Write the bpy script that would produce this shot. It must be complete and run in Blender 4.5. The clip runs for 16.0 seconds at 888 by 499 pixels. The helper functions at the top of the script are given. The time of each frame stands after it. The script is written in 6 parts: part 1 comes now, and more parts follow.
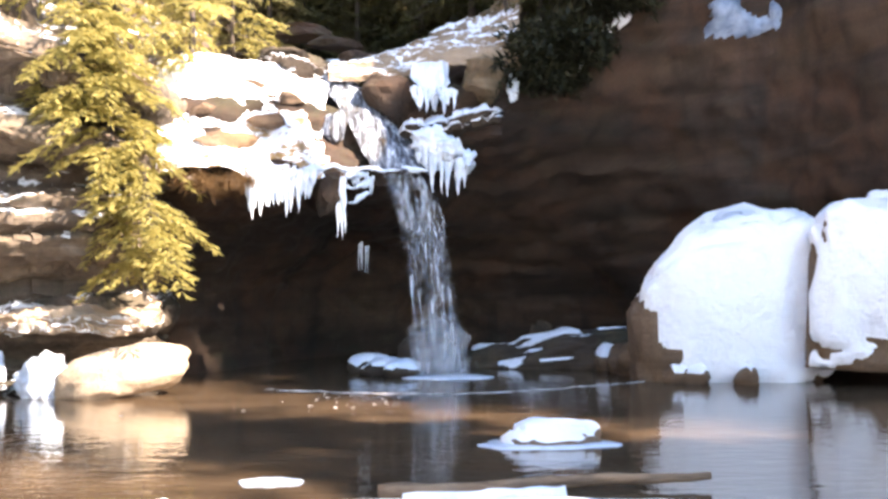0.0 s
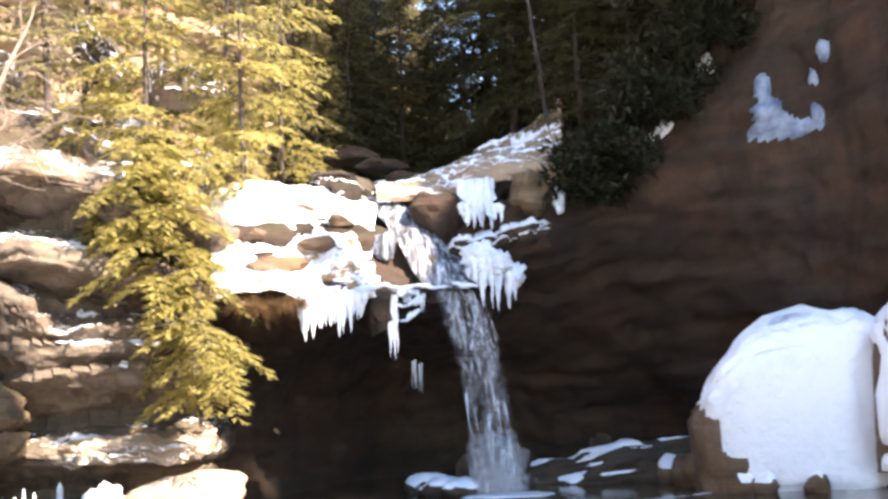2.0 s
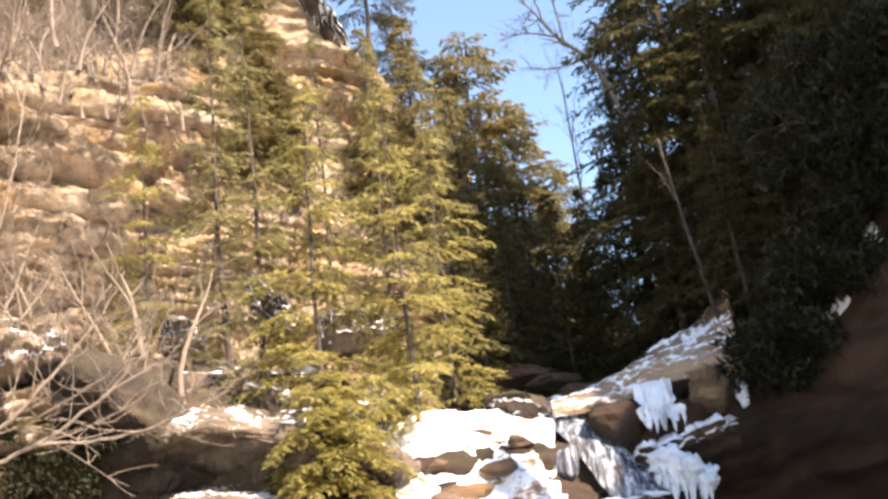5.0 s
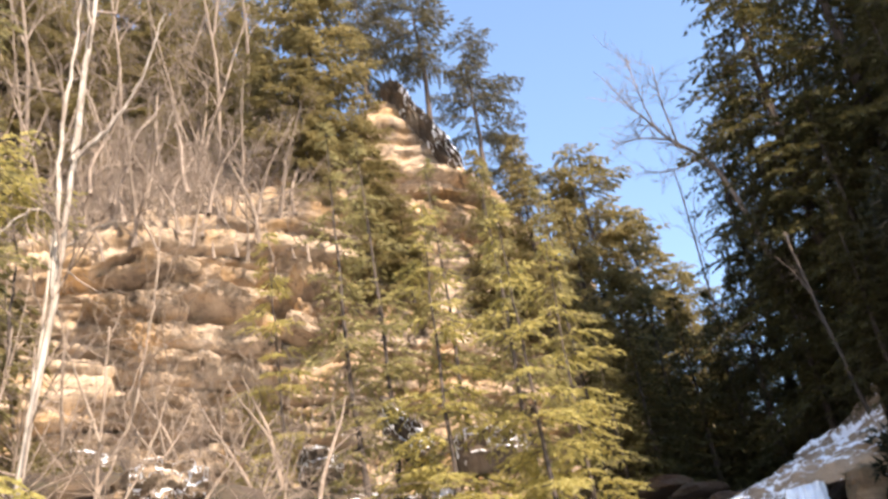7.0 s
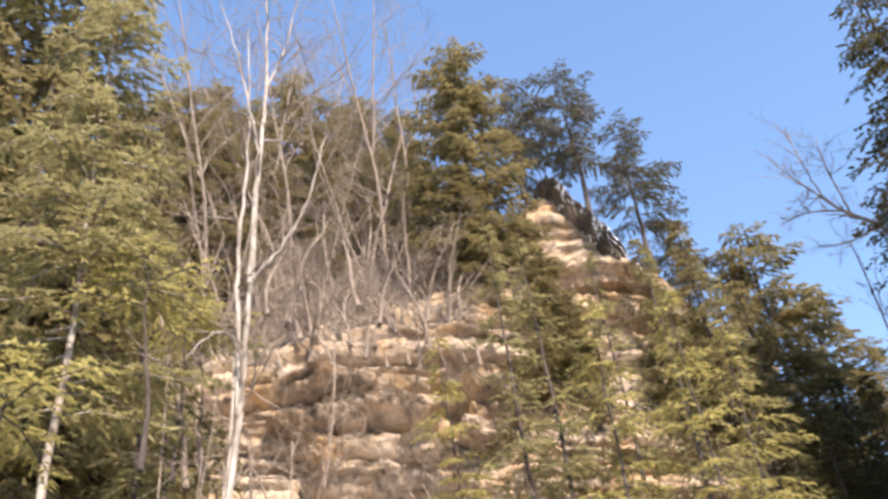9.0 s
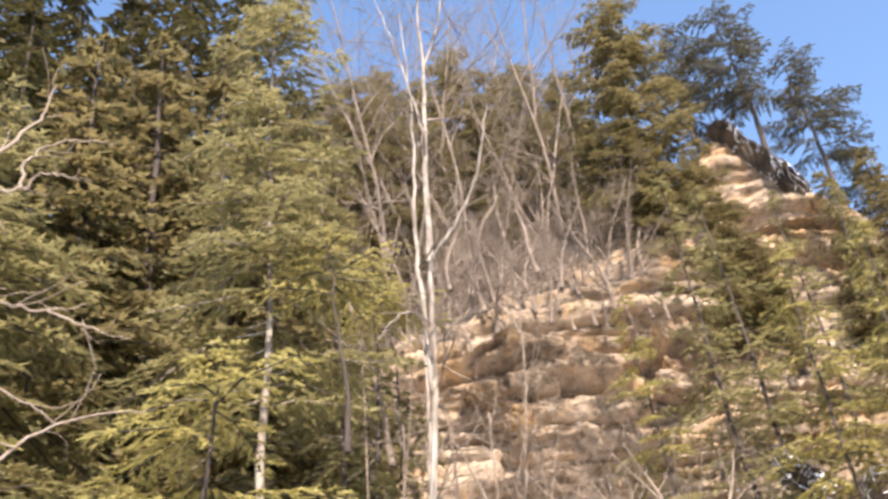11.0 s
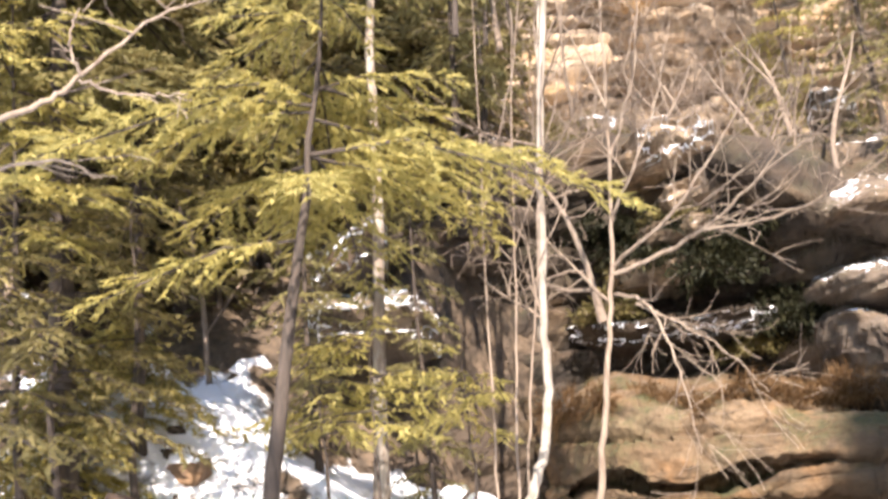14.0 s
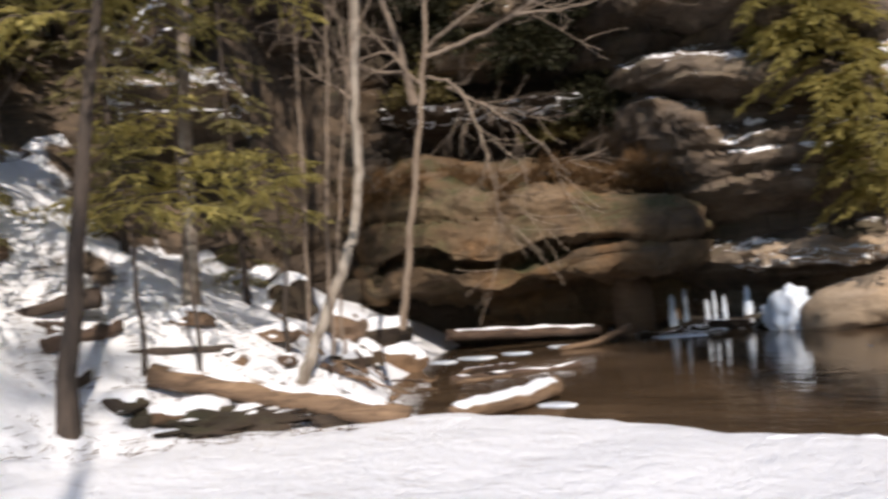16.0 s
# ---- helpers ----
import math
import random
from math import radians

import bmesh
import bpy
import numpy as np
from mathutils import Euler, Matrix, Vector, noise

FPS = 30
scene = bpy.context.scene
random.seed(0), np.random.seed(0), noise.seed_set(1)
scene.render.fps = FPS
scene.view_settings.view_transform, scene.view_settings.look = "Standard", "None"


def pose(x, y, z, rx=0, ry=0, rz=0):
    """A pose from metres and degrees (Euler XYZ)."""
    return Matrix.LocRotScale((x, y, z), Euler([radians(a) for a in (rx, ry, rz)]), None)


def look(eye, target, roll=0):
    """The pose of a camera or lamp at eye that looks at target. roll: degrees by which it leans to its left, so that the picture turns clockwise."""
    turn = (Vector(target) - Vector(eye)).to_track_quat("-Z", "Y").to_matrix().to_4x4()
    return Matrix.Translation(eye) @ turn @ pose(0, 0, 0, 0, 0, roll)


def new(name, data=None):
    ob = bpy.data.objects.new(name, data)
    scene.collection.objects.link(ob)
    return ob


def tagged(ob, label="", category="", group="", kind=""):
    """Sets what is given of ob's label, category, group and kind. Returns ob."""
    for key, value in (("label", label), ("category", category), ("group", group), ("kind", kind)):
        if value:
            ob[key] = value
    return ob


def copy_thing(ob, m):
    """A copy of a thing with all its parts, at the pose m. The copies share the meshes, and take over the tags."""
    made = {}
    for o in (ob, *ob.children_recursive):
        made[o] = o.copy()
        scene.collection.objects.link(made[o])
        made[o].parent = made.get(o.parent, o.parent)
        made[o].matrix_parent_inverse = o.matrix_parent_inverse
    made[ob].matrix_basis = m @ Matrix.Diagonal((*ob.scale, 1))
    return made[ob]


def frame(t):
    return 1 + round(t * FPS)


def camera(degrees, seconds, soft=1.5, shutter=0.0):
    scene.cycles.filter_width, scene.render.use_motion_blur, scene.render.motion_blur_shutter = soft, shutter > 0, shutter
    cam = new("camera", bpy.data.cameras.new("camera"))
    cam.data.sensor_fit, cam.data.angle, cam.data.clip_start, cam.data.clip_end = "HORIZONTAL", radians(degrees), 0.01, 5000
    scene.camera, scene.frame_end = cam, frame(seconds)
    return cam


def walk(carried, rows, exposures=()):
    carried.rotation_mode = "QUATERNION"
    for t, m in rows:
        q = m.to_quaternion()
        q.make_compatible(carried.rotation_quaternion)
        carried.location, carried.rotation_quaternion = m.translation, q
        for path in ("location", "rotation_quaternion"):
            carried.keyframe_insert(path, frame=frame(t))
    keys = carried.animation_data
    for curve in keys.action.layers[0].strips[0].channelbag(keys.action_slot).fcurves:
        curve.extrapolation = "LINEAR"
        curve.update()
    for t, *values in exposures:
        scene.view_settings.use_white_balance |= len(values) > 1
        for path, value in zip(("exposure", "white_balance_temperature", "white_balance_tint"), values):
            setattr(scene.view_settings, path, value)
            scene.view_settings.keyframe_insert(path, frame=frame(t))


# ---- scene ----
import collections
cam = camera(46.0, 16.0, soft=2.8, shutter=0.5)
PATH = [
    (0.0, pose(0, 0, 1.85, 92.23, 0.54, -0.12)),
    (0.5, pose(0, 0, 1.85, 93.99, 0.24, 0.28)),
    (1.0, pose(0, 0, 1.85, 95.71, 0.70, 0.67)),
    (1.5, pose(0, 0, 1.85, 97.15, 1.64, 1.14)),
    (2.0, pose(0, 0, 1.85, 98.63, 2.69, 2.90)),
    (2.5, pose(0, 0, 1.85, 99.87, 3.73, 5.09)),
    (3.0, pose(0, 0, 1.85, 101.83, 4.66, 7.65)),
    (3.5, pose(0, 0, 1.85, 104.51, 6.02, 10.86)),
    (4.0, pose(0, 0, 1.85, 106.94, 6.61, 11.37)),
    (4.2, pose(0, 0, 1.85, 108.11, 6.65, 11.84)),
    (6.3, pose(0, 0, 1.85, 116.03, 9.99, 18.63)),
    (6.5, pose(0, 0, 1.85, 117.03, 9.84, 20.00)),
    (7.0, pose(0, 0, 1.85, 118.91, 8.48, 21.78)),
    (7.5, pose(0, 0, 1.85, 121.09, 8.15, 23.53)),
    (8.0, pose(0, 0, 1.85, 122.65, 8.36, 27.19)),
    (8.5, pose(0, 0, 1.85, 124.96, 8.48, 30.00)),
    (9.0, pose(0, 0, 1.85, 125.73, 7.49, 31.97)),
    (9.2, pose(0, 0, 1.85, 126.28, 7.80, 33.26)),
    (11.3, pose(0, 0, 1.85, 125.08, 7.26, 45.51)),
    (11.5, pose(0, 0, 1.85, 124.44, 7.44, 46.64)),
    (12.0, pose(0, 0, 1.85, 119.79, 7.26, 48.27)),
    (12.5, pose(0, 0, 1.85, 114.40, 6.58, 47.41)),
    (13.0, pose(0, 0, 1.85, 110.18, 4.99, 47.52)),
    (13.5, pose(0, 0, 1.85, 106.05, 4.92, 47.62)),
    (14.0, pose(0, 0, 1.85, 103.50, 5.08, 49.06)),
    (14.5, pose(0, 0, 1.85, 98.75, 5.33, 47.86)),
    (15.0, pose(0, 0, 1.85, 95.27, 5.76, 47.06)),
    (15.5, pose(0, 0, 1.85, 92.05, 5.68, 45.09)),
    (16.0, pose(0, 0, 1.85, 90.63, 5.56, 38.71)),
]
walk(cam, PATH, exposures=[(0.0, 2.72, 6650, 18), (1.0, 2.74, 6650, 18), (1.5, 2.62, 6600, 18), (2.5, 2.4, 6650, 18), (3.0, 2.2, 6700, 18), (3.5, 2.0, 6800, 18), (4.0, 1.85, 6850, 18), (6.5, 1.8, 6750, 18), (7.5, 1.6, 6450, 18), (9.0, 1.5, 6150, 18), (11.5, 1.5, 6250, 18), (12.5, 1.68, 6350, 18), (13.0, 1.75, 6330, 18), (14.0, 1.85, 6300, 18), (14.5, 1.72, 6300, 18), (15.0, 1.1, 6300, 18), (15.5, 0.57, 6300, 18), (16.0, 0.2, 6250, 16)])

# ---- light: winter sun from the right and a little behind, clear sky ----
SUN_AZ, SUN_EL = -125.0, 37.0   # degrees, measured anticlockwise from straight ahead (+y)
world = bpy.data.worlds.new("winter_sky")
scene.world = world
world.use_nodes = True
wn = world.node_tree.nodes
sky = wn.new("ShaderNodeTexSky")
sky.sky_type = "NISHITA"
sky.sun_disc = False
sky.sun_elevation = radians(SUN_EL)
sky.sun_rotation = radians(-SUN_AZ)
sky.air_density, sky.dust_density, sky.ozone_density = 1.5, 0.3, 3.5
wn["Background"].inputs["Strength"].default_value = 0.105
world.node_tree.links.new(sky.outputs[0], wn["Background"].inputs["Color"])
sun_data = bpy.data.lights.new("sun", "SUN")
sun_data.energy, sun_data.angle, sun_data.color = 5.0, radians(0.55), (1.0, 0.89, 0.73)
sun = new("sun", sun_data)
_a, _e = radians(SUN_AZ), radians(SUN_EL)
sun_dir = Vector((-math.sin(_a) * math.cos(_e), math.cos(_a) * math.cos(_e), math.sin(_e)))
sun.matrix_world = look(sun_dir * 60, (0, 0, 0))

EYE = 1.85


def at(az, D, z):
    """A place by bearing (degrees anticlockwise from straight ahead), distance and height above the water."""
    a = radians(az)
    return Vector((-D * math.sin(a), D * math.cos(a), z))


def sight(az, el, D):
    """A place by bearing, elevation seen from the standing point, and distance."""
    return at(az, D, EYE + D * math.tan(radians(el)))


# ---- materials ----
class Nodes:
    def __init__(self, name):
        self.m = bpy.data.materials.new(name)
        self.m.use_nodes = True
        self.t = self.m.node_tree
        self.b = self.t.nodes["Principled BSDF"]
        self.out = self.t.nodes["Material Output"]

    def n(self, kind, **kw):
        nd = self.t.nodes.new("ShaderNode" + kind)
        for k, v in kw.items():
            if k in nd.inputs:
                self.put(nd.inputs[k], v)
        return nd

    def put(self, socket, v):
        if isinstance(v, bpy.types.NodeSocket):
            self.t.links.new(v, socket)
        else:
            socket.default_value = v

    def coord(self, scale=(1, 1, 1), world=True):
        src = self.n("NewGeometry").outputs["Position"] if world else self.n("TexCoord").outputs["Object"]
        mp = self.n("Mapping", Vector=src, Scale=scale)
        return mp.outputs[0]

    def noise(self, vec, scale, detail=5.0, rough=0.6, dist=0.0):
        return self.n("TexNoise", Vector=vec, Scale=scale, Detail=detail, Roughness=rough, Distortion=dist).outputs["Fac"]

    def ramp(self, fac, *stops):
        r = self.n("ValToRGB", Fac=fac)
        e = r.color_ramp.elements
        while len(e) < len(stops):
            e.new(0.5)
        for el, (p, c) in zip(e, stops):
            el.position = p
            el.color = (*c, 1) if isinstance(c, tuple) else (c, c, c, 1)
        return r.outputs["Color"]

    def mix(self, fac, a, b, mode="MIX"):
        nd = self.t.nodes.new("ShaderNodeMix")
        nd.data_type, nd.blend_type = "RGBA", mode
        for sock, v in ((nd.inputs[0], fac), (nd.inputs[6], a), (nd.inputs[7], b)):
            if isinstance(v, tuple) and len(v) == 3:
                v = (*v, 1)
            self.put(sock, v)
        return nd.outputs[2]

    def math(self, op, a, b=0.0, c=0.0):
        nd = self.t.nodes.new("ShaderNodeMath")
        nd.operation = op
        for sock, v in zip(nd.inputs, (a, b, c)):
            self.put(sock, v)
        return nd.outputs[0]

    def up(self):
        g = self.n("NewGeometry")
        return self.n("SeparateXYZ", Vector=g.outputs["Normal"]).outputs["Z"]

    def bump(self, height, strength=0.5, distance=0.05, normal=None):
        nd = self.n("Bump", Height=height, Strength=strength, Distance=distance)
        if normal is not None:
            self.put(nd.inputs["Normal"], normal)
        return nd.outputs[0]

    def done(self, color=None, rough=None, normal=None, **kw):
        for key, v in (("Base Color", color), ("Roughness", rough), ("Normal", normal)):
            if v is not None:
                if isinstance(v, tuple) and len(v) == 3:
                    v = (*v, 1)
                self.put(self.b.inputs[key], v)
        for k, v in kw.items():
            self.put(self.b.inputs[k], v)
        return self.m


def rock_material(name, light, mid, dark, orange, strata=2.2, snow=0.0, moss=0.0, contrast=0.5, streak=0.0, relief=0.75):
    """Bedded sandstone: bands that follow the bedding, blotches, grain; snow and moss lie where the rock faces up."""
    k = Nodes(name)
    p = k.coord()
    band = k.noise(k.coord((0.10, 0.10, strata)), 1.0, 6.0, 0.62, 0.4)
    blot = k.noise(p, 0.55, 6.0, 0.6)
    grain = k.noise(p, 14.0, 6.0, 0.7)
    col = k.ramp(band, (0.28, dark), (0.46, mid), (0.62, light))
    col = k.mix(k.ramp(blot, (0.50, 0.0), (0.66, 1.0)), col, orange)
    col = k.mix(k.ramp(k.noise(p, 1.7, 5.0, 0.7), (0.52, 0.0), (0.72, contrast)), col, dark)
    if streak:
        st = k.noise(k.coord((1.6, 1.6, 0.12)), 1.0, 4.0, 0.6)
        col = k.mix(k.ramp(st, (0.50, 0.0), (0.66, streak)), col, dark)
    col = k.mix(0.35, col, k.ramp(grain, (0.25, 0.25), (0.75, 0.85)), "OVERLAY")
    rough = 0.92
    h = k.math("ADD", k.math("MULTIPLY", band, 1.4), k.math("ADD", k.math("MULTIPLY", grain, 0.18), k.math("MULTIPLY", k.noise(p, 4.0, 5.0), 0.6)))
    nrm = k.bump(h, relief, 0.10)
    if moss:
        mk = k.math("MULTIPLY", k.ramp(k.noise(p, 0.9, 6.0, 0.65), (0.48, 0.0), (0.60, 1.0)), k.ramp(k.up(), (0.0, 0.25), (0.7, 1.0)))
        col = k.mix(k.math("MULTIPLY", mk, moss), col, k.ramp(grain, (0.3, (0.022, 0.026, 0.010)), (0.7, (0.075, 0.078, 0.024))))
    if snow:
        f = k.math("ADD", k.up(), k.math("MULTIPLY", k.math("SUBTRACT", k.noise(p, 1.3, 6.0, 0.65), 0.5), 1.5))
        fac = k.ramp(f, (1.0 - snow, 0.0), (1.06 - snow, 1.0))
        col = k.mix(fac, col, (0.86, 0.88, 0.92))
    return k.done(col, rough, nrm)


def snow_material(name, dirt=0.12, tint=(0.88, 0.90, 0.94), lumps=5.0, needles=0.0):
    k = Nodes(name)
    p = k.coord()
    big, fine = k.noise(p, lumps, 6.0, 0.6), k.noise(p, 45.0, 3.0, 0.6)
    col = k.mix(k.ramp(k.noise(p, 1.1, 7.0, 0.68), (0.56, 0.0), (0.74, dirt)), tint, (0.42, 0.34, 0.26))
    if needles:
        col = k.mix(k.ramp(k.noise(p, 24.0, 6.0, 0.75), (0.60, 0.0), (0.68, needles)), col, (0.16, 0.11, 0.07))
    wide = k.noise(p, 1.6, 5.0, 0.6)
    nrm = k.bump(k.math("ADD", k.math("MULTIPLY", wide, 2.0), k.math("ADD", big, k.math("MULTIPLY", fine, 0.25))), 0.75, 0.09)
    return k.done(col, 0.55, nrm, **{"Subsurface Weight": 0.0, "Specular IOR Level": 0.3})


def ice_material(name, deep=(0.56, 0.66, 0.80), pale=(0.84, 0.89, 0.95)):
    k = Nodes(name)
    p = k.coord()
    col = k.ramp(k.noise(p, 2.5, 5.0), (0.3, deep), (0.65, pale))
    nrm = k.bump(k.noise(k.coord((6, 6, 1.2)), 1.5, 4.0), 0.6, 0.05)
    return k.done(col, 0.22, nrm, **{"Transmission Weight": 0.15, "IOR": 1.31})


def foliage_material(name, a, b, c, through_light=0.35):
    k = Nodes(name)
    rnd = k.n("NewGeometry").outputs["Random Per Island"]
    clump = k.noise(k.coord(), 1.6, 3.0)
    col = k.ramp(rnd, (0.0, a), (0.55, b), (1.0, c))
    col = k.mix(k.ramp(clump, (0.35, 0.0), (0.7, 0.7)), col, b)
    k.done(col, 0.62, None, **{"Specular IOR Level": 0.25})
    tr = k.n("BsdfTranslucent", Color=k.mix(0.5, col, c))
    mx = k.n("MixShader", Fac=through_light)
    k.t.links.new(k.b.outputs[0], mx.inputs[1])
    k.t.links.new(tr.outputs[0], mx.inputs[2])
    k.t.links.new(mx.outputs[0], k.out.inputs["Surface"])
    return k.m


def bark_material(name, light, dark, scale=9.0, patch=0.0, patch_colour=(0.6, 0.56, 0.5), grain=(1, 1, 0.22)):
    k = Nodes(name)
    p = k.coord(grain, world=False)
    f = k.noise(p, scale, 7.0, 0.68, 0.6)
    col = k.ramp(f, (0.32, dark), (0.66, light))
    if patch:
        col = k.mix(k.ramp(k.noise(k.coord((1, 1, 0.5), world=False), 3.2, 5.0, 0.65), (0.46, 0.0), (0.55, patch)), col, patch_colour)
    return k.done(col, 0.9, k.bump(f, 0.8, 0.03))


def litter_ground(name, bare, dirt):
    """Snow broken by leaf litter and earth, more of it on steep ground. bare: how much lies open; dirt: how soiled the snow is."""
    k = Nodes(name)
    p = k.coord()
    leaf = k.noise(p, 16.0, 7.0, 0.75)
    earth = k.mix(leaf, (0.060, 0.042, 0.027), (0.20, 0.14, 0.088))
    earth = k.mix(k.ramp(k.noise(p, 2.6, 7.0, 0.75), (0.42, 0.75), (0.60, 0.0)), earth, (0.018, 0.013, 0.009))
    snow = k.mix(k.ramp(k.noise(p, 20.0, 6.0, 0.75), (0.60, 0.0), (0.70, dirt)), (0.88, 0.90, 0.94), (0.26, 0.19, 0.13))
    snow = k.mix(k.ramp(k.noise(k.coord((1.0, 2.6, 1.0)), 1.5, 7.0, 0.72), (0.56, 0.0), (0.70, dirt * 1.2)), snow, (0.34, 0.29, 0.25))
    f = k.math("ADD", k.math("MULTIPLY_ADD", k.up(), 1.3, -0.3), k.math("MULTIPLY", k.math("SUBTRACT", k.noise(p, 0.9, 7.0, 0.7), 0.5), 0.95))
    fac = k.ramp(f, (bare, 0.0), (bare + 0.09, 1.0))
    col = k.mix(fac, earth, snow)
    nrm = k.bump(k.math("ADD", k.noise(p, 2.4, 6.0, 0.68), k.math("MULTIPLY", leaf, 0.2)), 0.8, 0.14)
    return k.done(col, 0.75, nrm)


def water_material():
    k = Nodes("pond_water")
    p = k.coord((1, 1, 1))
    silt = k.noise(k.coord((0.35, 1.0, 1)), 0.8, 5.0, 0.6, 0.6)
    col = k.ramp(silt, (0.3, (0.050, 0.034, 0.021)), (0.7, (0.120, 0.080, 0.048)))
    rip = k.math("ADD", k.noise(k.coord((1.0, 2.2, 1)), 2.0, 3.0, 0.5), k.math("MULTIPLY", k.noise(p, 9.0, 2.0), 0.2))
    return k.done(col, 0.05, k.bump(rip, 0.16, 0.05), **{"IOR": 1.33, "Specular IOR Level": 0.5})


def falling_water_material():
    k = Nodes("falling_water")
    streaks = k.noise(k.coord((14, 14, 0.8)), 1.0, 5.0, 0.7)
    k.done((0.86, 0.89, 0.93), 0.35, None)
    tr = k.n("BsdfTransparent")
    mx = k.n("MixShader", Fac=k.ramp(streaks, (0.44, 0.0), (0.68, 0.52)))
    k.t.links.new(tr.outputs[0], mx.inputs[1])
    k.t.links.new(k.b.outputs[0], mx.inputs[2])
    k.t.links.new(mx.outputs[0], k.out.inputs["Surface"])
    return k.m


# Sandstone darkened past its own tone, carrying the alcove's shade in its colour
M_ALCOVE = rock_material("shade_toned_alcove_sandstone", (0.0520, 0.0290, 0.0165), (0.0265, 0.0150, 0.0088), (0.0078, 0.0052, 0.0036), (0.0520, 0.0240, 0.0115), strata=1.3, moss=0.25, streak=0.5, relief=0.4)
M_LEDGE = rock_material("ledge_sandstone", (0.160, 0.124, 0.090), (0.100, 0.074, 0.053), (0.027, 0.020, 0.015), (0.128, 0.086, 0.051), strata=2.0, snow=0.10, moss=0.3, contrast=1.0, streak=0.4)
# Darker copy of the ledge sandstone, with the recess's shade in its colour
M_RECESS = rock_material("shade_toned_recess_sandstone", (0.0646, 0.0459, 0.0306), (0.0408, 0.0281, 0.0187), (0.0136, 0.0102, 0.0076), (0.0612, 0.0382, 0.0195), strata=1.6, moss=0.3, streak=0.6)
M_CLIFF = rock_material("high_cliff_sandstone", (0.385, 0.300, 0.212), (0.262, 0.190, 0.124), (0.046, 0.033, 0.024), (0.350, 0.222, 0.106), strata=2.6, snow=0.06, contrast=1.0, streak=0.5)
M_SNOWROCK = rock_material("snowed_over_rock", (0.42, 0.31, 0.20), (0.32, 0.21, 0.12), (0.10, 0.07, 0.045), (0.40, 0.24, 0.10), strata=2.0, snow=0.97, contrast=0.7)
M_SNOWSHELF = rock_material("littered_snow_shelf", (0.30, 0.22, 0.15), (0.20, 0.14, 0.09), (0.06, 0.045, 0.03), (0.24, 0.15, 0.08), strata=2.0, snow=0.27, contrast=0.8)
M_MOSSY = rock_material("mossy_sandstone", (0.185, 0.132, 0.082), (0.120, 0.078, 0.042), (0.034, 0.024, 0.014), (0.185, 0.098, 0.038), strata=0.9, moss=0.85, contrast=1.0, relief=1.0, streak=0.4)
M_STONE = rock_material("loose_stone", (0.1683, 0.1131, 0.0744), (0.1241, 0.0783, 0.0468), (0.0449, 0.0284, 0.0177), (0.1485, 0.0870, 0.0432), strata=1.2)
M_PALE = rock_material("pale_boulder_stone", (0.400, 0.320, 0.240), (0.336, 0.256, 0.176), (0.176, 0.128, 0.088), (0.368, 0.256, 0.152), strata=0.8, contrast=0.4)
M_SNOW = snow_material("snow")
M_SNOW_ROUGH = snow_material("broken_snow", dirt=0.35, needles=0.5)
M_ICE = ice_material("ice")
M_ICE_BLUE = ice_material("blue_wall_ice", (0.09, 0.13, 0.20), (0.30, 0.37, 0.49))
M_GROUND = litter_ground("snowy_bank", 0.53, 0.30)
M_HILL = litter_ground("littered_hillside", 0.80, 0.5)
M_WATER = water_material()
M_FALL = falling_water_material()
_k = Nodes("drifting_foam")
_k.done((0.72, 0.74, 0.76), 0.7)
_m = _k.n("MixShader", Fac=_k.ramp(_k.noise(_k.coord((1.0, 2.5, 1)), 2.4, 6.0, 0.75), (0.40, 0.0), (0.60, 0.8)))
_k.t.links.new(_k.n("BsdfTransparent").outputs[0], _m.inputs[1])
_k.t.links.new(_k.b.outputs[0], _m.inputs[2])
_k.t.links.new(_m.outputs[0], _k.out.inputs["Surface"])
M_FOAM = _k.m
_k = Nodes("water_veil")
_k.done((0.80, 0.84, 0.90), 0.4)
_m = _k.n("MixShader", Fac=_k.ramp(_k.noise(_k.coord((7, 7, 0.9)), 1.0, 6.0, 0.75, 0.3), (0.44, 0.0), (0.70, 0.5)))
_k.t.links.new(_k.n("BsdfTransparent").outputs[0], _m.inputs[1])
_k.t.links.new(_k.b.outputs[0], _m.inputs[2])
_k.t.links.new(_m.outputs[0], _k.out.inputs["Surface"])
M_VEIL = _k.m
_k = Nodes("drifting_spray")
_k.done((0.80, 0.82, 0.85), 0.9)
_m = _k.n("MixShader", Fac=_k.ramp(_k.noise(_k.coord(), 3.0, 5.0, 0.7), (0.30, 0.0), (0.75, 0.17)))
_k.t.links.new(_k.n("BsdfTransparent").outputs[0], _m.inputs[1])
_k.t.links.new(_k.b.outputs[0], _m.inputs[2])
_k.t.links.new(_m.outputs[0], _k.out.inputs["Surface"])
M_SPRAY = _k.m
_k = Nodes("icy_chute_water")
_f = _k.noise(_k.coord((9, 5, 1.1)), 1.0, 6.0, 0.7, 0.4)
M_CHUTE = _k.done(_k.ramp(_f, (0.40, (0.035, 0.032, 0.032)), (0.53, (0.17, 0.19, 0.23)), (0.66, (0.66, 0.70, 0.77))), 0.22, _k.bump(_f, 0.8, 0.08))
# Sunlit copy of the needles: strong sun is put into its colour
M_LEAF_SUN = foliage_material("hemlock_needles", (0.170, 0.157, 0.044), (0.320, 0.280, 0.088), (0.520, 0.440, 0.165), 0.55)
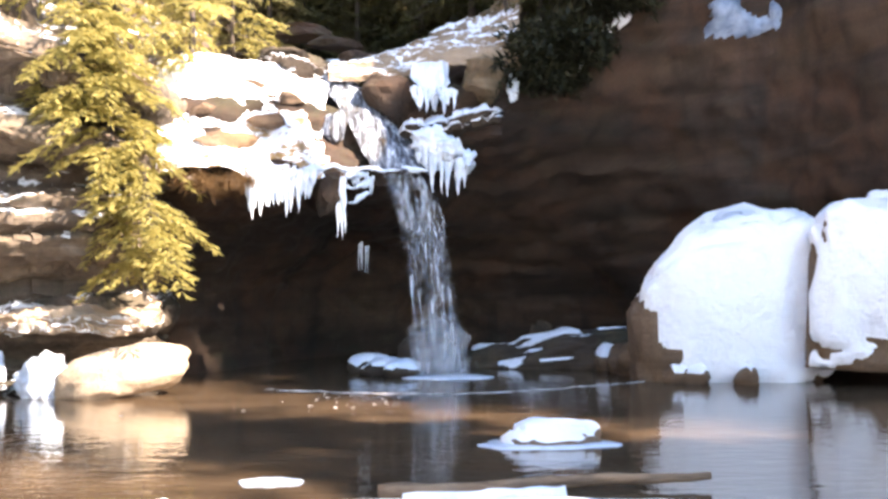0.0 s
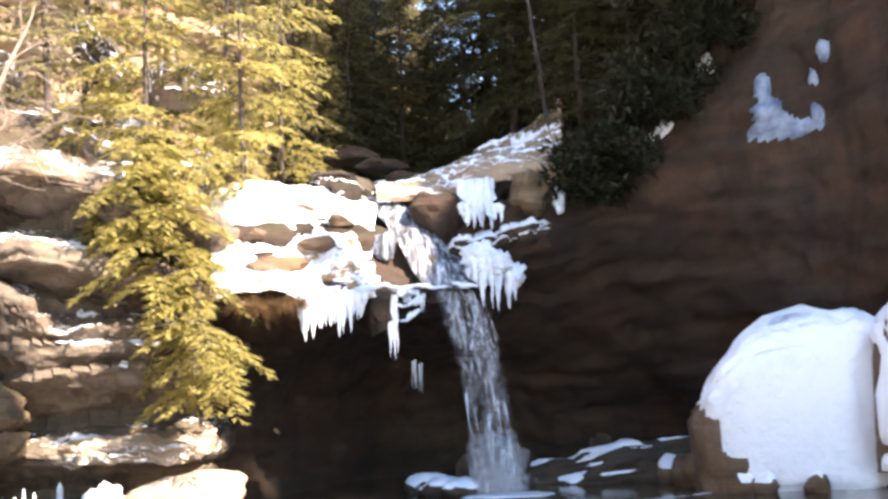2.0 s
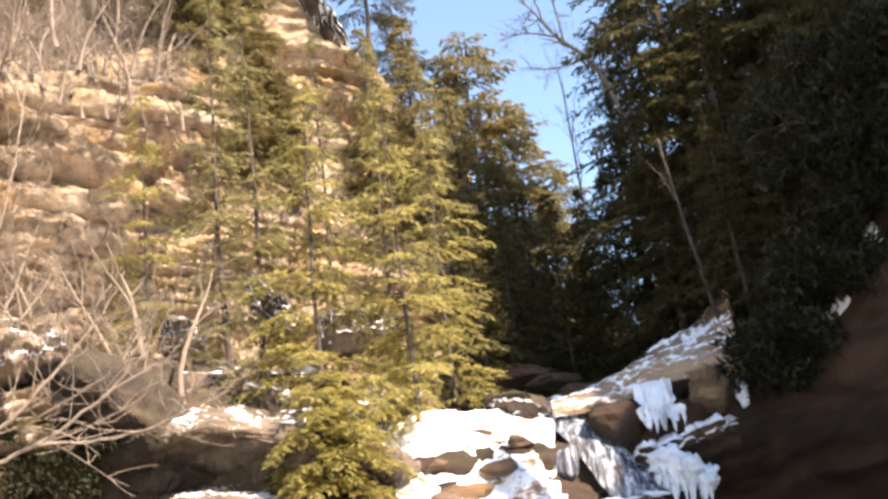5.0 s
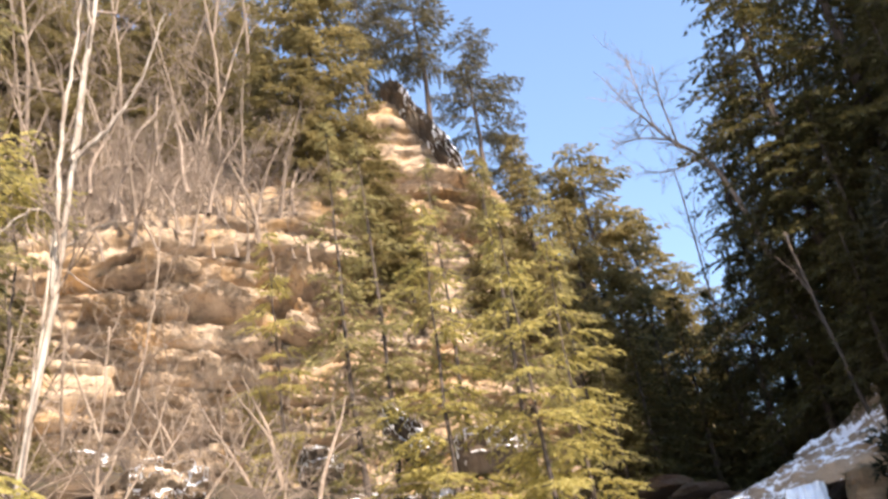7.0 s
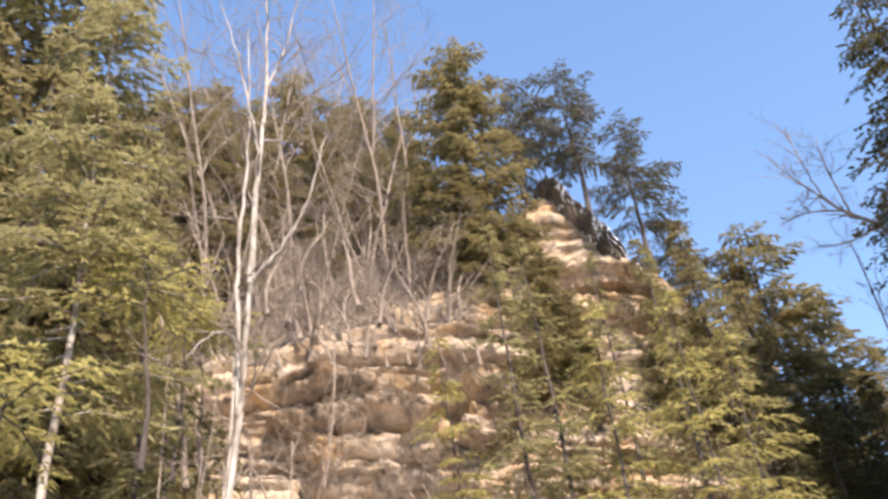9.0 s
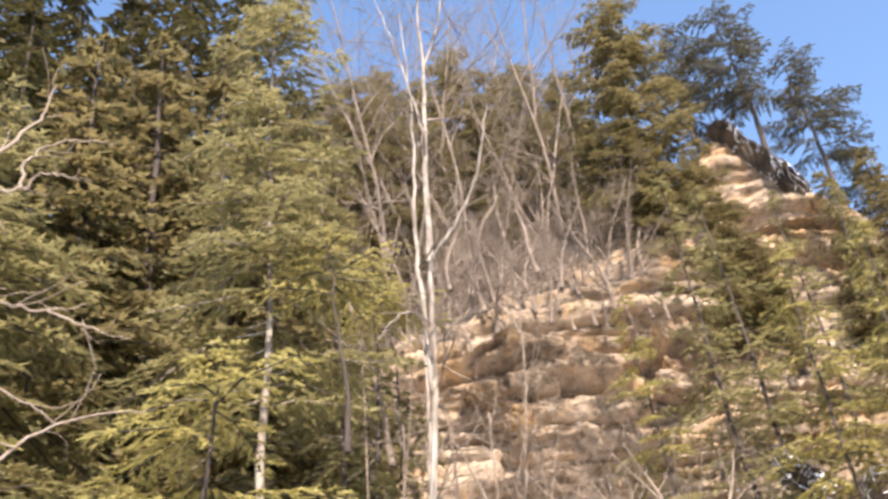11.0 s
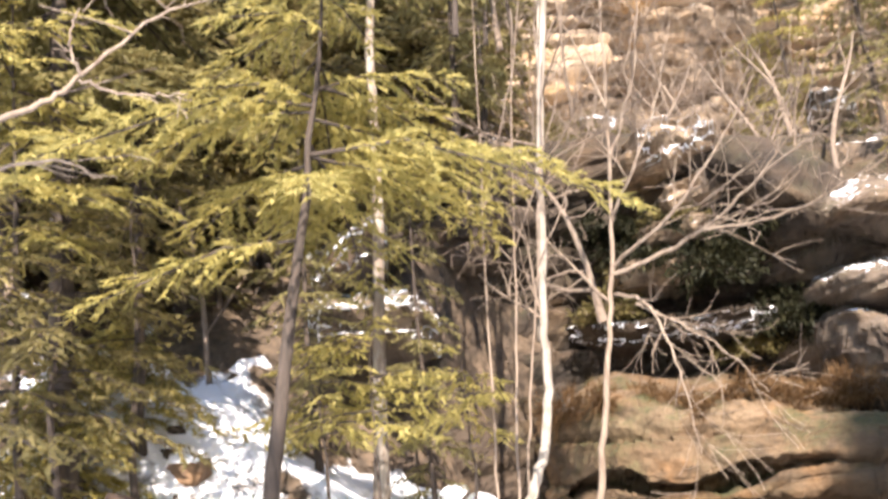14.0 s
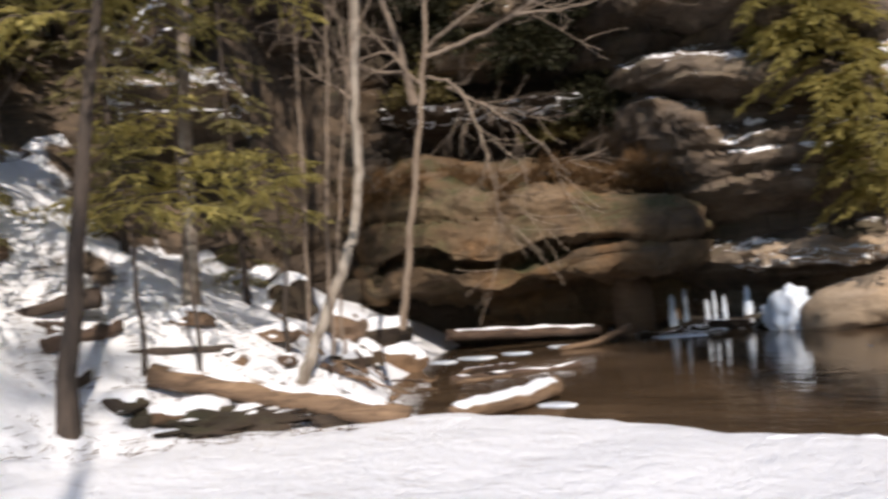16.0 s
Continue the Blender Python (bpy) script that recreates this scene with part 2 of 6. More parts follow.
# Half-lit and part-lit steps between, with the light put into the needle colour
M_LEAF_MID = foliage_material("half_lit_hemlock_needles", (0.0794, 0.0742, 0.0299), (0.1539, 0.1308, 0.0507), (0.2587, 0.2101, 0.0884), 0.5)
M_LEAF_HALF = foliage_material("part_lit_olive_hemlock_needles", (0.116, 0.110, 0.044), (0.228, 0.204, 0.082), (0.380, 0.328, 0.150), 0.5)
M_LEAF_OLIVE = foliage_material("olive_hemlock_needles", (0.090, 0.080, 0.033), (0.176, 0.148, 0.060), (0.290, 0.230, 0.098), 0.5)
# Shaded copy of the needles, darkened for trees standing in shade
M_LEAF_SHADE = foliage_material("shaded_hemlock_needles", (0.032, 0.036, 0.015), (0.066, 0.063, 0.022), (0.111, 0.089, 0.031))
# Near-black leaves: the shade round the shrubs is put into their colour
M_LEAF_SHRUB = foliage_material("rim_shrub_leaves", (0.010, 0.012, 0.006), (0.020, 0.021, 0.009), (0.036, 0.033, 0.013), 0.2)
M_LEAF_PINE = foliage_material("pine_needles", (0.054, 0.057, 0.031), (0.102, 0.094, 0.053), (0.156, 0.130, 0.077))
M_LEAF_DEAD = foliage_material("dead_leaves", (0.0900, 0.0480, 0.0195), (0.1462, 0.0840, 0.0368), (0.2025, 0.1297, 0.0622))
M_BARK = bark_material("hemlock_bark", (0.075, 0.055, 0.042), (0.022, 0.017, 0.013))
M_PALE_TWIG = bark_material("pale_twig_bark", (0.29, 0.232, 0.175), (0.14, 0.10, 0.072), 8.0)
M_BARK_PALE = bark_material("pale_bark", (0.245, 0.200, 0.155), (0.110, 0.080, 0.057), 6.0, 0.6, (0.345, 0.310, 0.260))
M_BIRCH = bark_material("white_birch_bark", (0.28, 0.24, 0.195), (0.10, 0.078, 0.06), 6.0, 0.6, (0.37, 0.33, 0.28))
M_TWIG = bark_material("grey_twig_bark", (0.262, 0.205, 0.155), (0.110, 0.080, 0.060), 8.0)
M_LOG = bark_material("bare_log_wood", (0.259, 0.169, 0.101), (0.070, 0.043, 0.026), 7.0, grain=(0.3, 0.3, 2.2))
# Bark near black: the shade over the split log is put into its colour
M_SHADED_BARK = bark_material("shade_dark_bark", (0.070, 0.048, 0.034), (0.022, 0.015, 0.011), 7.0)
M_LOGDARK = bark_material("dark_log_bark", (0.120, 0.076, 0.050), (0.034, 0.022, 0.016), 7.0, grain=(0.3, 0.3, 2.2))


# ---- building helpers ----
def mesh_object(name, verts, faces, material, smooth=True):
    me = bpy.data.meshes.new(name)
    verts = np.asarray(verts, dtype=np.float32)
    faces = np.asarray(faces, dtype=np.int32)
    k = faces.shape[1]
    me.vertices.add(len(verts))
    me.vertices.foreach_set("co", verts.ravel())
    me.loops.add(faces.size)
    me.loops.foreach_set("vertex_index", faces.ravel())
    me.polygons.add(len(faces))
    me.polygons.foreach_set("loop_start", np.arange(0, faces.size, k, dtype=np.int32))
    me.polygons.foreach_set("use_smooth", np.full(len(faces), smooth))
    me.update(calc_edges=True)
    me.validate()
    me.materials.append(material)
    return new(name, me)


def part_of(ob, parent, label=""):
    ob.parent = parent
    return tagged(ob, label) if label else ob


def fbm(v, scale, octaves=4, seed=0.0):
    p = Vector((v[0] + seed * 17.3, v[1] - seed * 9.1, v[2] + seed * 5.7)) * scale
    return noise.fractal(p, 0.9, 2.1, octaves)


def dice(a, b, seed=0.0):
    """A fixed number from 0 to 1 for each pair of whole numbers."""
    v = math.sin(a * 12.9898 + b * 78.233 + seed * 37.719) * 43758.5453
    return v - math.floor(v)


def grid_faces(nu, nv, flip=False):
    i, j = np.meshgrid(np.arange(nu - 1), np.arange(nv - 1), indexing="ij")
    a = (i * nv + j).ravel()
    q = np.stack([a, a + nv, a + nv + 1, a + 1], 1)
    return q[:, ::-1] if flip else q


def catmull(pts, n):
    """n points along a smooth curve through the rows of pts."""
    p = np.asarray(pts, dtype=float)
    t = np.linspace(0, len(p) - 1, n)
    i = np.clip(t.astype(int), 0, len(p) - 2)
    f = (t - i)[:, None]
    a, b, c, d = p[np.clip(i - 1, 0, None)], p[i], p[i + 1], p[np.clip(i + 2, None, len(p) - 1)]
    return 0.5 * (2 * b + (c - a) * f + (2 * a - 5 * b + 4 * c - d) * f ** 2 + (3 * b - a - 3 * c + d) * f ** 3)


def cliff(name, sections, material, nu, nv, rough=0.35, ledge=0.25, beds=1.1, seed=1.0, label="", category="cliff", smooth=False, blocky=1.2):
    """A rock face lofted through upright sections, each a bearing and (distance, height) pairs from foot to top; then weathered:
    beds stand out and fall back with height, blocks and hollows break them up."""
    cols = [catmull([(*at(az, D, z),) for D, z in prof], nv) for az, *prof in sections]
    g = np.stack([catmull([c[j] for c in cols], nu) for j in range(nv)], 1)
    du, dv = np.gradient(g, axis=0), np.gradient(g, axis=1)
    nr = np.cross(du, dv)
    nr /= np.linalg.norm(nr, axis=2, keepdims=True) + 1e-9
    face = np.sign(np.sum(nr * (np.array([0, 0, 3.0]) - g), axis=2, keepdims=True).mean())
    nr = nr * face
    out = g.copy()
    arc = np.cumsum(np.linalg.norm(du, axis=2), axis=0)
    for i in range(nu):
        for j in range(nv):
            p = g[i, j]
            bed = p[2] * beds + 0.7 * fbm(p, 0.12, 2, seed + 3) + (1.5 if beds > 1.5 else 0.5) * noise.noise(Vector((seed, 0.05 * p[0], p[2] * (1.3 if beds > 1.5 else 0.6))))
            b = math.floor(bed)
            along = arc[i, j] * (0.25 + 0.3 * dice(b, 3, seed)) + 10 * dice(b, 7, seed) + 0.5 * noise.noise(Vector(p) * 0.8)
            d = rough * (fbm(p, 0.35, 5, seed) + 0.25 * fbm((p[0], p[1], p[2] * 2.5), 1.1, 3, seed + 1)) + 0.07 * fbm((p[0], p[1], p[2] * 1.8), 2.3, 4, seed + 6)
            d += ledge * (blocky * dice(b, math.floor(along), seed) + (2.0 - blocky) * dice(b, 11, seed) - 1.0) - ledge * 1.3 * (1 - (bed - b)) ** 4
            out[i, j] = p + nr[i, j] * d
    ob = mesh_object(name, out.reshape(-1, 3), grid_faces(nu, nv, face < 0), material, smooth)
    return tagged(ob, label, category, kind="structure")


def blob(name, size, material, seed=0.0, detail=4, rough=0.18, freq=1.2, flat=0.0, angular=0.0, box=1.0, smooth=True, shear=(1, 1)):
    """A boulder: a ball pressed to its size, broken by noise and a few cut faces; shear gives its heights along x."""
    bm = bmesh.new()
    bmesh.ops.create_icosphere(bm, subdivisions=detail, radius=1.0)
    rnd = random.Random(int(seed * 100) + 5)
    cuts = []
    for _ in range(16):
        v = Vector((rnd.gauss(0, 1), rnd.gauss(0, 1), rnd.gauss(0, 0.8))).normalized()
        cuts.append((v, rnd.uniform(0.62, 0.92)))
    for v in bm.verts:
        p = v.co.copy()
        if box < 1:
            p = Vector([math.copysign(abs(c) ** box, c) for c in p])
        for n, h in cuts:
            over = p.dot(n) - h
            if over > 0:
                p -= n * over * angular
        p *= 1 + rough * fbm(p, freq, 4, seed) + 0.05 * fbm(p, freq * 4, 3, seed + 2)
        if flat and p.z < -flat:
            p.z = -flat
        tall = float(np.interp(p.x, np.linspace(-1, 1, len(shear)), shear)) if p.z > 0 else 1.0
        v.co = (p.x * size[0], p.y * size[1], p.z * size[2] * tall)
    me = bpy.data.meshes.new(name)
    bm.to_mesh(me)
    bm.free()
    me.polygons.foreach_set("use_smooth", [smooth] * len(me.polygons))
    me.materials.append(material)
    return new(name, me)


def snow_cap(parent, name="snow_cap", reach=0.35, thick=0.08, material=None, seed=0.0, label="", edge=0.5, toward=(0, 0, 1), bare=None):
    """Snow lying on the upper side of a rock: the rock's own upward faces, thickened, with a ragged rounded rim."""
    src = parent.data
    co = np.empty(len(src.vertices) * 3, np.float32)
    src.vertices.foreach_get("co", co)
    co = co.reshape(-1, 3)
    nr = np.array([v.normal for v in src.vertices])
    toward = np.array(toward) / np.linalg.norm(toward)
    w = np.array([nr[i].dot(toward) - reach + edge * fbm(co[i], 1.4, 4, seed) for i in range(len(co))])
    if bare is not None:
        w -= np.clip(co @ np.array(bare[:3]) - bare[3], 0, None)
    lift = np.clip(w * 2.2, 0, 1) ** 0.5 * thick
    co2 = co + nr * lift[:, None] * 0.6 + toward * lift[:, None] * 0.6
    keep = [tuple(p.vertices) for p in src.polygons if max(w[v] for v in p.vertices) > 0]
    used = sorted({v for f in keep for v in f})
    idx = {v: i for i, v in enumerate(used)}
    low = np.where(w[used][:, None] > 0, co2[used], co[used] - nr[used] * 0.02)
    if not keep:
        return None
    root = list(range(len(used)))

    def find(v):
        while root[v] != v:
            root[v] = root[root[v]]
            v = root[v]
        return v

    faces = [[idx[v] for v in f] for f in keep]
    for f in faces:
        for v in f[1:]:
            root[find(v)] = find(f[0])
    patches = collections.defaultdict(list)
    for f in faces:
        patches[find(f[0])].append(f)
    for piece in sorted(patches.values(), key=len, reverse=True)[:8]:
        if len(piece) < 6:
            break
        own = sorted({v for f in piece for v in f})
        at_ = {v: i for i, v in enumerate(own)}
        part_of(mesh_object(name, low[own], [[at_[v] for v in f] for f in piece], material or M_SNOW), parent, label)


def draped(name, rock, inside, thick, material, seed=0.0):
    """A skin of snow or ice frozen to a rock face: the face's own mesh where inside(bearing, elevation) is above 0, thickened outwards."""
    me = rock.data
    co = np.empty(len(me.vertices) * 3, np.float32)
    me.vertices.foreach_get("co", co)
    co = co.reshape(-1, 3).astype(float)
    az = np.degrees(np.arctan2(-co[:, 0], co[:, 1]))
    el = np.degrees(np.arctan2(co[:, 2] - EYE, np.hypot(co[:, 0], co[:, 1])))
    w = np.full(len(co), -1.0)
    for i in np.nonzero((az > -24) & (az < 0) & (el > 6) & (el < 26))[0]:
        w[i] = inside(az[i], el[i]) + 0.35 * fbm(co[i], 2.2, 4, seed)
    keep = [tuple(p.vertices) for p in me.polygons if max(w[v] for v in p.vertices) > 0]
    used = sorted({v for f in keep for v in f})
    idx = {v: i for i, v in enumerate(used)}
    nr = np.array([me.vertices[v].normal for v in used])
    out = co[used] + nr * np.where(w[used] > 0, 0.03 + thick * np.clip(w[used] * 2, 0, 1) ** 0.5, -0.05)[:, None]
    return mesh_object(name, out, [[idx[v] for v in f] for f in keep], material)


def tube(points, radii, sides=6):
    """Vertices and quads of a tapered tube along points."""
    pts = np.asarray(points, float)
    n = len(pts)
    tan = np.gradient(pts, axis=0)
    tan /= np.linalg.norm(tan, axis=1, keepdims=True) + 1e-9
    ref = np.eye(3)[np.argmin(np.abs(tan).max(axis=0))][None]
    a = np.cross(tan, ref)
    a /= np.linalg.norm(a, axis=1, keepdims=True) + 1e-9
    b = np.cross(tan, a)
    th = np.linspace(0, 2 * math.pi, sides, endpoint=False)
    ring = (a[:, None] * np.cos(th)[None, :, None] + b[:, None] * np.sin(th)[None, :, None]) * np.asarray(radii, float)[:, None, None]
    v = (pts[:, None] + ring).reshape(-1, 3)
    i, j = np.meshgrid(np.arange(n - 1), np.arange(sides), indexing="ij")
    i, j = i.ravel(), j.ravel()
    k = (j + 1) % sides
    f = np.stack([i * sides + j, i * sides + k, (i + 1) * sides + k, (i + 1) * sides + j], 1)
    return v, f


class Soup:
    """Gathers tubes and quads for one mesh."""
    def __init__(self):
        self.v, self.f, self.n = [], [], 0

    def add(self, v, f):
        self.v.append(v)
        self.f.append(f + self.n)
        self.n += len(v)

    def make(self, name, material, smooth=True):
        return mesh_object(name, np.concatenate(self.v), np.concatenate(self.f), material, smooth)


def leaf_blades(base, direction, normal, length, width):
    """Pointed leaf sprays, a triangle each."""
    side = np.cross(direction, normal)
    side *= (width / (np.linalg.norm(side, axis=1) + 1e-9))[:, None]
    v = np.stack([base + side, base - side, base + direction * length[:, None]], 1)
    return v.reshape(-1, 3), np.arange(len(base) * 3).reshape(-1, 3)


def hemlock(seed, height, radius, bare=0.12, leaf=M_LEAF_SUN, density=1.0, trunk_r=None, lean=(0, 0), droop=0.35, bark=M_BARK,
            shape=0.8, name="hemlock_tree", leaf_size=1.0, gap=0.0, leaf_w=1.0):
    """A conifer: tapered trunk, drooping limbs in uneven layers, flat feathery sprays along their side twigs."""
    rng = np.random.default_rng(seed)
    root = new(name)
    zs = np.linspace(0, height, 14)
    wob = np.stack([np.cumsum(rng.normal(0, 0.035, 14)), np.cumsum(rng.normal(0, 0.035, 14)), zs], 1)
    wob[:, 0] += lean[0] * (zs / height) * height
    wob[:, 1] += lean[1] * (zs / height) * height
    wob[0, 2] = -0.6
    r0 = trunk_r or 0.012 * height + 0.03
    rad = r0 * (1 - 0.93 * zs / height)
    rad[0] *= 1.45
    s = Soup()
    s.add(*tube(wob, rad, 9))
    part_of(s.make("trunk", bark), root)
    limbs = Soup()
    count = int((30 + height * 9) * (1 - bare))
    B, Dr, Nn, L, W = [], [], [], [], []
    for q in range(count):
        f = bare + (1 - bare) * ((q + rng.random()) / count)
        z = f * height
        k = (f - bare) / (1 - bare)
        reach = radius * ((1 - k) ** shape * 0.93 + 0.07) * rng.uniform(0.55, 1.12) * (0.6 + 0.4 * min(1, k * 6))
        if rng.random() < gap:
            continue
        az = rng.uniform(0, 2 * math.pi)
        hd = np.array([math.cos(az), math.sin(az), 0.0])
        o = np.array([np.interp(z, zs, wob[:, 0]), np.interp(z, zs, wob[:, 1]), z])
        u = np.linspace(0, 1, 4)
        rise = rng.uniform(0.05, 0.32) - 0.10 * (1 - k)
        spine = o + hd * (u * reach)[:, None] + np.array([0, 0, 1.0]) * (reach * (rise * u - (droop + 0.15 * rng.random()) * u ** 2))[:, None]
        limbs.add(*tube(spine[[0, 1, 3]], (0.018 * (0.4 + reach * 0.35) * (1 - 0.85 * u) + 0.003)[[0, 1, 3]], 3))
        nt = max(5, int(reach * 8 * density))
        us = 0.10 + 0.90 * (np.arange(nt) + rng.random(nt)) / nt
        sp = np.stack([np.interp(us, u, spine[:, c]) for c in range(3)], 1)
        side = np.array([-hd[1], hd[0], 0.0])
        sg = np.where(np.arange(nt) % 2 == 0, 1.0, -1.0)
        tl = (0.34 * reach * (1 - us) ** 0.7 + 0.16) * rng.uniform(0.6, 1.15, nt)
        td = hd * rng.uniform(0.45, 0.85, nt)[:, None] + side * (sg * rng.uniform(0.6, 1.0, nt))[:, None] + np.array([0, 0, 1.0]) * rng.uniform(-0.55, 0.05, nt)[:, None]
        td /= np.linalg.norm(td, axis=1, keepdims=True)
        for a, d, l in zip(sp, td, tl):
            m = max(4, int(l * 22 * density))
            w = (np.arange(m) + rng.random(m)) / m
            b = a + d * (w * l)[:, None] + np.array([0, 0, -1.0]) * (0.22 * l * w ** 2)[:, None]
            e = np.cross(d, [0, 0, 1.0])
            dd = d * rng.uniform(0.5, 1.0, m)[:, None] + e * rng.uniform(-1, 1, m)[:, None] + rng.normal(0, 0.22, (m, 3)) + np.array([0, 0, -0.22])
            dd /= np.linalg.norm(dd, axis=1, keepdims=True)
            nn = np.array([0, 0, 1.0]) + rng.normal(0, 0.45, (m, 3))
            B.append(b), Dr.append(dd), Nn.append(nn)
            L.append(rng.uniform(0.12, 0.27, m) * leaf_size), W.append(rng.uniform(0.024, 0.050, m) * leaf_size * leaf_w)
    tagged(part_of(limbs.make("branching", bark), root), kind="stuff")
    v, f4 = leaf_blades(np.concatenate(B), np.concatenate(Dr), np.concatenate(Nn), np.concatenate(L), np.concatenate(W))
    tagged(part_of(mesh_object("crown", v, f4, leaf, False), root), kind="stuff")
    return root


def bare_tree(seed, height, trunk_r, bark=M_TWIG, lean=(0, 0), first=0.3, spread=0.5, levels=3, limbs=9, name="bare_tree", twig_len=0.42, up=0.35, wander=0.12, arc=0.0):
    """A leafless tree: wandering trunk, limbs that fork, fine twigs at their ends."""
    rng = np.random.default_rng(seed)
    root = new(name)
    wood, fine = Soup(), Soup()

    def grow(o, d, length, r, level):
        n = 9 if level == 0 else 6 if level == 1 else 4 if level == 2 else 2
        pts, p, q = [o], o.copy(), d.copy()
        for _ in range(n - 1):
            q = q + rng.normal(0, wander * (1 if level else 0.45), 3) + np.array([0, 0, 0.05 * level * up - arc * level * 0.1])
            q /= np.linalg.norm(q)
            p = p + q * length / (n - 1)
            pts.append(p.copy())
        pts = np.array(pts)
        rad = r * (1 - 0.80 * np.linspace(0, 1, n))
        if level == 0:
            rad[0] *= 1.35
        (wood if level < 2 else fine).add(*tube(pts, np.maximum(rad, 0.005), 8 if level == 0 else 4 if level == 1 else 3))
        if level >= levels:
            return
        m = limbs if level == 0 else 5 if level == 1 else 5
        for c in range(m):
            f = (first + (1 - first) * (c + rng.random()) / m) if level == 0 else 0.2 + 0.8 * (c + rng.random()) / m
            i = f * (n - 1)
            a = int(min(i, n - 2))
            base = pts[a] + (pts[a + 1] - pts[a]) * (i - a)
            t = pts[a + 1] - pts[a]
            t /= np.linalg.norm(t)
            side = rng.normal(0, 1, 3)
            side -= t * side.dot(t)
            side /= np.linalg.norm(side)
            nd = t * (1 - spread * 0.7) + side * spread * rng.uniform(0.8, 1.6) + np.array([0, 0, up * (0.5 if level == 0 else 0.2)])
            nd /= np.linalg.norm(nd)
            grow(base, nd, length * twig_len * rng.uniform(0.6, 1.15) * (1.15 - 0.5 * f), np.interp(i, range(n), rad) * 0.55, level + 1)

    d0 = np.array([lean[0], lean[1], 1.0])
    grow(np.array([0, 0, -0.4]), d0 / np.linalg.norm(d0), height, trunk_r, 0)
    trunk = part_of(wood.make("trunk", bark), root)
    if fine.n:
        tagged(part_of(fine.make("twig_growth", bark), trunk), kind="stuff")
    return root


def limb_tree(name, paths, bark, seed=0, twigs=10, twig_len=0.5, forks=2, sag=0.0, base=None, twig_bark=None):
    """A leafless tree given by the runs of its main stems, each (points, foot radius, tip radius); side shoots fork from them."""
    rng = np.random.default_rng(seed)
    base = Vector(paths[0][0][0]) if base is None else base
    root = new(name)
    fine = Soup()

    def shoot(o, d, length, r, level):
        pts, p, q = [o], o.copy(), d.copy()
        for _ in range(4):
            q = q + rng.normal(0, 0.18, 3) + np.array([0, 0, 0.03 - sag * 0.1])
            q /= np.linalg.norm(q)
            p = p + q * length / 4
            pts.append(p.copy())
        fine.add(*tube(pts, np.maximum(r * (1 - 0.75 * np.linspace(0, 1, 5)), 0.0055), 3))
        if level < forks:
            for _ in range(4):
                i = rng.integers(1, 4)
                nd = q + rng.normal(0, 0.5, 3)
                shoot(pts[i], nd / np.linalg.norm(nd), length * rng.uniform(0.4, 0.75), r * 0.6, level + 1)

    for k, (pp, r0, r1) in enumerate(paths):
        pts = catmull([np.array(p) - np.array(base) for p in pp], 6 * len(pp))
        pts[1:-1] += rng.normal(0, 0.012, pts[1:-1].shape)
        w = Soup()
        w.add(*tube(pts, np.linspace(r0, r1, len(pts)), 8))
        stem = part_of(w.make("trunk" if k == 0 else "limb", bark), root if k == 0 else trunk)
        trunk = stem if k == 0 else trunk
        length = np.linalg.norm(pts[-1] - pts[0])
        for _ in range(twigs if k else twigs // 2):
            i = rng.integers(int(len(pts) * (0.25 if k else 0.5)), len(pts) - 1)
            t = pts[i + 1] - pts[i]
            t /= np.linalg.norm(t)
            d = t * 0.7 + rng.normal(0, 0.55, 3)
            shoot(pts[i], d / np.linalg.norm(d), rng.uniform(0.5, 1.1) * twig_len * min(length, 4), np.interp(i, [0, len(pts)], [r0, r1]) * 0.6, 1)
    if fine.n:
        tagged(part_of(fine.make("twig_growth", twig_bark or bark), trunk), kind="stuff")
    root.location = base
    return root


def bush(seed, size, leaf, count=900, leaf_len=0.22, leaf_w=0.04, name="bush", bark=None, hang=0.0):
    """A low mass of leafy shoots over a tangle of stems."""
    rng = np.random.default_rng(seed)
    root = new(name)
    stems = Soup()
    B, Dd = [], []
    for _ in range(max(8, count // 40)):
        d = rng.normal(0, 1, 3)
        d[2] = abs(d[2]) * 0.8 - hang
        d /= np.linalg.norm(d)
        tip = d * np.array(size) * rng.uniform(0.6, 1.05)
        u = np.linspace(0, 1, 5)[:, None]
        pts = tip * u + np.array([0, 0, -0.25 * size[2]]) * u ** 2 + rng.normal(0, 0.03, (5, 3))
        stems.add(*tube(pts[::2], np.linspace(0.018, 0.004, 3), 3))
        m = 40
        w = rng.uniform(0.35, 1.05, m)[:, None]
        B.append(tip * w + np.array([0, 0, -0.25 * size[2]]) * w ** 2 + rng.normal(0, 0.13, (m, 3)) * np.array(size))
        dd = d + rng.normal(0, 0.7, (m, 3)) + np.array([0, 0, -0.25])
        Dd.append(dd / np.linalg.norm(dd, axis=1, keepdims=True))
    B, Dd = np.concatenate(B), np.concatenate(Dd)
    tagged(part_of(stems.make("stem_growth", bark or M_TWIG), root), kind="stuff")
    v, f4 = leaf_blades(B, Dd, np.array([0, 0, 1.0]) + rng.normal(0, 0.5, B.shape), rng.uniform(0.6, 1.3, len(B)) * leaf_len, rng.uniform(0.6, 1.3, len(B)) * leaf_w)
    tagged(part_of(mesh_object("leafage", v, f4, leaf, False), root), kind="stuff")
    return root


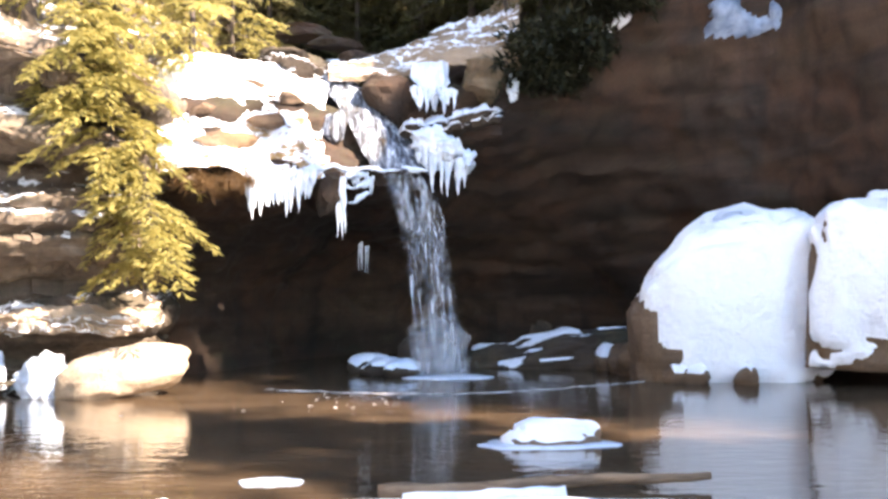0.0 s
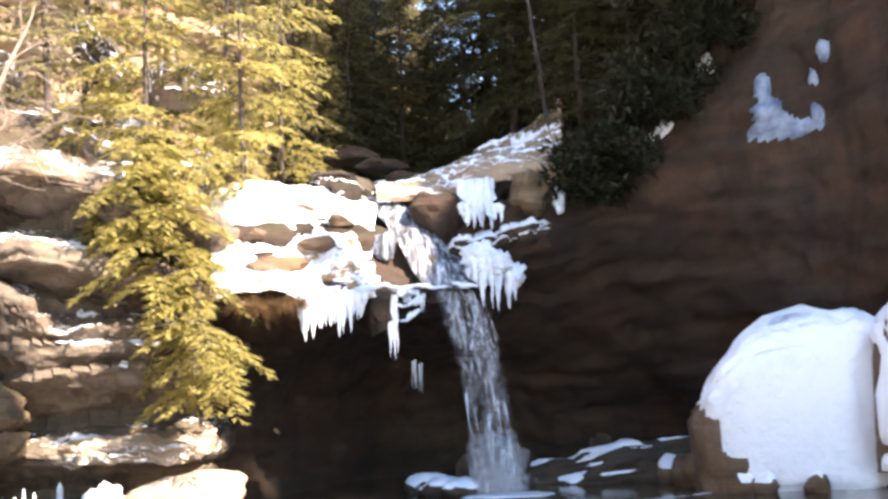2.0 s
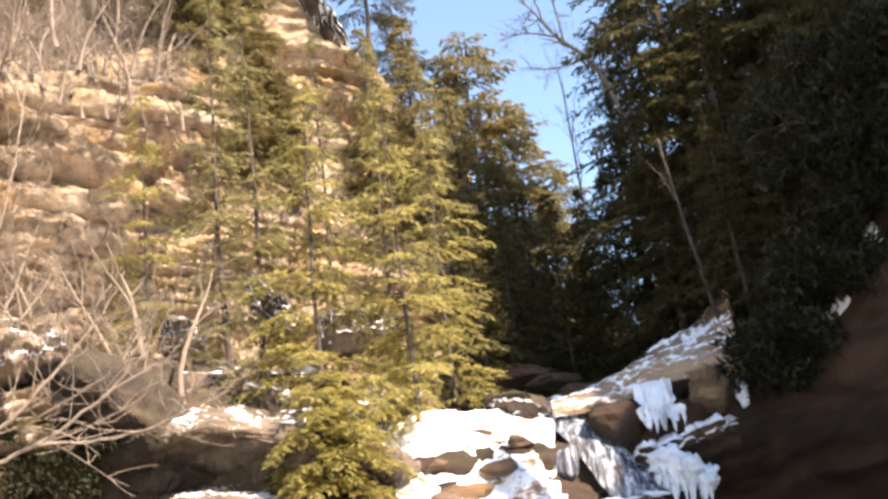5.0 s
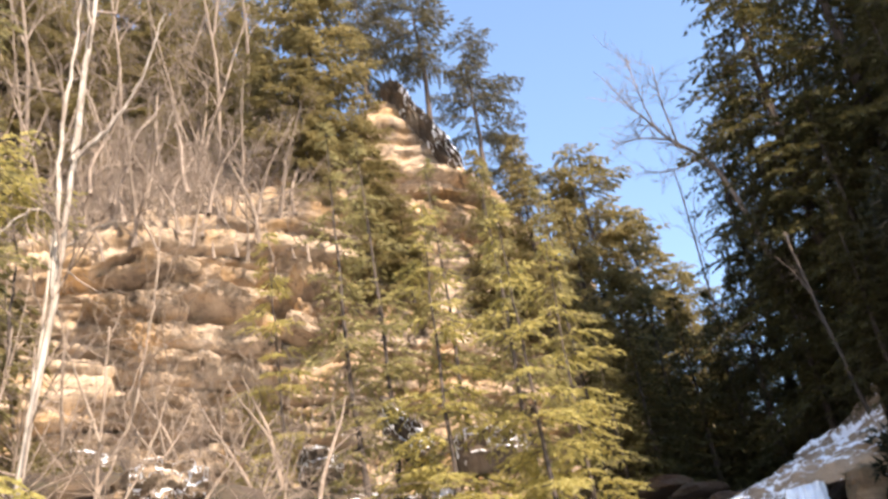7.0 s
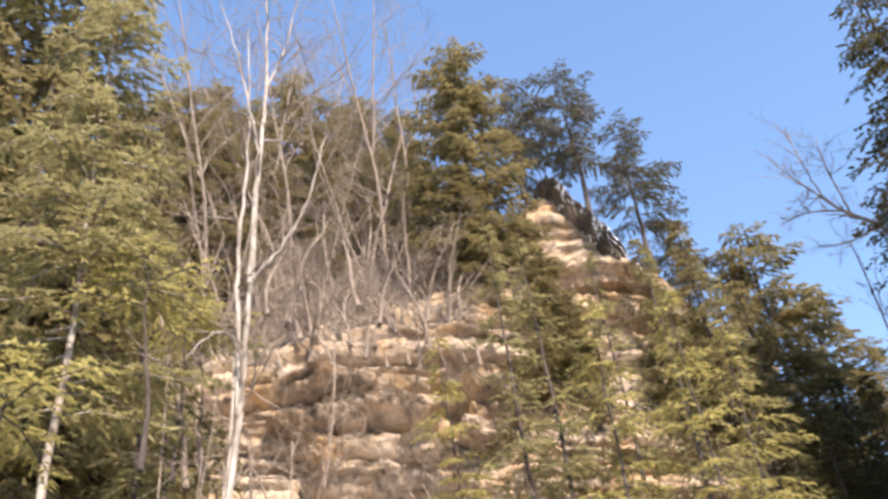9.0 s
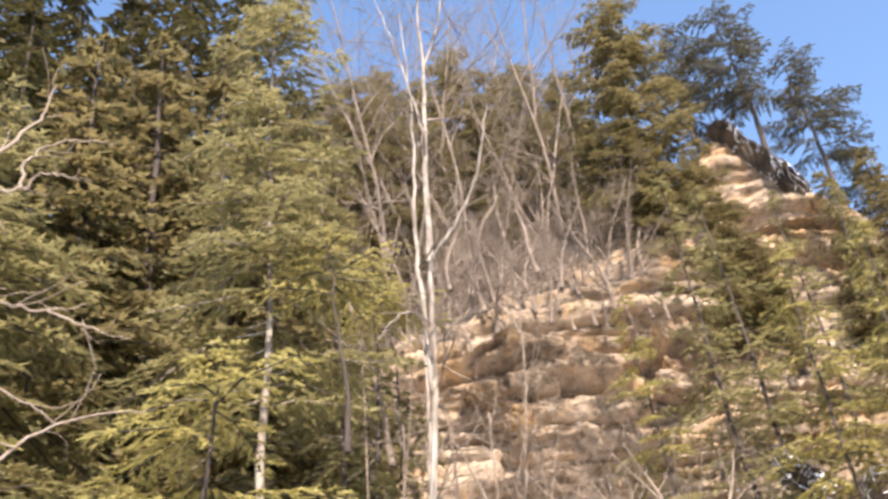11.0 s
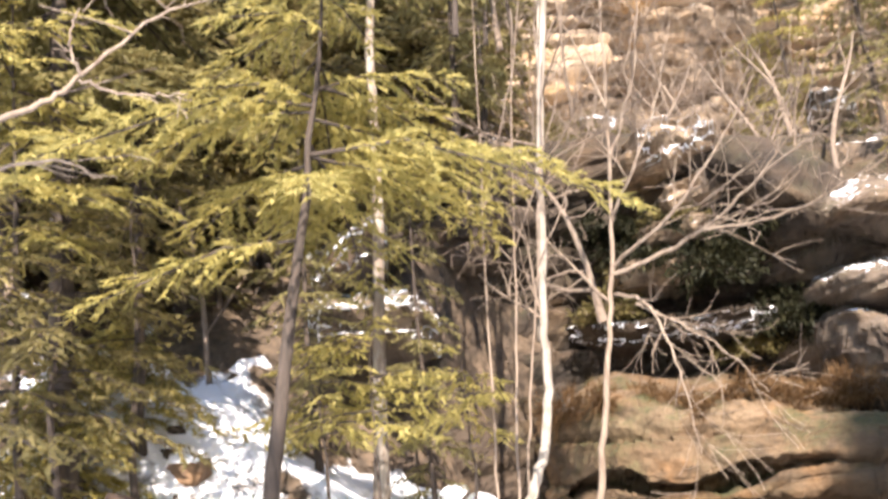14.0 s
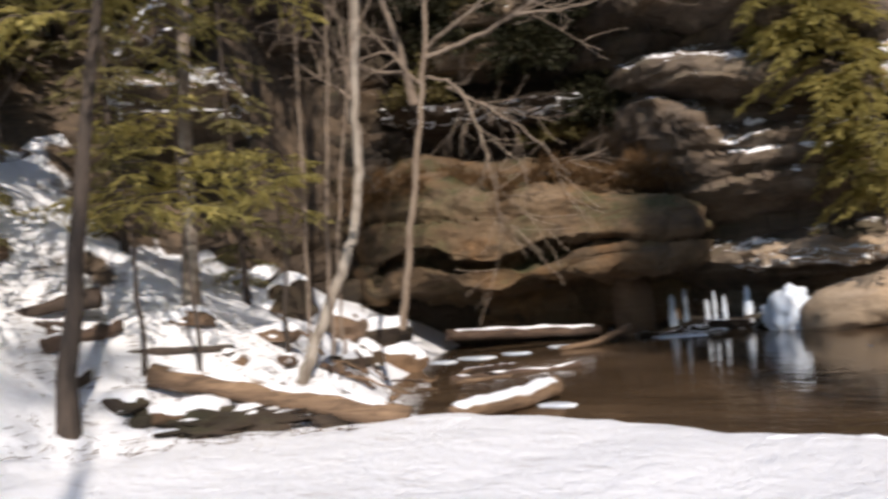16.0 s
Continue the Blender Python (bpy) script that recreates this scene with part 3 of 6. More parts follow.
def ledge(name, az0, az1, D, z0, z1, thick, depth, material, seed=0.0, snow=0.0, nu=84, jag=0.26, label="", snow_thick=0.09, category="rock ledge", D1=None, under=0.35, slant=0.55, rise=0.0, bed_height=0.22):
    """A shelf of bedded rock along an arc: broken front edge, rounded lip, undercut below, and snow on top if it has any."""
    front = 16
    beds = max(2, round(thick / bed_height))
    prof = [(a_, 0.06 * a_) for a_ in (1.0, 0.7, 0.5, 0.36, 0.26, 0.18, 0.11, 0.05)] + [(0.0, -(j_ + 0.15) / front) for j_ in range(front)]
    prof += [(under * 0.5, -0.98), (under, -1.02), (0.8, -1.04), (1.0, -1.04)]
    nv = len(prof)
    V = np.empty((nu, nv, 3))
    for i in range(nu):
        u = i / (nu - 1)
        az = az0 + (az1 - az0) * u
        dist = D + ((D1 if D1 is not None else D) - D) * u
        z = z0 + (z1 - z0) * u
        end = min(1.0, 5 * u, 5 * (1 - u)) ** 0.5
        e = at(az, dist, z)
        run_ = abs(az1 - az0) * u * D * 0.01745
        push = jag * 2.0 * fbm(e, 0.6, 4, seed)
        zz = 0.22 * fbm(e, 0.45, 4, seed + 4)
        for j, (a, b) in enumerate(prof):
            h = min(max(-b, 0.0), 0.999) * beds + 0.35 * fbm(e, 0.8, 2, seed + 9)
            bed = math.floor(h)
            blk = math.floor(run_ * (0.5 + 0.9 * dice(bed, 2, seed)) + 9 * dice(bed, 5, seed) + 0.3 * fbm(e, 1.5, 2, seed))
            step = jag * (1.5 * dice(bed, blk, seed) + 0.9 * dice(bed, 17, seed) - 1.0) + 0.35 * jag * (h - bed) ** 2
            q = at(az, dist + (push + step + slant * thick * min(max(-b, 0), 1)) * (1 - a) + a * depth + (1 - end) * depth * 0.6, z + zz * (1 - 0.6 * a) + b * thick * (0.35 + 0.65 * end) + (rise * depth * min(a, 0.5) if b >= 0 else 0.0))
            q += Vector((fbm(q, 2.6, 4, seed + 1), fbm(q, 2.6, 4, seed + 2), 0.7 * fbm(q, 2.6, 4, seed + 3))) * 0.09
            V[i, j] = q
    c = at((az0 + az1) / 2, D, (z0 + z1) / 2 - thick)
    V -= np.array(c)
    ob = mesh_object(name, V.reshape(-1, 3), grid_faces(nu, nv, az1 > az0), material, False)
    ob.location = c
    tagged(ob, label, category)
    if snow > 0:
        snow_cap(ob, reach=0.75 - snow * 0.5, thick=snow_thick, seed=seed, edge=0.55, material=M_SNOW)
    return ob


def log(name, a, b, r0, r1, bark, snow=True, seed=0, bend=0.1, cover=1.0):
    """A fallen trunk from a to b, with snow along its top."""
    rng = np.random.default_rng(seed)
    a, b = np.array(a, float), np.array(b, float)
    u = np.linspace(0, 1, 16)
    pts = a + (b - a) * u[:, None] + np.stack([np.sin(u * 3.1) * bend, np.sin(u * 3.1) * bend * 0.5, np.cumsum(rng.normal(0, 0.01, 16))], 1)
    rad = (r0 + (r1 - r0) * u) * (1 + 0.06 * rng.normal(0, 1, 16))
    s = Soup()
    ends = [pts[0] - (pts[1] - pts[0]) * 0.02], [pts[-1] + (pts[-1] - pts[-2]) * 0.02]
    s.add(*tube(np.concatenate([ends[0], pts, ends[1]]), np.concatenate([[0.01], rad, [0.01]]), 10))
    ob = s.make(name, bark)
    if snow:
        c = Soup()
        top = pts + np.stack([0 * u, 0 * u, rad * 0.62], 1)
        w = rad * 0.72 * cover * (0.75 + 0.35 * rng.random(16))
        w[0] = w[-1] = 0.01
        v, f = tube(top, w, 8)
        v[:, 2] = np.repeat(top[:, 2], 8) + (v[:, 2] - np.repeat(top[:, 2], 8)) * 0.6
        c.add(v, f)
        part_of(c.make("snow_cap", M_SNOW), ob, "snow lying along the top")
    return ob


# ---- ground: snowy beach, pond bed, left bank, rim and hills, one sheet to the horizon ----
SHORE = np.array([(-8.0, 9.25), (-6.1, 9.3), (-5.0, 9.12), (-3.7, 8.8), (-2.2, 8.85), (0.4, 8.78), (4, 8.6), (9, 9.2), (14, 11.5), (17, 17), (14, 23), (9, 26.5), (4, 31),
                  (-1, 32), (-4.5, 29.5), (-6, 24.5), (-9, 23.5), (-13, 22.5), (-15, 20), (-13.4, 16.3), (-12.0, 13.8), (-10.8, 11.8), (-9.0, 10.1)])
# Rows from -107 to -50 raise an out-of-view ridge that casts shade
RIM = np.array([  # bearing, distance where the upper ground begins, its height there, slope beyond it
    (-180, 45, 0.6, 0.25), (-140, 45, 0.5, 0.2), (-114, 36, 0.5, 0.25), (-107, 27, 20.5, 0.3), (-92, 27, 20.5, 0.3), (-68, 24.5, 20.5, 0.3), (-50, 22, 20.5, 0.3), (-33, 23.6, 19.5, 0.25), (-22, 25.6, 19.7, 0.25),
    (-15, 27.4, 16.4, 0.35), (-8, 31.4, 11.8, 0.5), (-2, 32.4, 9.2, 0.5), (2, 32.4, 7.6, 0.28), (5.5, 31.5, 7.4, 0.28), (9, 29.2, 7.2, 0.35), (13, 26.2, 6.9, 0.4),
    (17, 24.6, 7.3, 0.4), (27, 24.8, 9.3, 0.18), (40, 24.6, 10.4, 0.2), (46, 22.5, 8.6, 0.4), (52, 19.8, 5.0, 0.95), (62, 18.5, 3.4, 1.0), (78, 18, 3.0, 1.0), (110, 20, 2, 0.6),
    (140, 34, 1, 0.3)])
RIM2 = np.array([(-6, 80, 20, .2), (4, 60, 21, .2), (9, 48, 23, .2), (15, 40, 26.6, .2), (19, 38.2, 30.2, .2), (24, 37.2, 27, .5), (28, 36.4, 25.6, 1.15), (36, 34.4, 23, 1.3), (42, 33.6, 21.6, 1.3), (52, 38, 22, 1.0), (75, 38, 22, .7)])


def smooth(a, b, x):
    t = np.clip((x - a) / (b - a), 0, 1)
    return t * t * (3 - 2 * t)


def shore_distance(x, y):
    """Distance to the pond's edge, negative in the water."""
    best, inside = np.full(x.shape, 1e9), np.zeros(x.shape, bool)
    for (ax, ay), (bx, by) in zip(SHORE, np.roll(SHORE, -1, 0)):
        dx, dy = bx - ax, by - ay
        t = np.clip(((x - ax) * dx + (y - ay) * dy) / (dx * dx + dy * dy), 0, 1)
        best = np.minimum(best, np.hypot(x - ax - t * dx, y - ay - t * dy))
        cross = ((ay > y) != (by > y)) & (x < dx * (y - ay) / (dy if dy else 1e-9) + ax)
        inside ^= cross
    return np.where(inside, -best, best)


def ground_height(x, y):
    x, y = np.asarray(x, float), np.asarray(y, float)
    d = shore_distance(x, y)
    floor = np.where(d < 0, -0.06 - 0.75 * smooth(0, 2.5, -d), 0.02 + 0.13 * smooth(0, 0.3, d) + 0.014 * np.clip(d, 0, 12))
    s = -x + 0.05 * y
    c = np.clip(s - 9.6, 0, 4.8)
    bank = 0.32 * c + 0.075 * c ** 2 + 0.9 * np.clip(s - 14.4, 0, None)
    floor = floor + np.minimum(bank, np.clip(0.6 * (d - 0.2), 0, None))
    az, D = np.degrees(np.arctan2(-x, y)), np.hypot(x, y)
    r, h, sl = (np.interp(az, RIM[:, 0], RIM[:, c], period=360) for c in (1, 2, 3))
    up = h + sl * np.clip(D - r, 0, 26) + 0.04 * np.clip(D - r - 26, 0, None)
    r2, h2, s2 = (np.interp(az, RIM2[:, 0], RIM2[:, c]) for c in (1, 2, 3))
    high = np.where((az > -6) & (az < 75), np.where(D > r2, h2 + s2 * np.clip(D - r2, 0, 22), 0), 0)
    up = np.maximum(up, high)
    k = smooth(r - 0.6, r + 0.1, D)
    return np.where(D > r - 0.6, floor * (1 - k) + np.maximum(up, floor) * k, floor)


def gz(x, y):
    return float(ground_height(np.array([x]), np.array([y]))[0])


u = np.linspace(-1, 1, 271)
warp = 34 * u + 1400 * np.sign(u) * np.abs(u) ** 9
gx, gy = np.meshgrid(warp, warp + 14, indexing="ij")
gh = ground_height(gx, gy)
gh += np.array([0.05 * noise.noise(Vector((a * 0.9, b * 0.9, 0))) + 0.03 * noise.noise(Vector((a * 2.6, b * 2.6, 4))) for a, b in zip(gx.ravel(), gy.ravel())]).reshape(gx.shape) * np.where(gh > 0.1, 1, 0.2)
slope_rough = np.array([fbm((a, b, 0), 0.35, 4, 7) for a, b in zip(gx.ravel(), gy.ravel())]).reshape(gx.shape)
gh += slope_rough * (0.8 * smooth(1.0, 5.0, gh) + 0.16 * smooth(0.25, 0.7, gh) * smooth(9.0, 10.5, -gx))
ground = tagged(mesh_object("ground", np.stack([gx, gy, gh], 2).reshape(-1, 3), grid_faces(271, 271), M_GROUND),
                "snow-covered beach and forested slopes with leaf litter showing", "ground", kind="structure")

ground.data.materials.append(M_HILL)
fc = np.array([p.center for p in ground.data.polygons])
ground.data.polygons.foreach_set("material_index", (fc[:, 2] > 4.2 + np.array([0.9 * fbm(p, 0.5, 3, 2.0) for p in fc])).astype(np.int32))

n = 90
wx, wy = np.meshgrid(np.linspace(-18, 19, n), np.linspace(8.0, 33, n), indexing="ij")
water = tagged(mesh_object("water", np.stack([wx, wy, 0 * wx], 2).reshape(-1, 3), grid_faces(n, n), M_WATER),
               "still brown pond water below the waterfall", "water", kind="structure")

# ---- rock faces ----
CORNER = (13, (24.5, -0.5), (25, 0.9), (24.4, 2.2), (22.9, 3.2), (21.4, 3.9), (21.0, 4.3), (21.7, 5.1), (22.4, 6.0), (27, 7.2))
RECESS_FAR = [
    (52, (19.5, -0.3), (19.6, 1.0), (19.6, 2.0), (19.8, 3.0), (20, 4.0), (20.4, 5.0), (21, 6.0), (22, 7.0), (24, 8.0)),
    (45, (21, -0.4), (21.5, 1.0), (21.6, 1.8), (22, 2.8), (22.4, 3.8), (22.6, 4.9), (22.3, 6.4), (21.6, 8), (24.4, 9.6)),
    (40, (22.4, -0.4), (22.7, 0.9), (22.8, 1.8), (23, 2.8), (23.4, 4), (23.6, 5.2), (22.9, 7), (21.8, 8.8), (25.6, 10.8)),
    (33, (22.9, -0.4), (23.2, 0.8), (23.4, 1.8), (23.5, 2.8), (23.7, 4), (23.5, 5.4), (22.6, 7), (21.2, 8.6), (25.6, 10.4))]
RECESS_NEAR = [
    (27, (23.6, -0.4), (23.8, 0.9), (23.6, 1.8), (23.3, 2.8), (22.8, 3.8), (22.4, 4.8), (22, 5.8), (21.4, 7), (25.6, 9.6)),
    (22, (24.6, -0.4), (24.4, 0.6), (24.2, 1.4), (24, 2.4), (24, 3.4), (24, 4.5), (24, 5.5), (24, 6.4), (25.6, 8.5))]
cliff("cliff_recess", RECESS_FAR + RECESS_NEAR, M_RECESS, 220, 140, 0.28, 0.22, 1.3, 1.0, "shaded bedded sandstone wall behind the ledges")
ALCOVE_BACK = [(16, (24.4, -0.5), (24.6, 0.9), (24.2, 2.0), (23.2, 3.0), (22.4, 3.8), (22.2, 4.2), (22.6, 5.0), (23, 5.9), (26.5, 7.2)), CORNER,
    (9, (27.5, -0.5), (28, 1), (27, 2.5), (24.2, 3.4), (21.7, 3.95), (21.5, 4.3), (22.3, 5.0), (23.1, 6.2), (29.6, 7.3)),
    (5.5, (30, -0.5), (30.3, 1), (29, 2.7), (26, 3.7), (23.2, 4.2), (23, 4.5), (23.5, 5.2), (24.6, 6.4), (32, 7.5)),
    (2, (31, -0.5), (31.2, 1), (30, 2.7), (26.6, 3.8), (23.8, 4.25), (23.6, 4.5), (24.2, 5.2), (25.4, 6.4), (33, 7.8)),
    (-2, (31, -0.5), (31.2, 1), (30.2, 2.5), (28, 3.8), (25.8, 4.8), (24.5, 5.3), (24.4, 6), (24.8, 7), (33, 9.4))]
ALCOVE_RIGHT = [
    (-8, (30, -0.5), (30.3, 1), (29.3, 2.7), (27.5, 4.4), (25.8, 5.6), (25.2, 6.6), (25.4, 7.6), (26.4, 9.0), (32, 12.0)),
    (-15, (26, -0.5), (26.3, 1), (25.9, 2.8), (25.1, 5), (24.5, 7.0), (24.0, 8.8), (24.1, 10.0), (25.0, 12.0), (27.8, 16.2)),
    (-18.2, (25.2, -0.5), (25.5, 1), (25.2, 2.8), (24.6, 5), (24.0, 7.5), (23.7, 9.8), (23.6, 12.0), (24.2, 14.5), (27.2, 18)),
    (-22, (23.6, -0.5), (23.8, 1), (23.4, 3), (22.9, 6), (22.4, 9), (22.2, 12), (22.2, 15), (22.4, 18), (26.2, 20))]
# Wall out of view, carried round to shade the fall and the pond
UNSEEN_RIGHT = [
    (-33, (20, -0.5), (20.2, 1), (20, 3), (19.8, 6), (19.7, 9), (19.7, 12), (19.8, 15), (20, 18), (24.2, 20)),
    (-47, (18.5, -0.5), (18.6, 1), (18.5, 3), (18.4, 6), (18.4, 9), (18.4, 12), (18.5, 15), (18.8, 18.5), (22.4, 20.6)),
    (-60, (19.5, -0.5), (19.6, 1), (19.5, 3), (19.4, 6), (19.4, 9), (19.5, 12), (19.6, 15), (20, 18.5), (24, 20.8)),
    (-69, (22.5, -0.5), (22.6, 1), (22.5, 3), (22.4, 6), (22.4, 9), (22.5, 12), (22.6, 15), (23, 18.5), (27, 20.8)),
    (-92, (24, -0.5), (24.1, 1), (24, 3), (24, 6), (24, 9), (24.2, 12), (24.4, 15), (25, 18.5), (28, 20.8)), (-107, (24.5, -0.5), (24.5, 1), (24.4, 3), (24.4, 6), (24.4, 9), (24.5, 12), (24.6, 15), (25, 18.5), (28, 20.8)), (-114, (31, -0.5), (31.3, 0), (31.6, 0.1), (32, 0.2), (32.3, 0.3), (32.6, 0.4), (33, 0.5), (33.5, 0.6), (36, 0.6))]
alcove = cliff("cliff_alcove", ALCOVE_BACK + ALCOVE_RIGHT + UNSEEN_RIGHT, M_ALCOVE, 360, 160, 0.34, 0.11, 0.8, 2.0, "dark overhanging brown sandstone alcove behind the waterfall", smooth=True)


def shelf_wall(az, back, low, slab, bulge, tongue, mid, top):
    """One upright section through the stepped shelves: how far it stands back, and the heights of its lips."""
    d = 20.3 + back
    return (az, (d + 2.1 + low, -0.4), (d + 2.0 + low, 0.5), (d + 1.5 + low, slab - 0.5), (d + 1.3 + low * 0.7, slab - 0.42), (d + 1.0 + low * 0.6, slab - 0.2), (d + 1.1 + low * 0.6, slab), (d + 1.9 + low * 0.6, slab + 0.25),
            (d + 1.5 + low * 0.4, bulge - 0.4), (d + 0.5 + low * 0.3, bulge), (d + 0.12 + low * 0.15, bulge + 0.45), (d, tongue - 0.12), (d + 0.2, tongue), (d + 1.2, tongue + 0.26), (d + 1.9, mid - 0.55), (d + 0.3, mid - 0.46),
            (d + 0.05, mid - 0.25), (d + 0.3, mid - 0.02), (d + 1.3, mid + 0.2), (d + 2.3, mid + 0.55), (d + 1.9, top - 0.66), (d + 0.3, top - 0.5), (d + 0.05, top - 0.2), (d + 0.4, top), (d + 1.6, top + 0.4), (d + 5.3, top + 1.6))


SHELVES = [shelf_wall(32.5, 4.2, 0.3, 1.5, 2.6, 4.4, 5.6, 7.2), shelf_wall(29.5, 2.8, 0.6, 1.5, 2.6, 4.6, 5.55, 7.0), shelf_wall(27, 0.7, 0.9, 1.5, 2.65, 4.62, 5.42, 6.85), shelf_wall(25, 0, 0.5, 1.5, 2.6, 4.15, 5.32, 6.8),
           shelf_wall(23, 0, 0.2, 1.45, 2.55, 3.62, 5.15, 6.65), shelf_wall(20.5, 0.2, 0.1, 1.45, 2.5, 3.75, 5.0, 6.5), shelf_wall(18, 0.3, 0.3, 1.5, 2.4, 3.7, 4.85, 6.35), shelf_wall(16, 0.5, 0.6, 1.55, 2.4, 3.6, 4.6, 6.1),
           shelf_wall(14.6, 1.2, 3.0, 1.6, 2.4, 3.5, 4.4, 5.9), shelf_wall(13.2, 2.6, 6.0, 1.6, 2.4, 3.5, 4.4, 5.8)]
cliff("cliff_shelves", SHELVES, M_LEDGE, 250, 220, 0.24, 0.15, 1.9, 4.0, "stepped sandstone shelves beside the fall, snow lying on their tops", blocky=0.25)
HIGH_LEFT = [
    (46, (29, 8), (29.5, 11), (29, 13), (29.8, 15), (29.5, 16.5), (30.5, 18), (35, 20)),
    (40, (29, 8), (29.6, 11), (28.8, 13), (29.7, 15), (29.2, 17.3), (30.2, 19.5), (35, 22)),
    (35, (29, 8), (30, 11), (29.2, 13.5), (30.2, 16), (29.7, 18.5), (30.7, 20.5), (35.5, 24)),
    (30, (30, 8), (31, 11), (30.3, 14), (31.5, 17), (31, 20), (32, 22), (37, 25.6)),
    (24, (31, 8), (32, 12), (31.5, 15), (33, 19), (32.5, 22), (34, 24.5), (38, 27.6))]
HIGH_RIGHT = [
    (19, (32, 8), (33.5, 13), (33, 17), (35, 21), (35, 25), (36, 28.5), (39, 30.6)),
    (15, (33, 8), (34.5, 13), (34.5, 17), (36.5, 21), (36.5, 24), (37.5, 26), (41, 27.2)),
    (9, (36, 8), (38, 12), (38.5, 15), (41, 18), (42, 20), (44, 22), (49, 24))]
cliff("cliff_high", HIGH_LEFT + HIGH_RIGHT, M_CLIFF, 280, 260, 0.4, 0.6, 1.7, 3.0, "tall tan and orange sandstone cliff below the wooded ridge", blocky=0.4)


# ---- boulders and stones ----
def place(ob, p, turn=0.0, tilt=(0, 0), scale=1.0):
    ob.matrix_world = Matrix.LocRotScale(Vector(p), Euler((radians(tilt[0]), radians(tilt[1]), radians(turn))), (scale,) * 3)
    return ob


b = blob("boulder", (2.0, 1.5, 2.12), M_STONE, 3.1, 5, 0.09, 1.1, 0.75, 0.2, 0.34, True, (0.12, 0.46, 0.73, 0.90, 0.98, 1.03, 1.16, 1.5))
snow_cap(b, reach=0.06, thick=0.15, seed=2.0, label="thick snow covering the boulder's top and front", edge=0.6, toward=(0.25, -0.6, 0.75), bare=(-0.75, 0.0, -0.55, 0.62))
place(tagged(b, "large snow-covered boulder at the pond's edge", "boulder"), at(-15.15, 22.5, 1.35), -8, (0, 0))
b = blob("boulder", (1.9, 1.5, 1.8), M_STONE, 4.7, 5, 0.08, 0.9, 0.75, 0.2, 0.36, True, (1.12, 0.98, 0.93, 0.86, 0.7))
snow_cap(b, reach=0.15, thick=0.15, seed=3.0, label="snow covering the boulder's top", edge=0.5, toward=(0, -0.5, 0.8), bare=(0.35, 0.0, -0.8, 0.15))
place(tagged(b, "snow-topped boulder with a bare dark side, split from its neighbour", "boulder"), at(-23.95, 22.2, 1.6), -14, (0, 2))
b = blob("rock", (0.36, 0.34, 0.24), M_STONE, 4.9, 4, 0.15, 1.2, 0.6, 0.6)
snow_cap(b, reach=0.3, thick=0.08, seed=3.0)
place(tagged(b, "small snow-capped rock on top of the boulders", "rock"), at(-23.0, 22.4, 3.42), 0)
for sd, az, D, sz in ((1.1, -11.2, 22.6, 0.8), (1.2, -10.2, 23.6, 0.62), (1.3, -12.7, 21.2, 0.45), (1.4, -16.2, 20.9, 0.33), (1.5, -9.0, 24.4, 0.5), (1.6, -13.6, 21.0, 0.3)):
    b = blob("rock", (sz, sz * 0.8, sz * 0.75), M_STONE, sd, 3, 0.2, 1.2, 0.6, 0.6)
    if sz < 0.6:
        snow_cap(b, reach=0.5, thick=0.05, seed=sd)
    place(tagged(b, "brown rock at the foot of the snowy boulder", "rock", "rocks under the boulder"), at(az, D, sz * 0.35), sd * 300)
b = blob("rubble_mound", (3.0, 1.3, 0.7), M_RECESS, 8.8, 5, 0.3, 2.2, 0.5, 0.4)
snow_cap(b, reach=0.95, thick=0.04, seed=5.0, edge=0.9, material=M_SNOW_ROUGH, label="broken patches of snow")
place(tagged(b, "low mound of brown rubble with patches of snow along the water", "rubble"), at(-6.4, 25.6, 0.1), -8, (0, -7))
b = blob("rock", (0.60, 0.42, 0.17), M_STONE, 5.3, 4, 0.16, 1.2, 0.4, 0.6, 0.7)
snow_cap(b, reach=0.45, thick=0.06, seed=1.0, label="rounded snow on top")
place(tagged(b, "low flat rock with a snow cap standing in the pond", "rock"), at(-5.9, 12.8, 0.07))
b = blob("boulder", (1.35, 0.85, 0.55), M_PALE, 6.2, 4, 0.10, 1.0, 0.6, 0.35)
place(tagged(b, "smooth pale sandstone boulder lying in the shallow water", "boulder"), at(16.9, 19.9, 0.36), 12, (0, -9))


def ice_sheet(name, p, rx, ry, label, seed=0):
    """Thin ice lying on the water, with an uneven rim."""
    rng = np.random.default_rng(seed)
    n = 40
    th = np.linspace(0, 2 * math.pi, n, endpoint=False)
    wob = 1 + 0.08 * np.sin(th * 3 + seed) + 0.05 * np.sin(th * 7 + 2 * seed) + 0.02 * rng.normal(0, 1, n)
    v, f = [], []
    for k, (s_, z_) in enumerate(((0.05, 0.022), (0.55, 0.022), (0.94, 0.020), (1.0, 0.010), (1.0, -0.01))):
        v.append(np.stack([np.cos(th) * rx * wob * s_, np.sin(th) * ry * wob * s_, np.full(n, z_)], 1))
        if k:
            i = np.arange(n)
            j = (i + 1) % n
            f.append(np.stack([(k - 1) * n + i, (k - 1) * n + j, k * n + j, k * n + i], 1)[:, ::-1])
    ob = mesh_object(name, np.concatenate(v), np.concatenate(f), M_ICE)
    ob.location = p
    return tagged(ob, label, "ice")


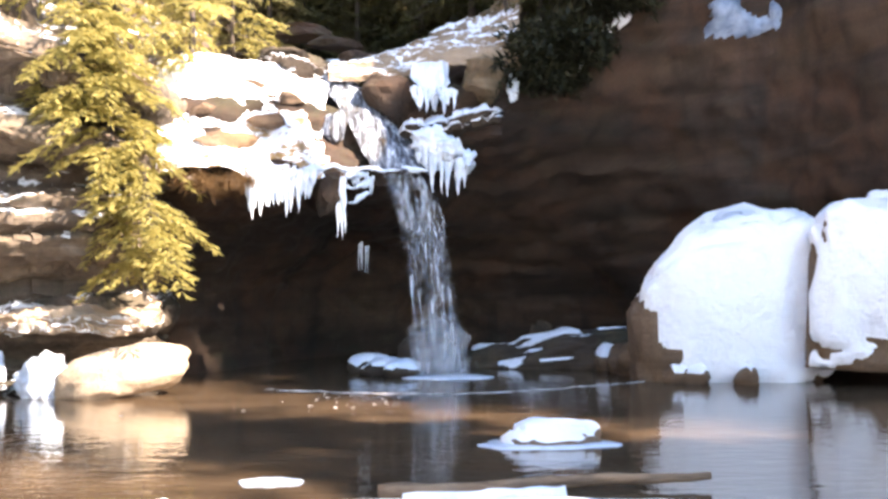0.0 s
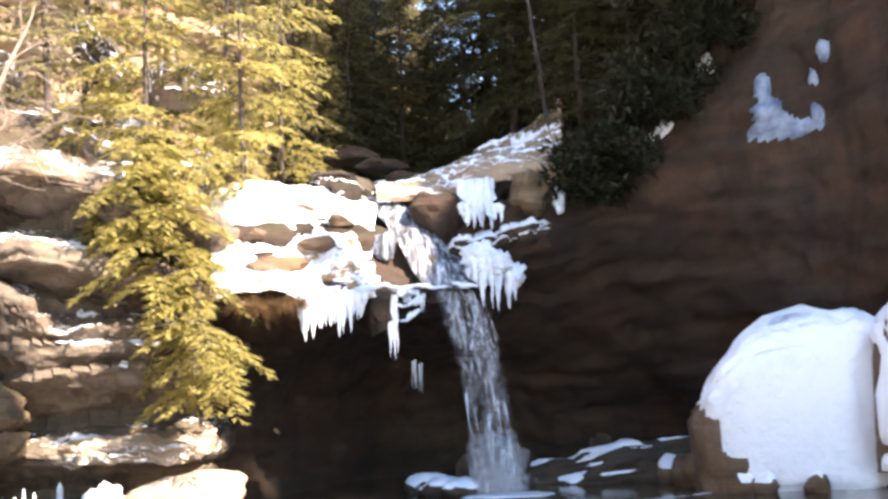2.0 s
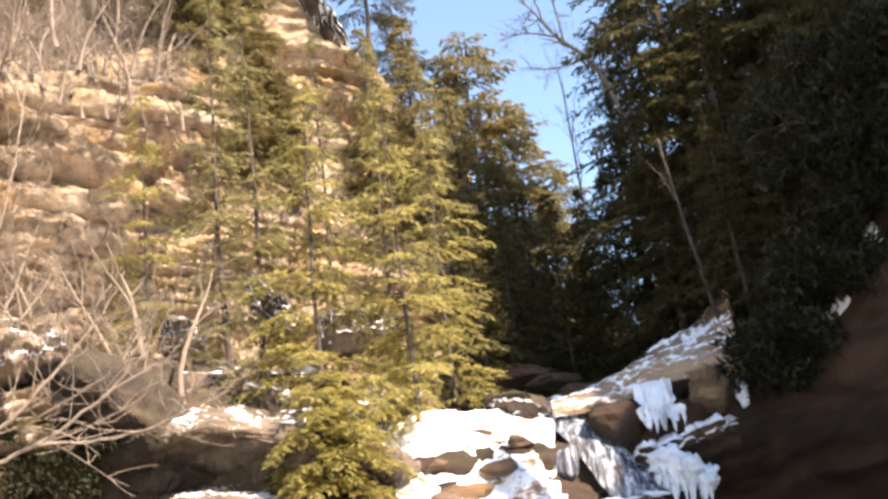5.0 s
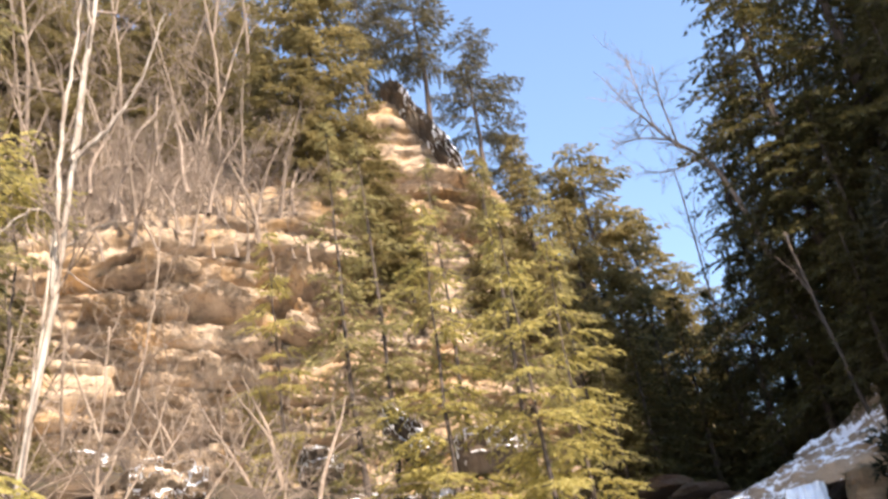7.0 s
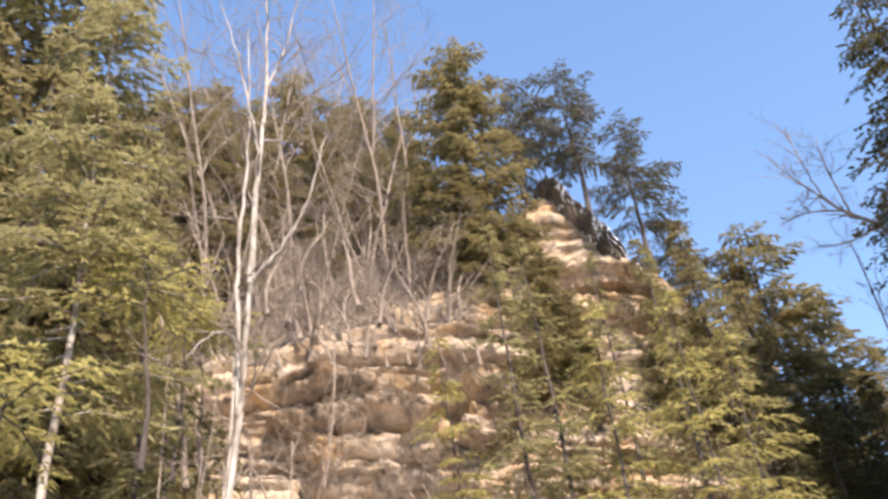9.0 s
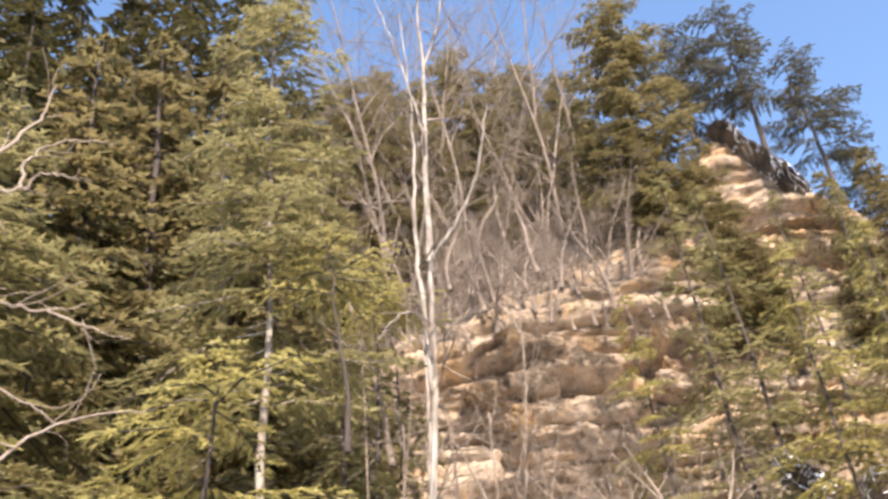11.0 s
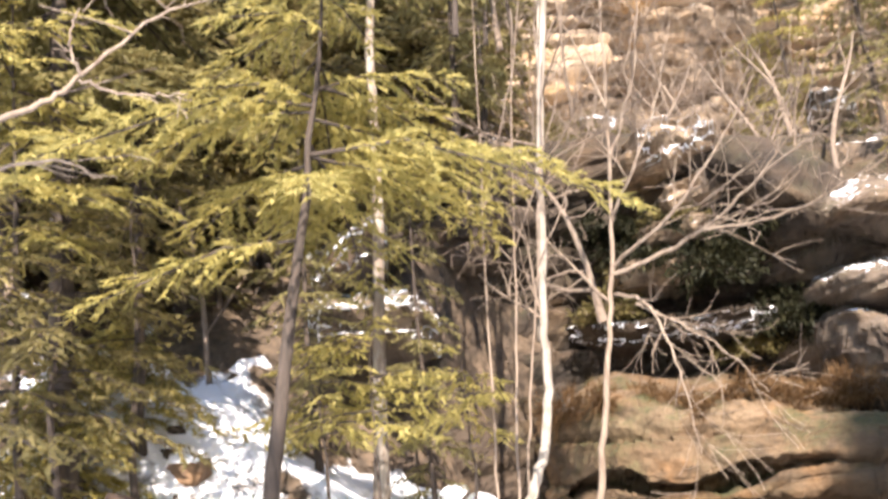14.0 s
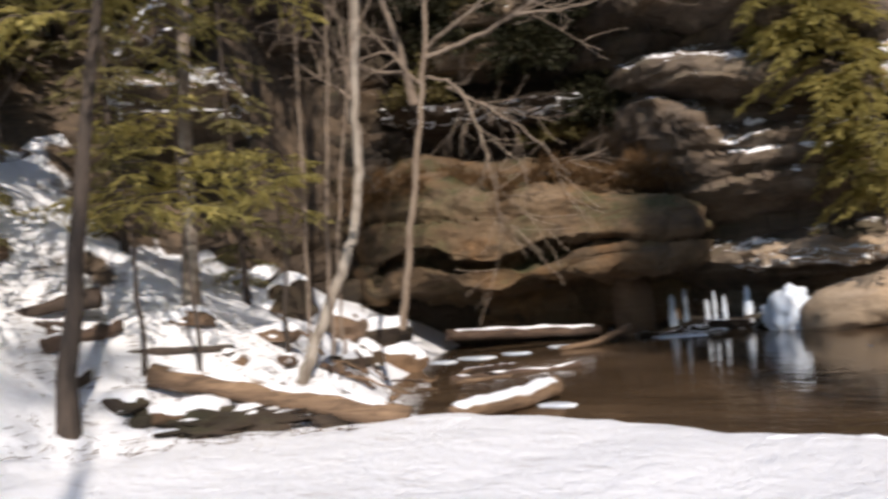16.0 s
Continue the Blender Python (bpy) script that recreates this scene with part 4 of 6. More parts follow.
ice_sheet("ice_sheet", at(-5.6, 12.62, 0.0), 0.84, 0.42, "thin ice ring round the rock in the pond", 2)
ice_sheet("ice_sheet", at(9.3, 10.4, 0.0), 0.31, 0.17, "small pale ice plate floating on the pond", 3)
ice_sheet("ice_sheet", at(-0.4, 22.3, 0.0), 0.95, 0.55, "white churned ice and foam where the fall lands", 4)
for q, (az_, D_, r_) in enumerate(((39.3, 19.2, 0.34), (37.4, 19.4, 0.40), (35.3, 19.6, 0.30), (32.7, 20.2, 0.34), (26.5, 20.4, 0.55), (33.3, 12.6, 0.26))):
    ice_sheet("ice_sheet", at(az_, D_, 0.0), r_, r_ * 0.55, "small snow-dusted ice plate at the pond's edge", 10 + q)
rng = np.random.default_rng(77)
bits = Soup()
for q in range(30):
    a, D = rng.normal(6.0, 3.0), rng.normal(17.2, 1.3)
    c = np.array(at(a, D, 0.012))
    th = np.linspace(0, 2 * math.pi, 4, endpoint=False)
    r = rng.uniform(0.012, 0.05)
    bits.add(c + np.stack([np.cos(th) * r, np.sin(th) * r, 0 * th], 1), np.array([[0, 1, 2, 3]]))
tagged(bits.make("foam_flecks", M_SNOW, False), "white flecks of foam drifting on the pond", "foam", kind="stuff")
arc = catmull([at(9.5, 20.2, 0.006), at(5, 19.2, 0.006), at(-0.4, 18.7, 0.006), at(-6, 19.6, 0.006), at(-11.7, 21.6, 0.006)], 60)
arc[:, 1] += np.array([0.22 * noise.noise(Vector((i * 0.35, 0, 0))) for i in range(60)])
v, f = tube(arc, [0.06 + 0.05 * noise.noise(Vector((i * 0.5, 3, 0))) for i in range(60)], 6)
v[:, 2] = 0.004 + (v[:, 2] - 0.006) * 0.15
tagged(mesh_object("foam_line", v, f, M_FOAM), "pale curved line of foam on the pond", "foam")

# ---- ledges beside and above the pond ----
E = [  # bearings, distance, heights at both ends, thickness, depth, material, seed, snow
    ("sunlit flat sandstone slab jutting over the water", 15.0, 23.6, 20.4, 1.55, 1.35, 0.34, 2.2, M_PALE, 6.0, 0.2),
    ("orange sandstone overhang catching the sun", 31.0, 37.5, 20.4, 9.0, 8.7, 0.7, 3.5, M_CLIFF, 9.0, 0.1),
    ("tan sandstone bed below the overhang", 33.2, 38.2, 20.9, 8.5, 8.3, 0.4, 3.0, M_CLIFF, 41.0, 0.0),
    ("tan sandstone bed below the overhang", 32.6, 37.6, 21.3, 7.2, 7.0, 0.45, 3.0, M_CLIFF, 42.0, 0.0),
    ("tan sandstone bed below the overhang", 33.4, 39.0, 21.7, 6.4, 6.3, 0.5, 3.0, M_CLIFF, 43.0, 0.0),
    ("orange sandstone lip under the overhang", 31.5, 36.0, 20.9, 7.9, 7.6, 0.45, 3.0, M_CLIFF, 10.0, 0.0),
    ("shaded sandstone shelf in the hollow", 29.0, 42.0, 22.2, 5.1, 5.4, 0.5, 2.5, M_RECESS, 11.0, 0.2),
    ("snow-dusted ledge on the wooded slope", 48.6, 55.8, 17.4, 4.95, 5.1, 0.6, 2.5, M_LEDGE, 12.0, 0.95),
    ("snow-dusted ledge high on the wooded slope", 51.0, 55.3, 17.9, 6.75, 6.0, 0.5, 2.5, M_LEDGE, 13.0, 0.95),
    ("snowy ledge at the foot of the wooded slope", 60.0, 72.0, 16.8, 3.2, 3.6, 0.6, 2.5, M_LEDGE, 14.0, 0.9),
    ("snow-topped rock shelf above the falls", 5.8, 10.0, 24.6, 7.15, 7.5, 0.6, 2.0, M_RECESS, 15.0, 0.7),
    ("dark rock ledge with snow among the hemlocks", 14.2, 18.4, 27.2, 10.9, 11.1, 0.6, 2.2, M_LEDGE, 16.0, 0.9),
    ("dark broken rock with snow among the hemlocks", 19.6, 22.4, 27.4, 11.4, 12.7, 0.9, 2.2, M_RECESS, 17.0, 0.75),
    ("small snowy ledge below the cliff", 24.8, 27.2, 25.4, 10.4, 10.7, 0.5, 2.2, M_LEDGE, 18.0, 0.95),
    ("dark rock knob on the ridge with a snowy slope beside it", 15.0, 19.6, 34.9, 25.5, 30.2, 1.5, 2.5, M_LEDGE, 19.0, 0.3),
    ("pale sandstone bed of the high cliff", 31, 38.8, 28.7, 18.4, 18.25, 0.5, 3.0, M_CLIFF, 23.0, 0.0),
    ("pale sandstone bed of the high cliff", 28.6, 36.5, 29.3, 17.6, 17.85, 0.45, 3.0, M_CLIFF, 24.0, 0.0),
    ("pale sandstone bed of the high cliff", 33, 39.4, 28.6, 16.9, 16.75, 0.4, 3.0, M_CLIFF, 25.0, 0.0),
    ("pale sandstone bed of the high cliff", 27.6, 38.2, 28.9, 16.1, 16.35, 0.6, 3.0, M_CLIFF, 26.0, 0.0),
    ("pale sandstone bed of the high cliff", 30.5, 36.5, 28.5, 15.2, 15.05, 0.35, 3.0, M_CLIFF, 27.0, 0.0),
    ("pale sandstone bed of the high cliff", 26.8, 37.5, 28.8, 14.6, 14.85, 0.55, 3.0, M_CLIFF, 28.0, 0.0),
    ("pale sandstone bed of the high cliff", 32, 39.5, 28.4, 13.8, 13.65, 0.4, 3.0, M_CLIFF, 29.0, 0.0),
    ("pale sandstone bed of the high cliff", 26.5, 36, 28.9, 13.0, 13.25, 0.6, 3.0, M_CLIFF, 30.0, 0.0),
    ("pale sandstone bed of the high cliff", 30, 40, 28.5, 12.2, 12.05, 0.5, 3.0, M_CLIFF, 31.0, 0.0),
    ("pale sandstone bed of the high cliff", 23.8, 27.2, 31.0, 18.6, 18.85, 0.7, 3.0, M_CLIFF, 32.0, 0.0),
    ("pale sandstone bed of the high cliff", 23.4, 27.0, 30.9, 17.6, 17.45, 0.5, 3.0, M_CLIFF, 33.0, 0.0),
    ("pale sandstone bed of the high cliff", 24, 27.6, 30.6, 16.7, 16.95, 0.6, 3.0, M_CLIFF, 34.0, 0.0)]
outcrop = tagged(new("rock_outcrop"), "pale sandstone outcrop in the high cliff, split into beds", "rock outcrop")
outcrop.location = at(34, 29.5, 12.0)
for lab, a0, a1, D, z0, z1, th, dep, mt, sd, sn in E:
    tall = "high cliff" in lab
    ob = ledge("bed" if tall else "rock_ledge", a0, a1, D, z0, z1, th, dep, mt, sd, sn, label="" if tall else lab, rise=0.42 if sn > 0.5 else 0.15, category="" if tall else "rock ledge", jag=0.34 if tall else 0.26, bed_height=0.36 if tall else 0.22)
    if tall:
        ob.location -= outcrop.location
        ob.parent = outcrop


def undercut(az, back, low, crack, top):
    """One upright section through the waterside ledge: its lower lip, the crack between its two beds, its top."""
    d = 19.7 + back
    return (az, (d + 3.2, -0.3), (d + 3.1, low - 0.4), (d + 1.6, low - 0.10), (d + 0.25, low), (d - 0.12, low + 0.14), (d - 0.02, crack - 0.10), (d + 0.9, crack - 0.06), (d + 1.0, crack + 0.06), (d - 0.16, crack + 0.10),
            (d - 0.05, (crack + top) / 2), (d + 0.12, top - 0.22), (d + 0.6, top), (d + 1.8, top + 0.25), (d + 3.6, top + 0.7))


cliff("rock_ledge", [undercut(24.2, 2.2, 1.6, 1.9, 2.3), undercut(25.2, 0.5, 1.42, 1.86, 2.45), undercut(27, 0.0, 1.36, 1.90, 2.65), undercut(29.5, 0.05, 1.36, 1.98, 2.85), undercut(31.2, 0.1, 1.34, 1.93, 3.1), undercut(33.5, 0.0, 1.24, 1.82, 3.25),
                     undercut(36, 0.15, 1.26, 1.56, 3.35), undercut(38, 0.2, 1.3, 1.70, 3.45), undercut(39.9, 0.35, 1.3, 2.0, 3.5), undercut(41.5, 1.0, 1.2, 1.9, 3.4), undercut(43.5, 2.6, 1.0, 1.6, 3.2)],
      M_MOSSY, 190, 130, 0.25, 0.10, 1.1, 8.0, "large mossy brown sandstone ledge undercut at the water's edge", "rock ledge")
b = blob("rock_pillar", (0.42, 0.4, 0.9), M_STONE, 9.4, 4, 0.2, 1.3, 0.9, 0.5, 0.8)
place(tagged(b, "orange-stained rock pillar under the ledge", "rock"), at(28.6, 21.4, 0.5))

# ---- rocks, ice and snow round the fall ----
cliff("snow_bank", [
    (15.2, (20.95, 4.1), (21.1, 4.5), (21.9, 5.3), (22.6, 6.1), (24, 7.0)),
    (12, (20.75, 4.15), (21.0, 4.5), (21.9, 5.3), (22.6, 6.3), (24.4, 7.2)),
    (9, (21.15, 4.15), (21.45, 4.55), (22.2, 5.4), (23, 6.5), (25, 7.2)),
    (6.2, (22.4, 4.3), (22.7, 4.65), (23.2, 5.4), (24, 6.4), (26, 7.1))], M_SNOWROCK, 150, 110, 0.34, 0.05, 2.4, 5.0, "sunlit lumpy snow and ice covering the rocks beside the fall", "snow")
for sd, az, el, D, sz, lab in ((2.1, 9.4, 9.2, 21.9, (0.55, 0.35, 0.20), "brown rock poking through the snow"), (2.2, 11.6, 8.0, 21.5, (0.75, 0.4, 0.26), "brown rock poking through the snow"),
                               (2.3, 8.2, 10.4, 22.9, (0.42, 0.3, 0.14), "brown rock poking through the snow"), (2.4, 12.8, 9.6, 22.1, (0.5, 0.35, 0.18), "brown rock poking through the snow"),
                               (2.5, 10.4, 11.0, 22.9, (0.5, 0.3, 0.13), "brown rock poking through the snow"), (2.6, 5.9, 8.8, 23.5, (0.30, 0.32, 0.42), "smooth ice-glazed grey rock beside the icy chute"),
                               (2.7, 6.2, 5.5, 22.6, (0.40, 0.42, 0.56), "rounded dark rock under the snowy lip"), (2.8, 3.0, 7.6, 23.7, (0.35, 0.35, 0.35), "wet dark rock in the chute"),
                               (2.9, 2.7, 10.5, 24.1, (0.62, 0.45, 0.56), "square brown rock under the snowy shelf"), (3.0, -2.6, 11.2, 24.3, (0.72, 0.5, 0.58), "dark mossy block above the alcove"),
                               (3.2, -1.4, 8.7, 24.7, (0.9, 0.5, 0.30), "shade-darkened block at the alcove's rim"), (3.3, -5.2, 11.2, 25.3, (0.75, 0.6, 0.7), "shade-darkened block above the alcove"),
                               (3.6, 7.6, 13.9, 28.5, (0.95, 0.6, 0.26), "dark rock in the stream bed above the fall"), (3.7, 5.9, 13.3, 28.2, (0.9, 0.55, 0.22), "dark rock in the stream bed above the fall"), (3.4, 8.0, 12.3, 25.6, (0.9, 0.6, 0.22), "dark rock in the stream bed above the fall"), (3.5, 4.6, 12.3, 26.5, (1.1, 0.7, 0.22), "dark rock in the stream bed above the fall")):
    # dark rocks take the alcove sandstone with shade in its colour
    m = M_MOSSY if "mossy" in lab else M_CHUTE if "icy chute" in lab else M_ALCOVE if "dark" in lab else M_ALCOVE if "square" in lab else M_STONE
    b = blob("rock", sz, m, sd, 4, 0.16, 1.4, 0.0, 1.0, 0.6, False)
    place(tagged(b, lab, "rock", "rocks round the fall"), sight(az, el, D), sd * 500)
cliff("snow_shelf", [
    (6.1, (24.25, 6.7), (24.4, 6.98), (25.4, 7.25), (28, 7.8)),
    (3.5, (24.15, 6.75), (24.35, 7.05), (25.4, 7.4), (28, 8.1)),
    (1, (24.2, 6.9), (24.4, 7.25), (25.4, 7.7), (28, 8.6)),
    (-2, (24.3, 7.0), (24.5, 7.45), (25.6, 8.2), (28, 9.3)),
    (-4.4, (24.4, 6.9), (24.7, 7.5), (26, 8.8), (28, 10.2))], M_SNOWSHELF, 90, 60, 0.22, 0.10, 1.6, 6.0, "snow-covered rock shelf to the side of the fall", "snow")
ledge("rock_ledge", 2.5, -3.6, 23.3, 5.45, 5.95, 0.3, 1.9, M_RECESS, 21.0, 1.0, nu=60, label="narrow snow-topped ledge beside the fall", D1=23.75, snow_thick=0.22, rise=0.12, jag=0.12)
chute_l = catmull([sight(6.5, 11.6, 24.5), sight(5.6, 9.9, 24.0), sight(4.4, 7.9, 23.5), sight(3.5, 6.4, 23.1)], 40)
chute_r = catmull([sight(4.4, 11.2, 24.6), sight(2.9, 9.6, 24.2), sight(1.1, 7.6, 23.7), sight(0.5, 6.3, 23.3)], 40)
ch = np.stack([chute_l + (chute_r - chute_l) * w + np.array([0, -0.10, 0.10]) * math.sin(w * math.pi) for w in np.linspace(0, 1, 26)], 1)
ch += np.array([[[0.05 * fbm(p, 1.6, 4, 4.0), -0.12 * fbm(p, 1.3, 4, 5.0), 0.11 * fbm(p, 1.5, 5, 3.0)] for p in row] for row in ch])
fall_root = new("waterfall")
part_of(mesh_object("icy_chute", ch.reshape(-1, 3), grid_faces(40, 26, True), M_CHUTE), fall_root, "ice-coated chute with water running over it")


def icicle(name, p, length, r, parent, seed=0):
    rng = np.random.default_rng(seed)
    u = np.linspace(0, 1, 8)
    pts = np.stack([0.03 * np.cumsum(rng.normal(0, 0.3, 8)) * length, 0.03 * np.cumsum(rng.normal(0, 0.3, 8)) * length, -u * length], 1) + np.array(p)
    v, f = tube(pts, np.maximum(r * (1 - u) ** 0.8 * (1 + 0.2 * np.sin(u * 14 + seed)), 0.004), 7)
    return part_of(mesh_object(name, v, f, M_ICE), parent)


def icicle_row(label, count, line, lengths, radius, seed):
    root = tagged(new("icicle_curtain"), label, "icicles")
    rng = np.random.default_rng(seed)
    pts = catmull(line, 40)
    for q in range(count):
        i = int((q + rng.random()) / count * 39)
        icicle("icicle", pts[i] + rng.normal(0, 0.05, 3), np.interp(i, np.linspace(0, 39, len(lengths)), lengths) * rng.uniform(0.55, 1.15), radius * rng.uniform(0.6, 1.3), root, seed * 100 + q)
    return root


icicle_row("thick white icicles hanging from the snowy lip", 52, [sight(10.4, 6.5, 20.95), sight(8.6, 6.4, 21.2), sight(7.1, 6.7, 21.9)], (1.0, 0.62, 0.75, 0.45), 0.12, 1)
icicle_row("long thin icicle beside the dark rock", 4, [sight(5.6, 6.3, 22.5), sight(5.2, 6.2, 22.5)], (1.35, 1.1), 0.075, 2)
icicle_row("ragged icicles at the side of the falling water", 16, [sight(0.9, 7.6, 23.2), sight(-0.2, 7.0, 23.2), sight(-1.5, 7.0, 23.4)], (0.4, 0.7, 0.5), 0.09, 3)
icicle_row("small icicles on the ledge", 9, [sight(4.9, 6.5, 23.0), sight(3.6, 6.2, 23.2)], (0.35, 0.4), 0.05, 4)
curtain = icicle_row("frozen curtain on the face above the alcove", 16, [sight(1.35, 11.0, 23.75), sight(-0.7, 11.0, 23.85)], (0.45, 0.6, 0.4), 0.10, 5)
sheet = np.array([[sight(1.4 - 2.2 * a, 12.4 - 2.2 * b, 23.95 - 0.25 * b) for b in np.linspace(0, 1, 24)] for a in np.linspace(0, 1, 30)])
for i_ in range(30):
    for j_ in range(24):
        q_ = sheet[i_, j_]
        drop = 0.5 * fbm((q_[0] * 3, 0, 0), 1.2, 3, 4.0) * (j_ / 23) ** 2
        side = (i_ / 29 - 0.5) * (0.5 * fbm((0, 0, q_[2] * 1.5), 1.3, 3, 8.0 + (i_ > 14)) - 0.25 * (j_ / 23))
        sheet[i_, j_] = q_ + np.array([side, -0.22 * fbm((q_[0] * 2.4, q_[1], q_[2] * 0.6), 1.4, 4, 3.0) - 0.12 * math.sin(math.pi * i_ / 29), drop])
part_of(mesh_object("ice_sheet", sheet.reshape(-1, 3), grid_faces(30, 24, True), M_ICE), curtain, "solid white sheet of ice")
icicle_row("faint icicles in the dark alcove", 6, [sight(4.7, 2.6, 25.5), sight(4.0, 2.5, 25.6)], (0.7, 0.6), 0.03, 6)
ribs = tagged(new("ice_ribs"), "bands of white ice across the lip of the fall", "ice")
for q, (pp, r_) in enumerate((([(7.8, 6.40, 22.2), (7.1, 6.65, 22.2), (5.9, 6.82, 22.5), (5.1, 6.54, 22.7)], 0.06),
                           ([(5.6, 6.73, 22.5), (4.4, 6.61, 22.8), (3.7, 6.77, 23.0), (2.2, 6.61, 23.1), (0.7, 6.55, 23.1)], 0.05),
                           ([(5.2, 6.45, 22.6), (4.6, 6.36, 22.8), (3.9, 6.12, 23.0)], 0.05),
                           ([(5.2, 5.62, 22.6), (4.6, 5.68, 22.8), (3.9, 5.99, 23.0)], 0.06),
                           ([(5.1, 4.82, 22.7), (4.6, 4.97, 22.8), (3.9, 5.37, 23.0)], 0.05))):
    line = catmull([sight(*r) for r in pp], 26)
    line += np.array([[0, 0, 0.09 * fbm(p, 2.5, 3, 6.0 + q)] for p in line])
    v, f = tube(line, [r_ * (1 + 0.9 * fbm(p, 3.0, 3, 9.0 + q)) * min(1.0, 0.2 + k / 3, 0.2 + (25 - k) / 3) for k, p in enumerate(line)], 8)
    part_of(mesh_object("ice_rib", v, f, M_ICE), ribs)
b = blob("ice_mass", (0.45, 0.35, 0.32), M_ICE, 1.7, 4, 0.3, 2.4)
place(tagged(b, "knobbly ice at the edge of the lip", "ice"), sight(0.1, 7.3, 23.45))
for q, (az_, el_, D_, sz_) in enumerate(((0.5, 8.2, 23.4, (0.42, 0.3, 0.34)), (-0.6, 7.6, 23.4, (0.52, 0.3, 0.30)), (-1.2, 7.0, 23.45, (0.30, 0.25, 0.26)), (-4.0, 10.9, 24.3, (0.14, 0.14, 0.3)))):
    b = blob("ice_mass", sz_, M_ICE, 30.0 + q, 4, 0.45, 2.6, 0.0, 0.3)
    place(tagged(b, "lumpy white ice frozen beside the fall", "ice", "ice lumps beside the fall"), sight(az_, el_, D_), q * 70)


def lobes(*rows):
    """Depth inside the nearest of some round lobes, each (bearing, elevation, half width, half height)."""
    return lambda az, el: max(1 - math.hypot((az - a_) / w_, (el - e_) / h_) for a_, e_, w_, h_ in rows)


tagged(draped("wall_ice", alcove, lobes((-15.3, 15.7, 0.4, 0.9), (-15.5, 14.6, 0.8, 0.8), (-15.9, 13.7, 1.3, 0.7), (-17.4, 13.6, 0.9, 0.4), (-18.0, 14.2, 0.35, 0.5), (-18.0, 16.0, 0.25, 0.5), (-18.6, 17.3, 0.3, 0.6)), 0.10, M_ICE_BLUE, 2.0),
       "pale blue ice and snow frozen to the cliff wall", "ice")
tagged(draped("snow_streak", alcove, lobes((-7.4, 12.0, 0.5, 0.35), (-8.2, 12.8, 0.45, 0.35), (-9.1, 13.7, 0.3, 0.3), (-9.9, 14.5, 0.45, 0.5), (-11.2, 15.8, 0.3, 0.3), (-12.5, 17.3, 0.4, 0.5)), 0.10, M_SNOW_ROUGH, 3.0),
       "broken line of snow on a crack in the wall", "snow")
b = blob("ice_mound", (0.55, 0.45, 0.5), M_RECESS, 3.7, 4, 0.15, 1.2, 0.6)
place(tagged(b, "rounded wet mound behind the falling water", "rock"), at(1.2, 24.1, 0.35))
for sd, az, D, sz in ((3.1, 3.2, 23.4, 0.4), (3.2, 2.2, 22.9, 0.35), (3.3, 3.9, 24.2, 0.45)):
    b = blob("rock", (sz * 1.4, sz, sz * 0.6), M_RECESS, sd, 3, 0.2, 1.4, 0.6)
    snow_cap(b, reach=0.5, thick=0.05, seed=sd, material=M_ICE)
    place(tagged(b, "icy rock at the foot of the fall", "rock", "rocks at the foot of the fall"), at(az, D, 0.1), sd * 70)
rng = np.random.default_rng(5)
lip_l, lip_r = sight(3.4, 6.6, 23.2), sight(1.5, 6.5, 23.3)
main = Soup()
for q in range(140):
    f = 1 - rng.random() ** 1.7
    p0 = np.array(lip_l.lerp(lip_r, f)) + rng.normal(0, 0.05, 3)
    v0 = np.array([0.92 + 0.12 * f + 0.05 * rng.normal(), -0.45 - 0.4 * rng.random(), 0.0])
    t0 = rng.uniform(0, 0.75) if q > 4 else 0.0
    tt = np.linspace(t0, min(0.955, t0 + rng.uniform(0.05, 0.28)) if q > 4 else 0.955, 12)
    pts = p0 + v0 * tt[:, None] + np.array([0, 0, -4.905]) * (tt ** 2)[:, None] + np.cumsum(rng.normal(0, 0.016, (12, 3)), 0)
    w = np.sin(np.linspace(0.12, math.pi - 0.12, 12)) ** 0.6 if q > 4 else 1 + 0.5 * np.sin(tt * 11 + q)
    main.add(*tube(pts, np.maximum(rng.uniform(0.003, 0.009) * w, 0.003), 4))
foot = np.array(lip_l.lerp(lip_r, 0.65)) + np.array([1.0, -0.62, 0]) * 0.955
foot[2] = 0.0
for q in range(110):
    ang, reach, up_ = rng.uniform(0, 2 * math.pi), abs(rng.normal(0, 0.28)), rng.uniform(0.02, 0.5) * rng.random()
    o = foot + np.array([math.cos(ang) * reach * 1.4, math.sin(ang) * reach * 0.7, up_])
    d = np.array([math.cos(ang) * 0.5, math.sin(ang) * 0.3, 1.0]) * rng.uniform(0.03, 0.12)
    main.add(*tube(np.stack([o, o + d * 0.5, o + d]), np.array([0.006, 0.011, 0.005]), 4))
rows = []
for f in np.linspace(0.0, 1.05, 26):
    tt = np.linspace(0, 0.955, 40)[:, None]
    p0 = np.array(lip_l) + (np.array(lip_r) - np.array(lip_l)) * f
    line = p0 + np.array([0.92 + 0.12 * f, -0.62, 0.0]) * tt + np.array([0, 0, -4.905]) * tt ** 2
    rows.append(line + np.array([[0.05 * fbm((p[0] * 3, p[1], p[2] * 0.4), 1.5, 3, 2.0), 0.22 * fbm((p[0] * 3, p[1], p[2] * 0.4), 1.5, 3, 1.0), 0] for p in line]))
part_of(mesh_object("water_veil", np.array(rows).reshape(-1, 3), grid_faces(26, 40), M_VEIL), fall_root, "thin grey veil of water")
tagged(part_of(main.make("falling_stream", M_FALL), fall_root, "white strands of falling water"), kind="stuff")
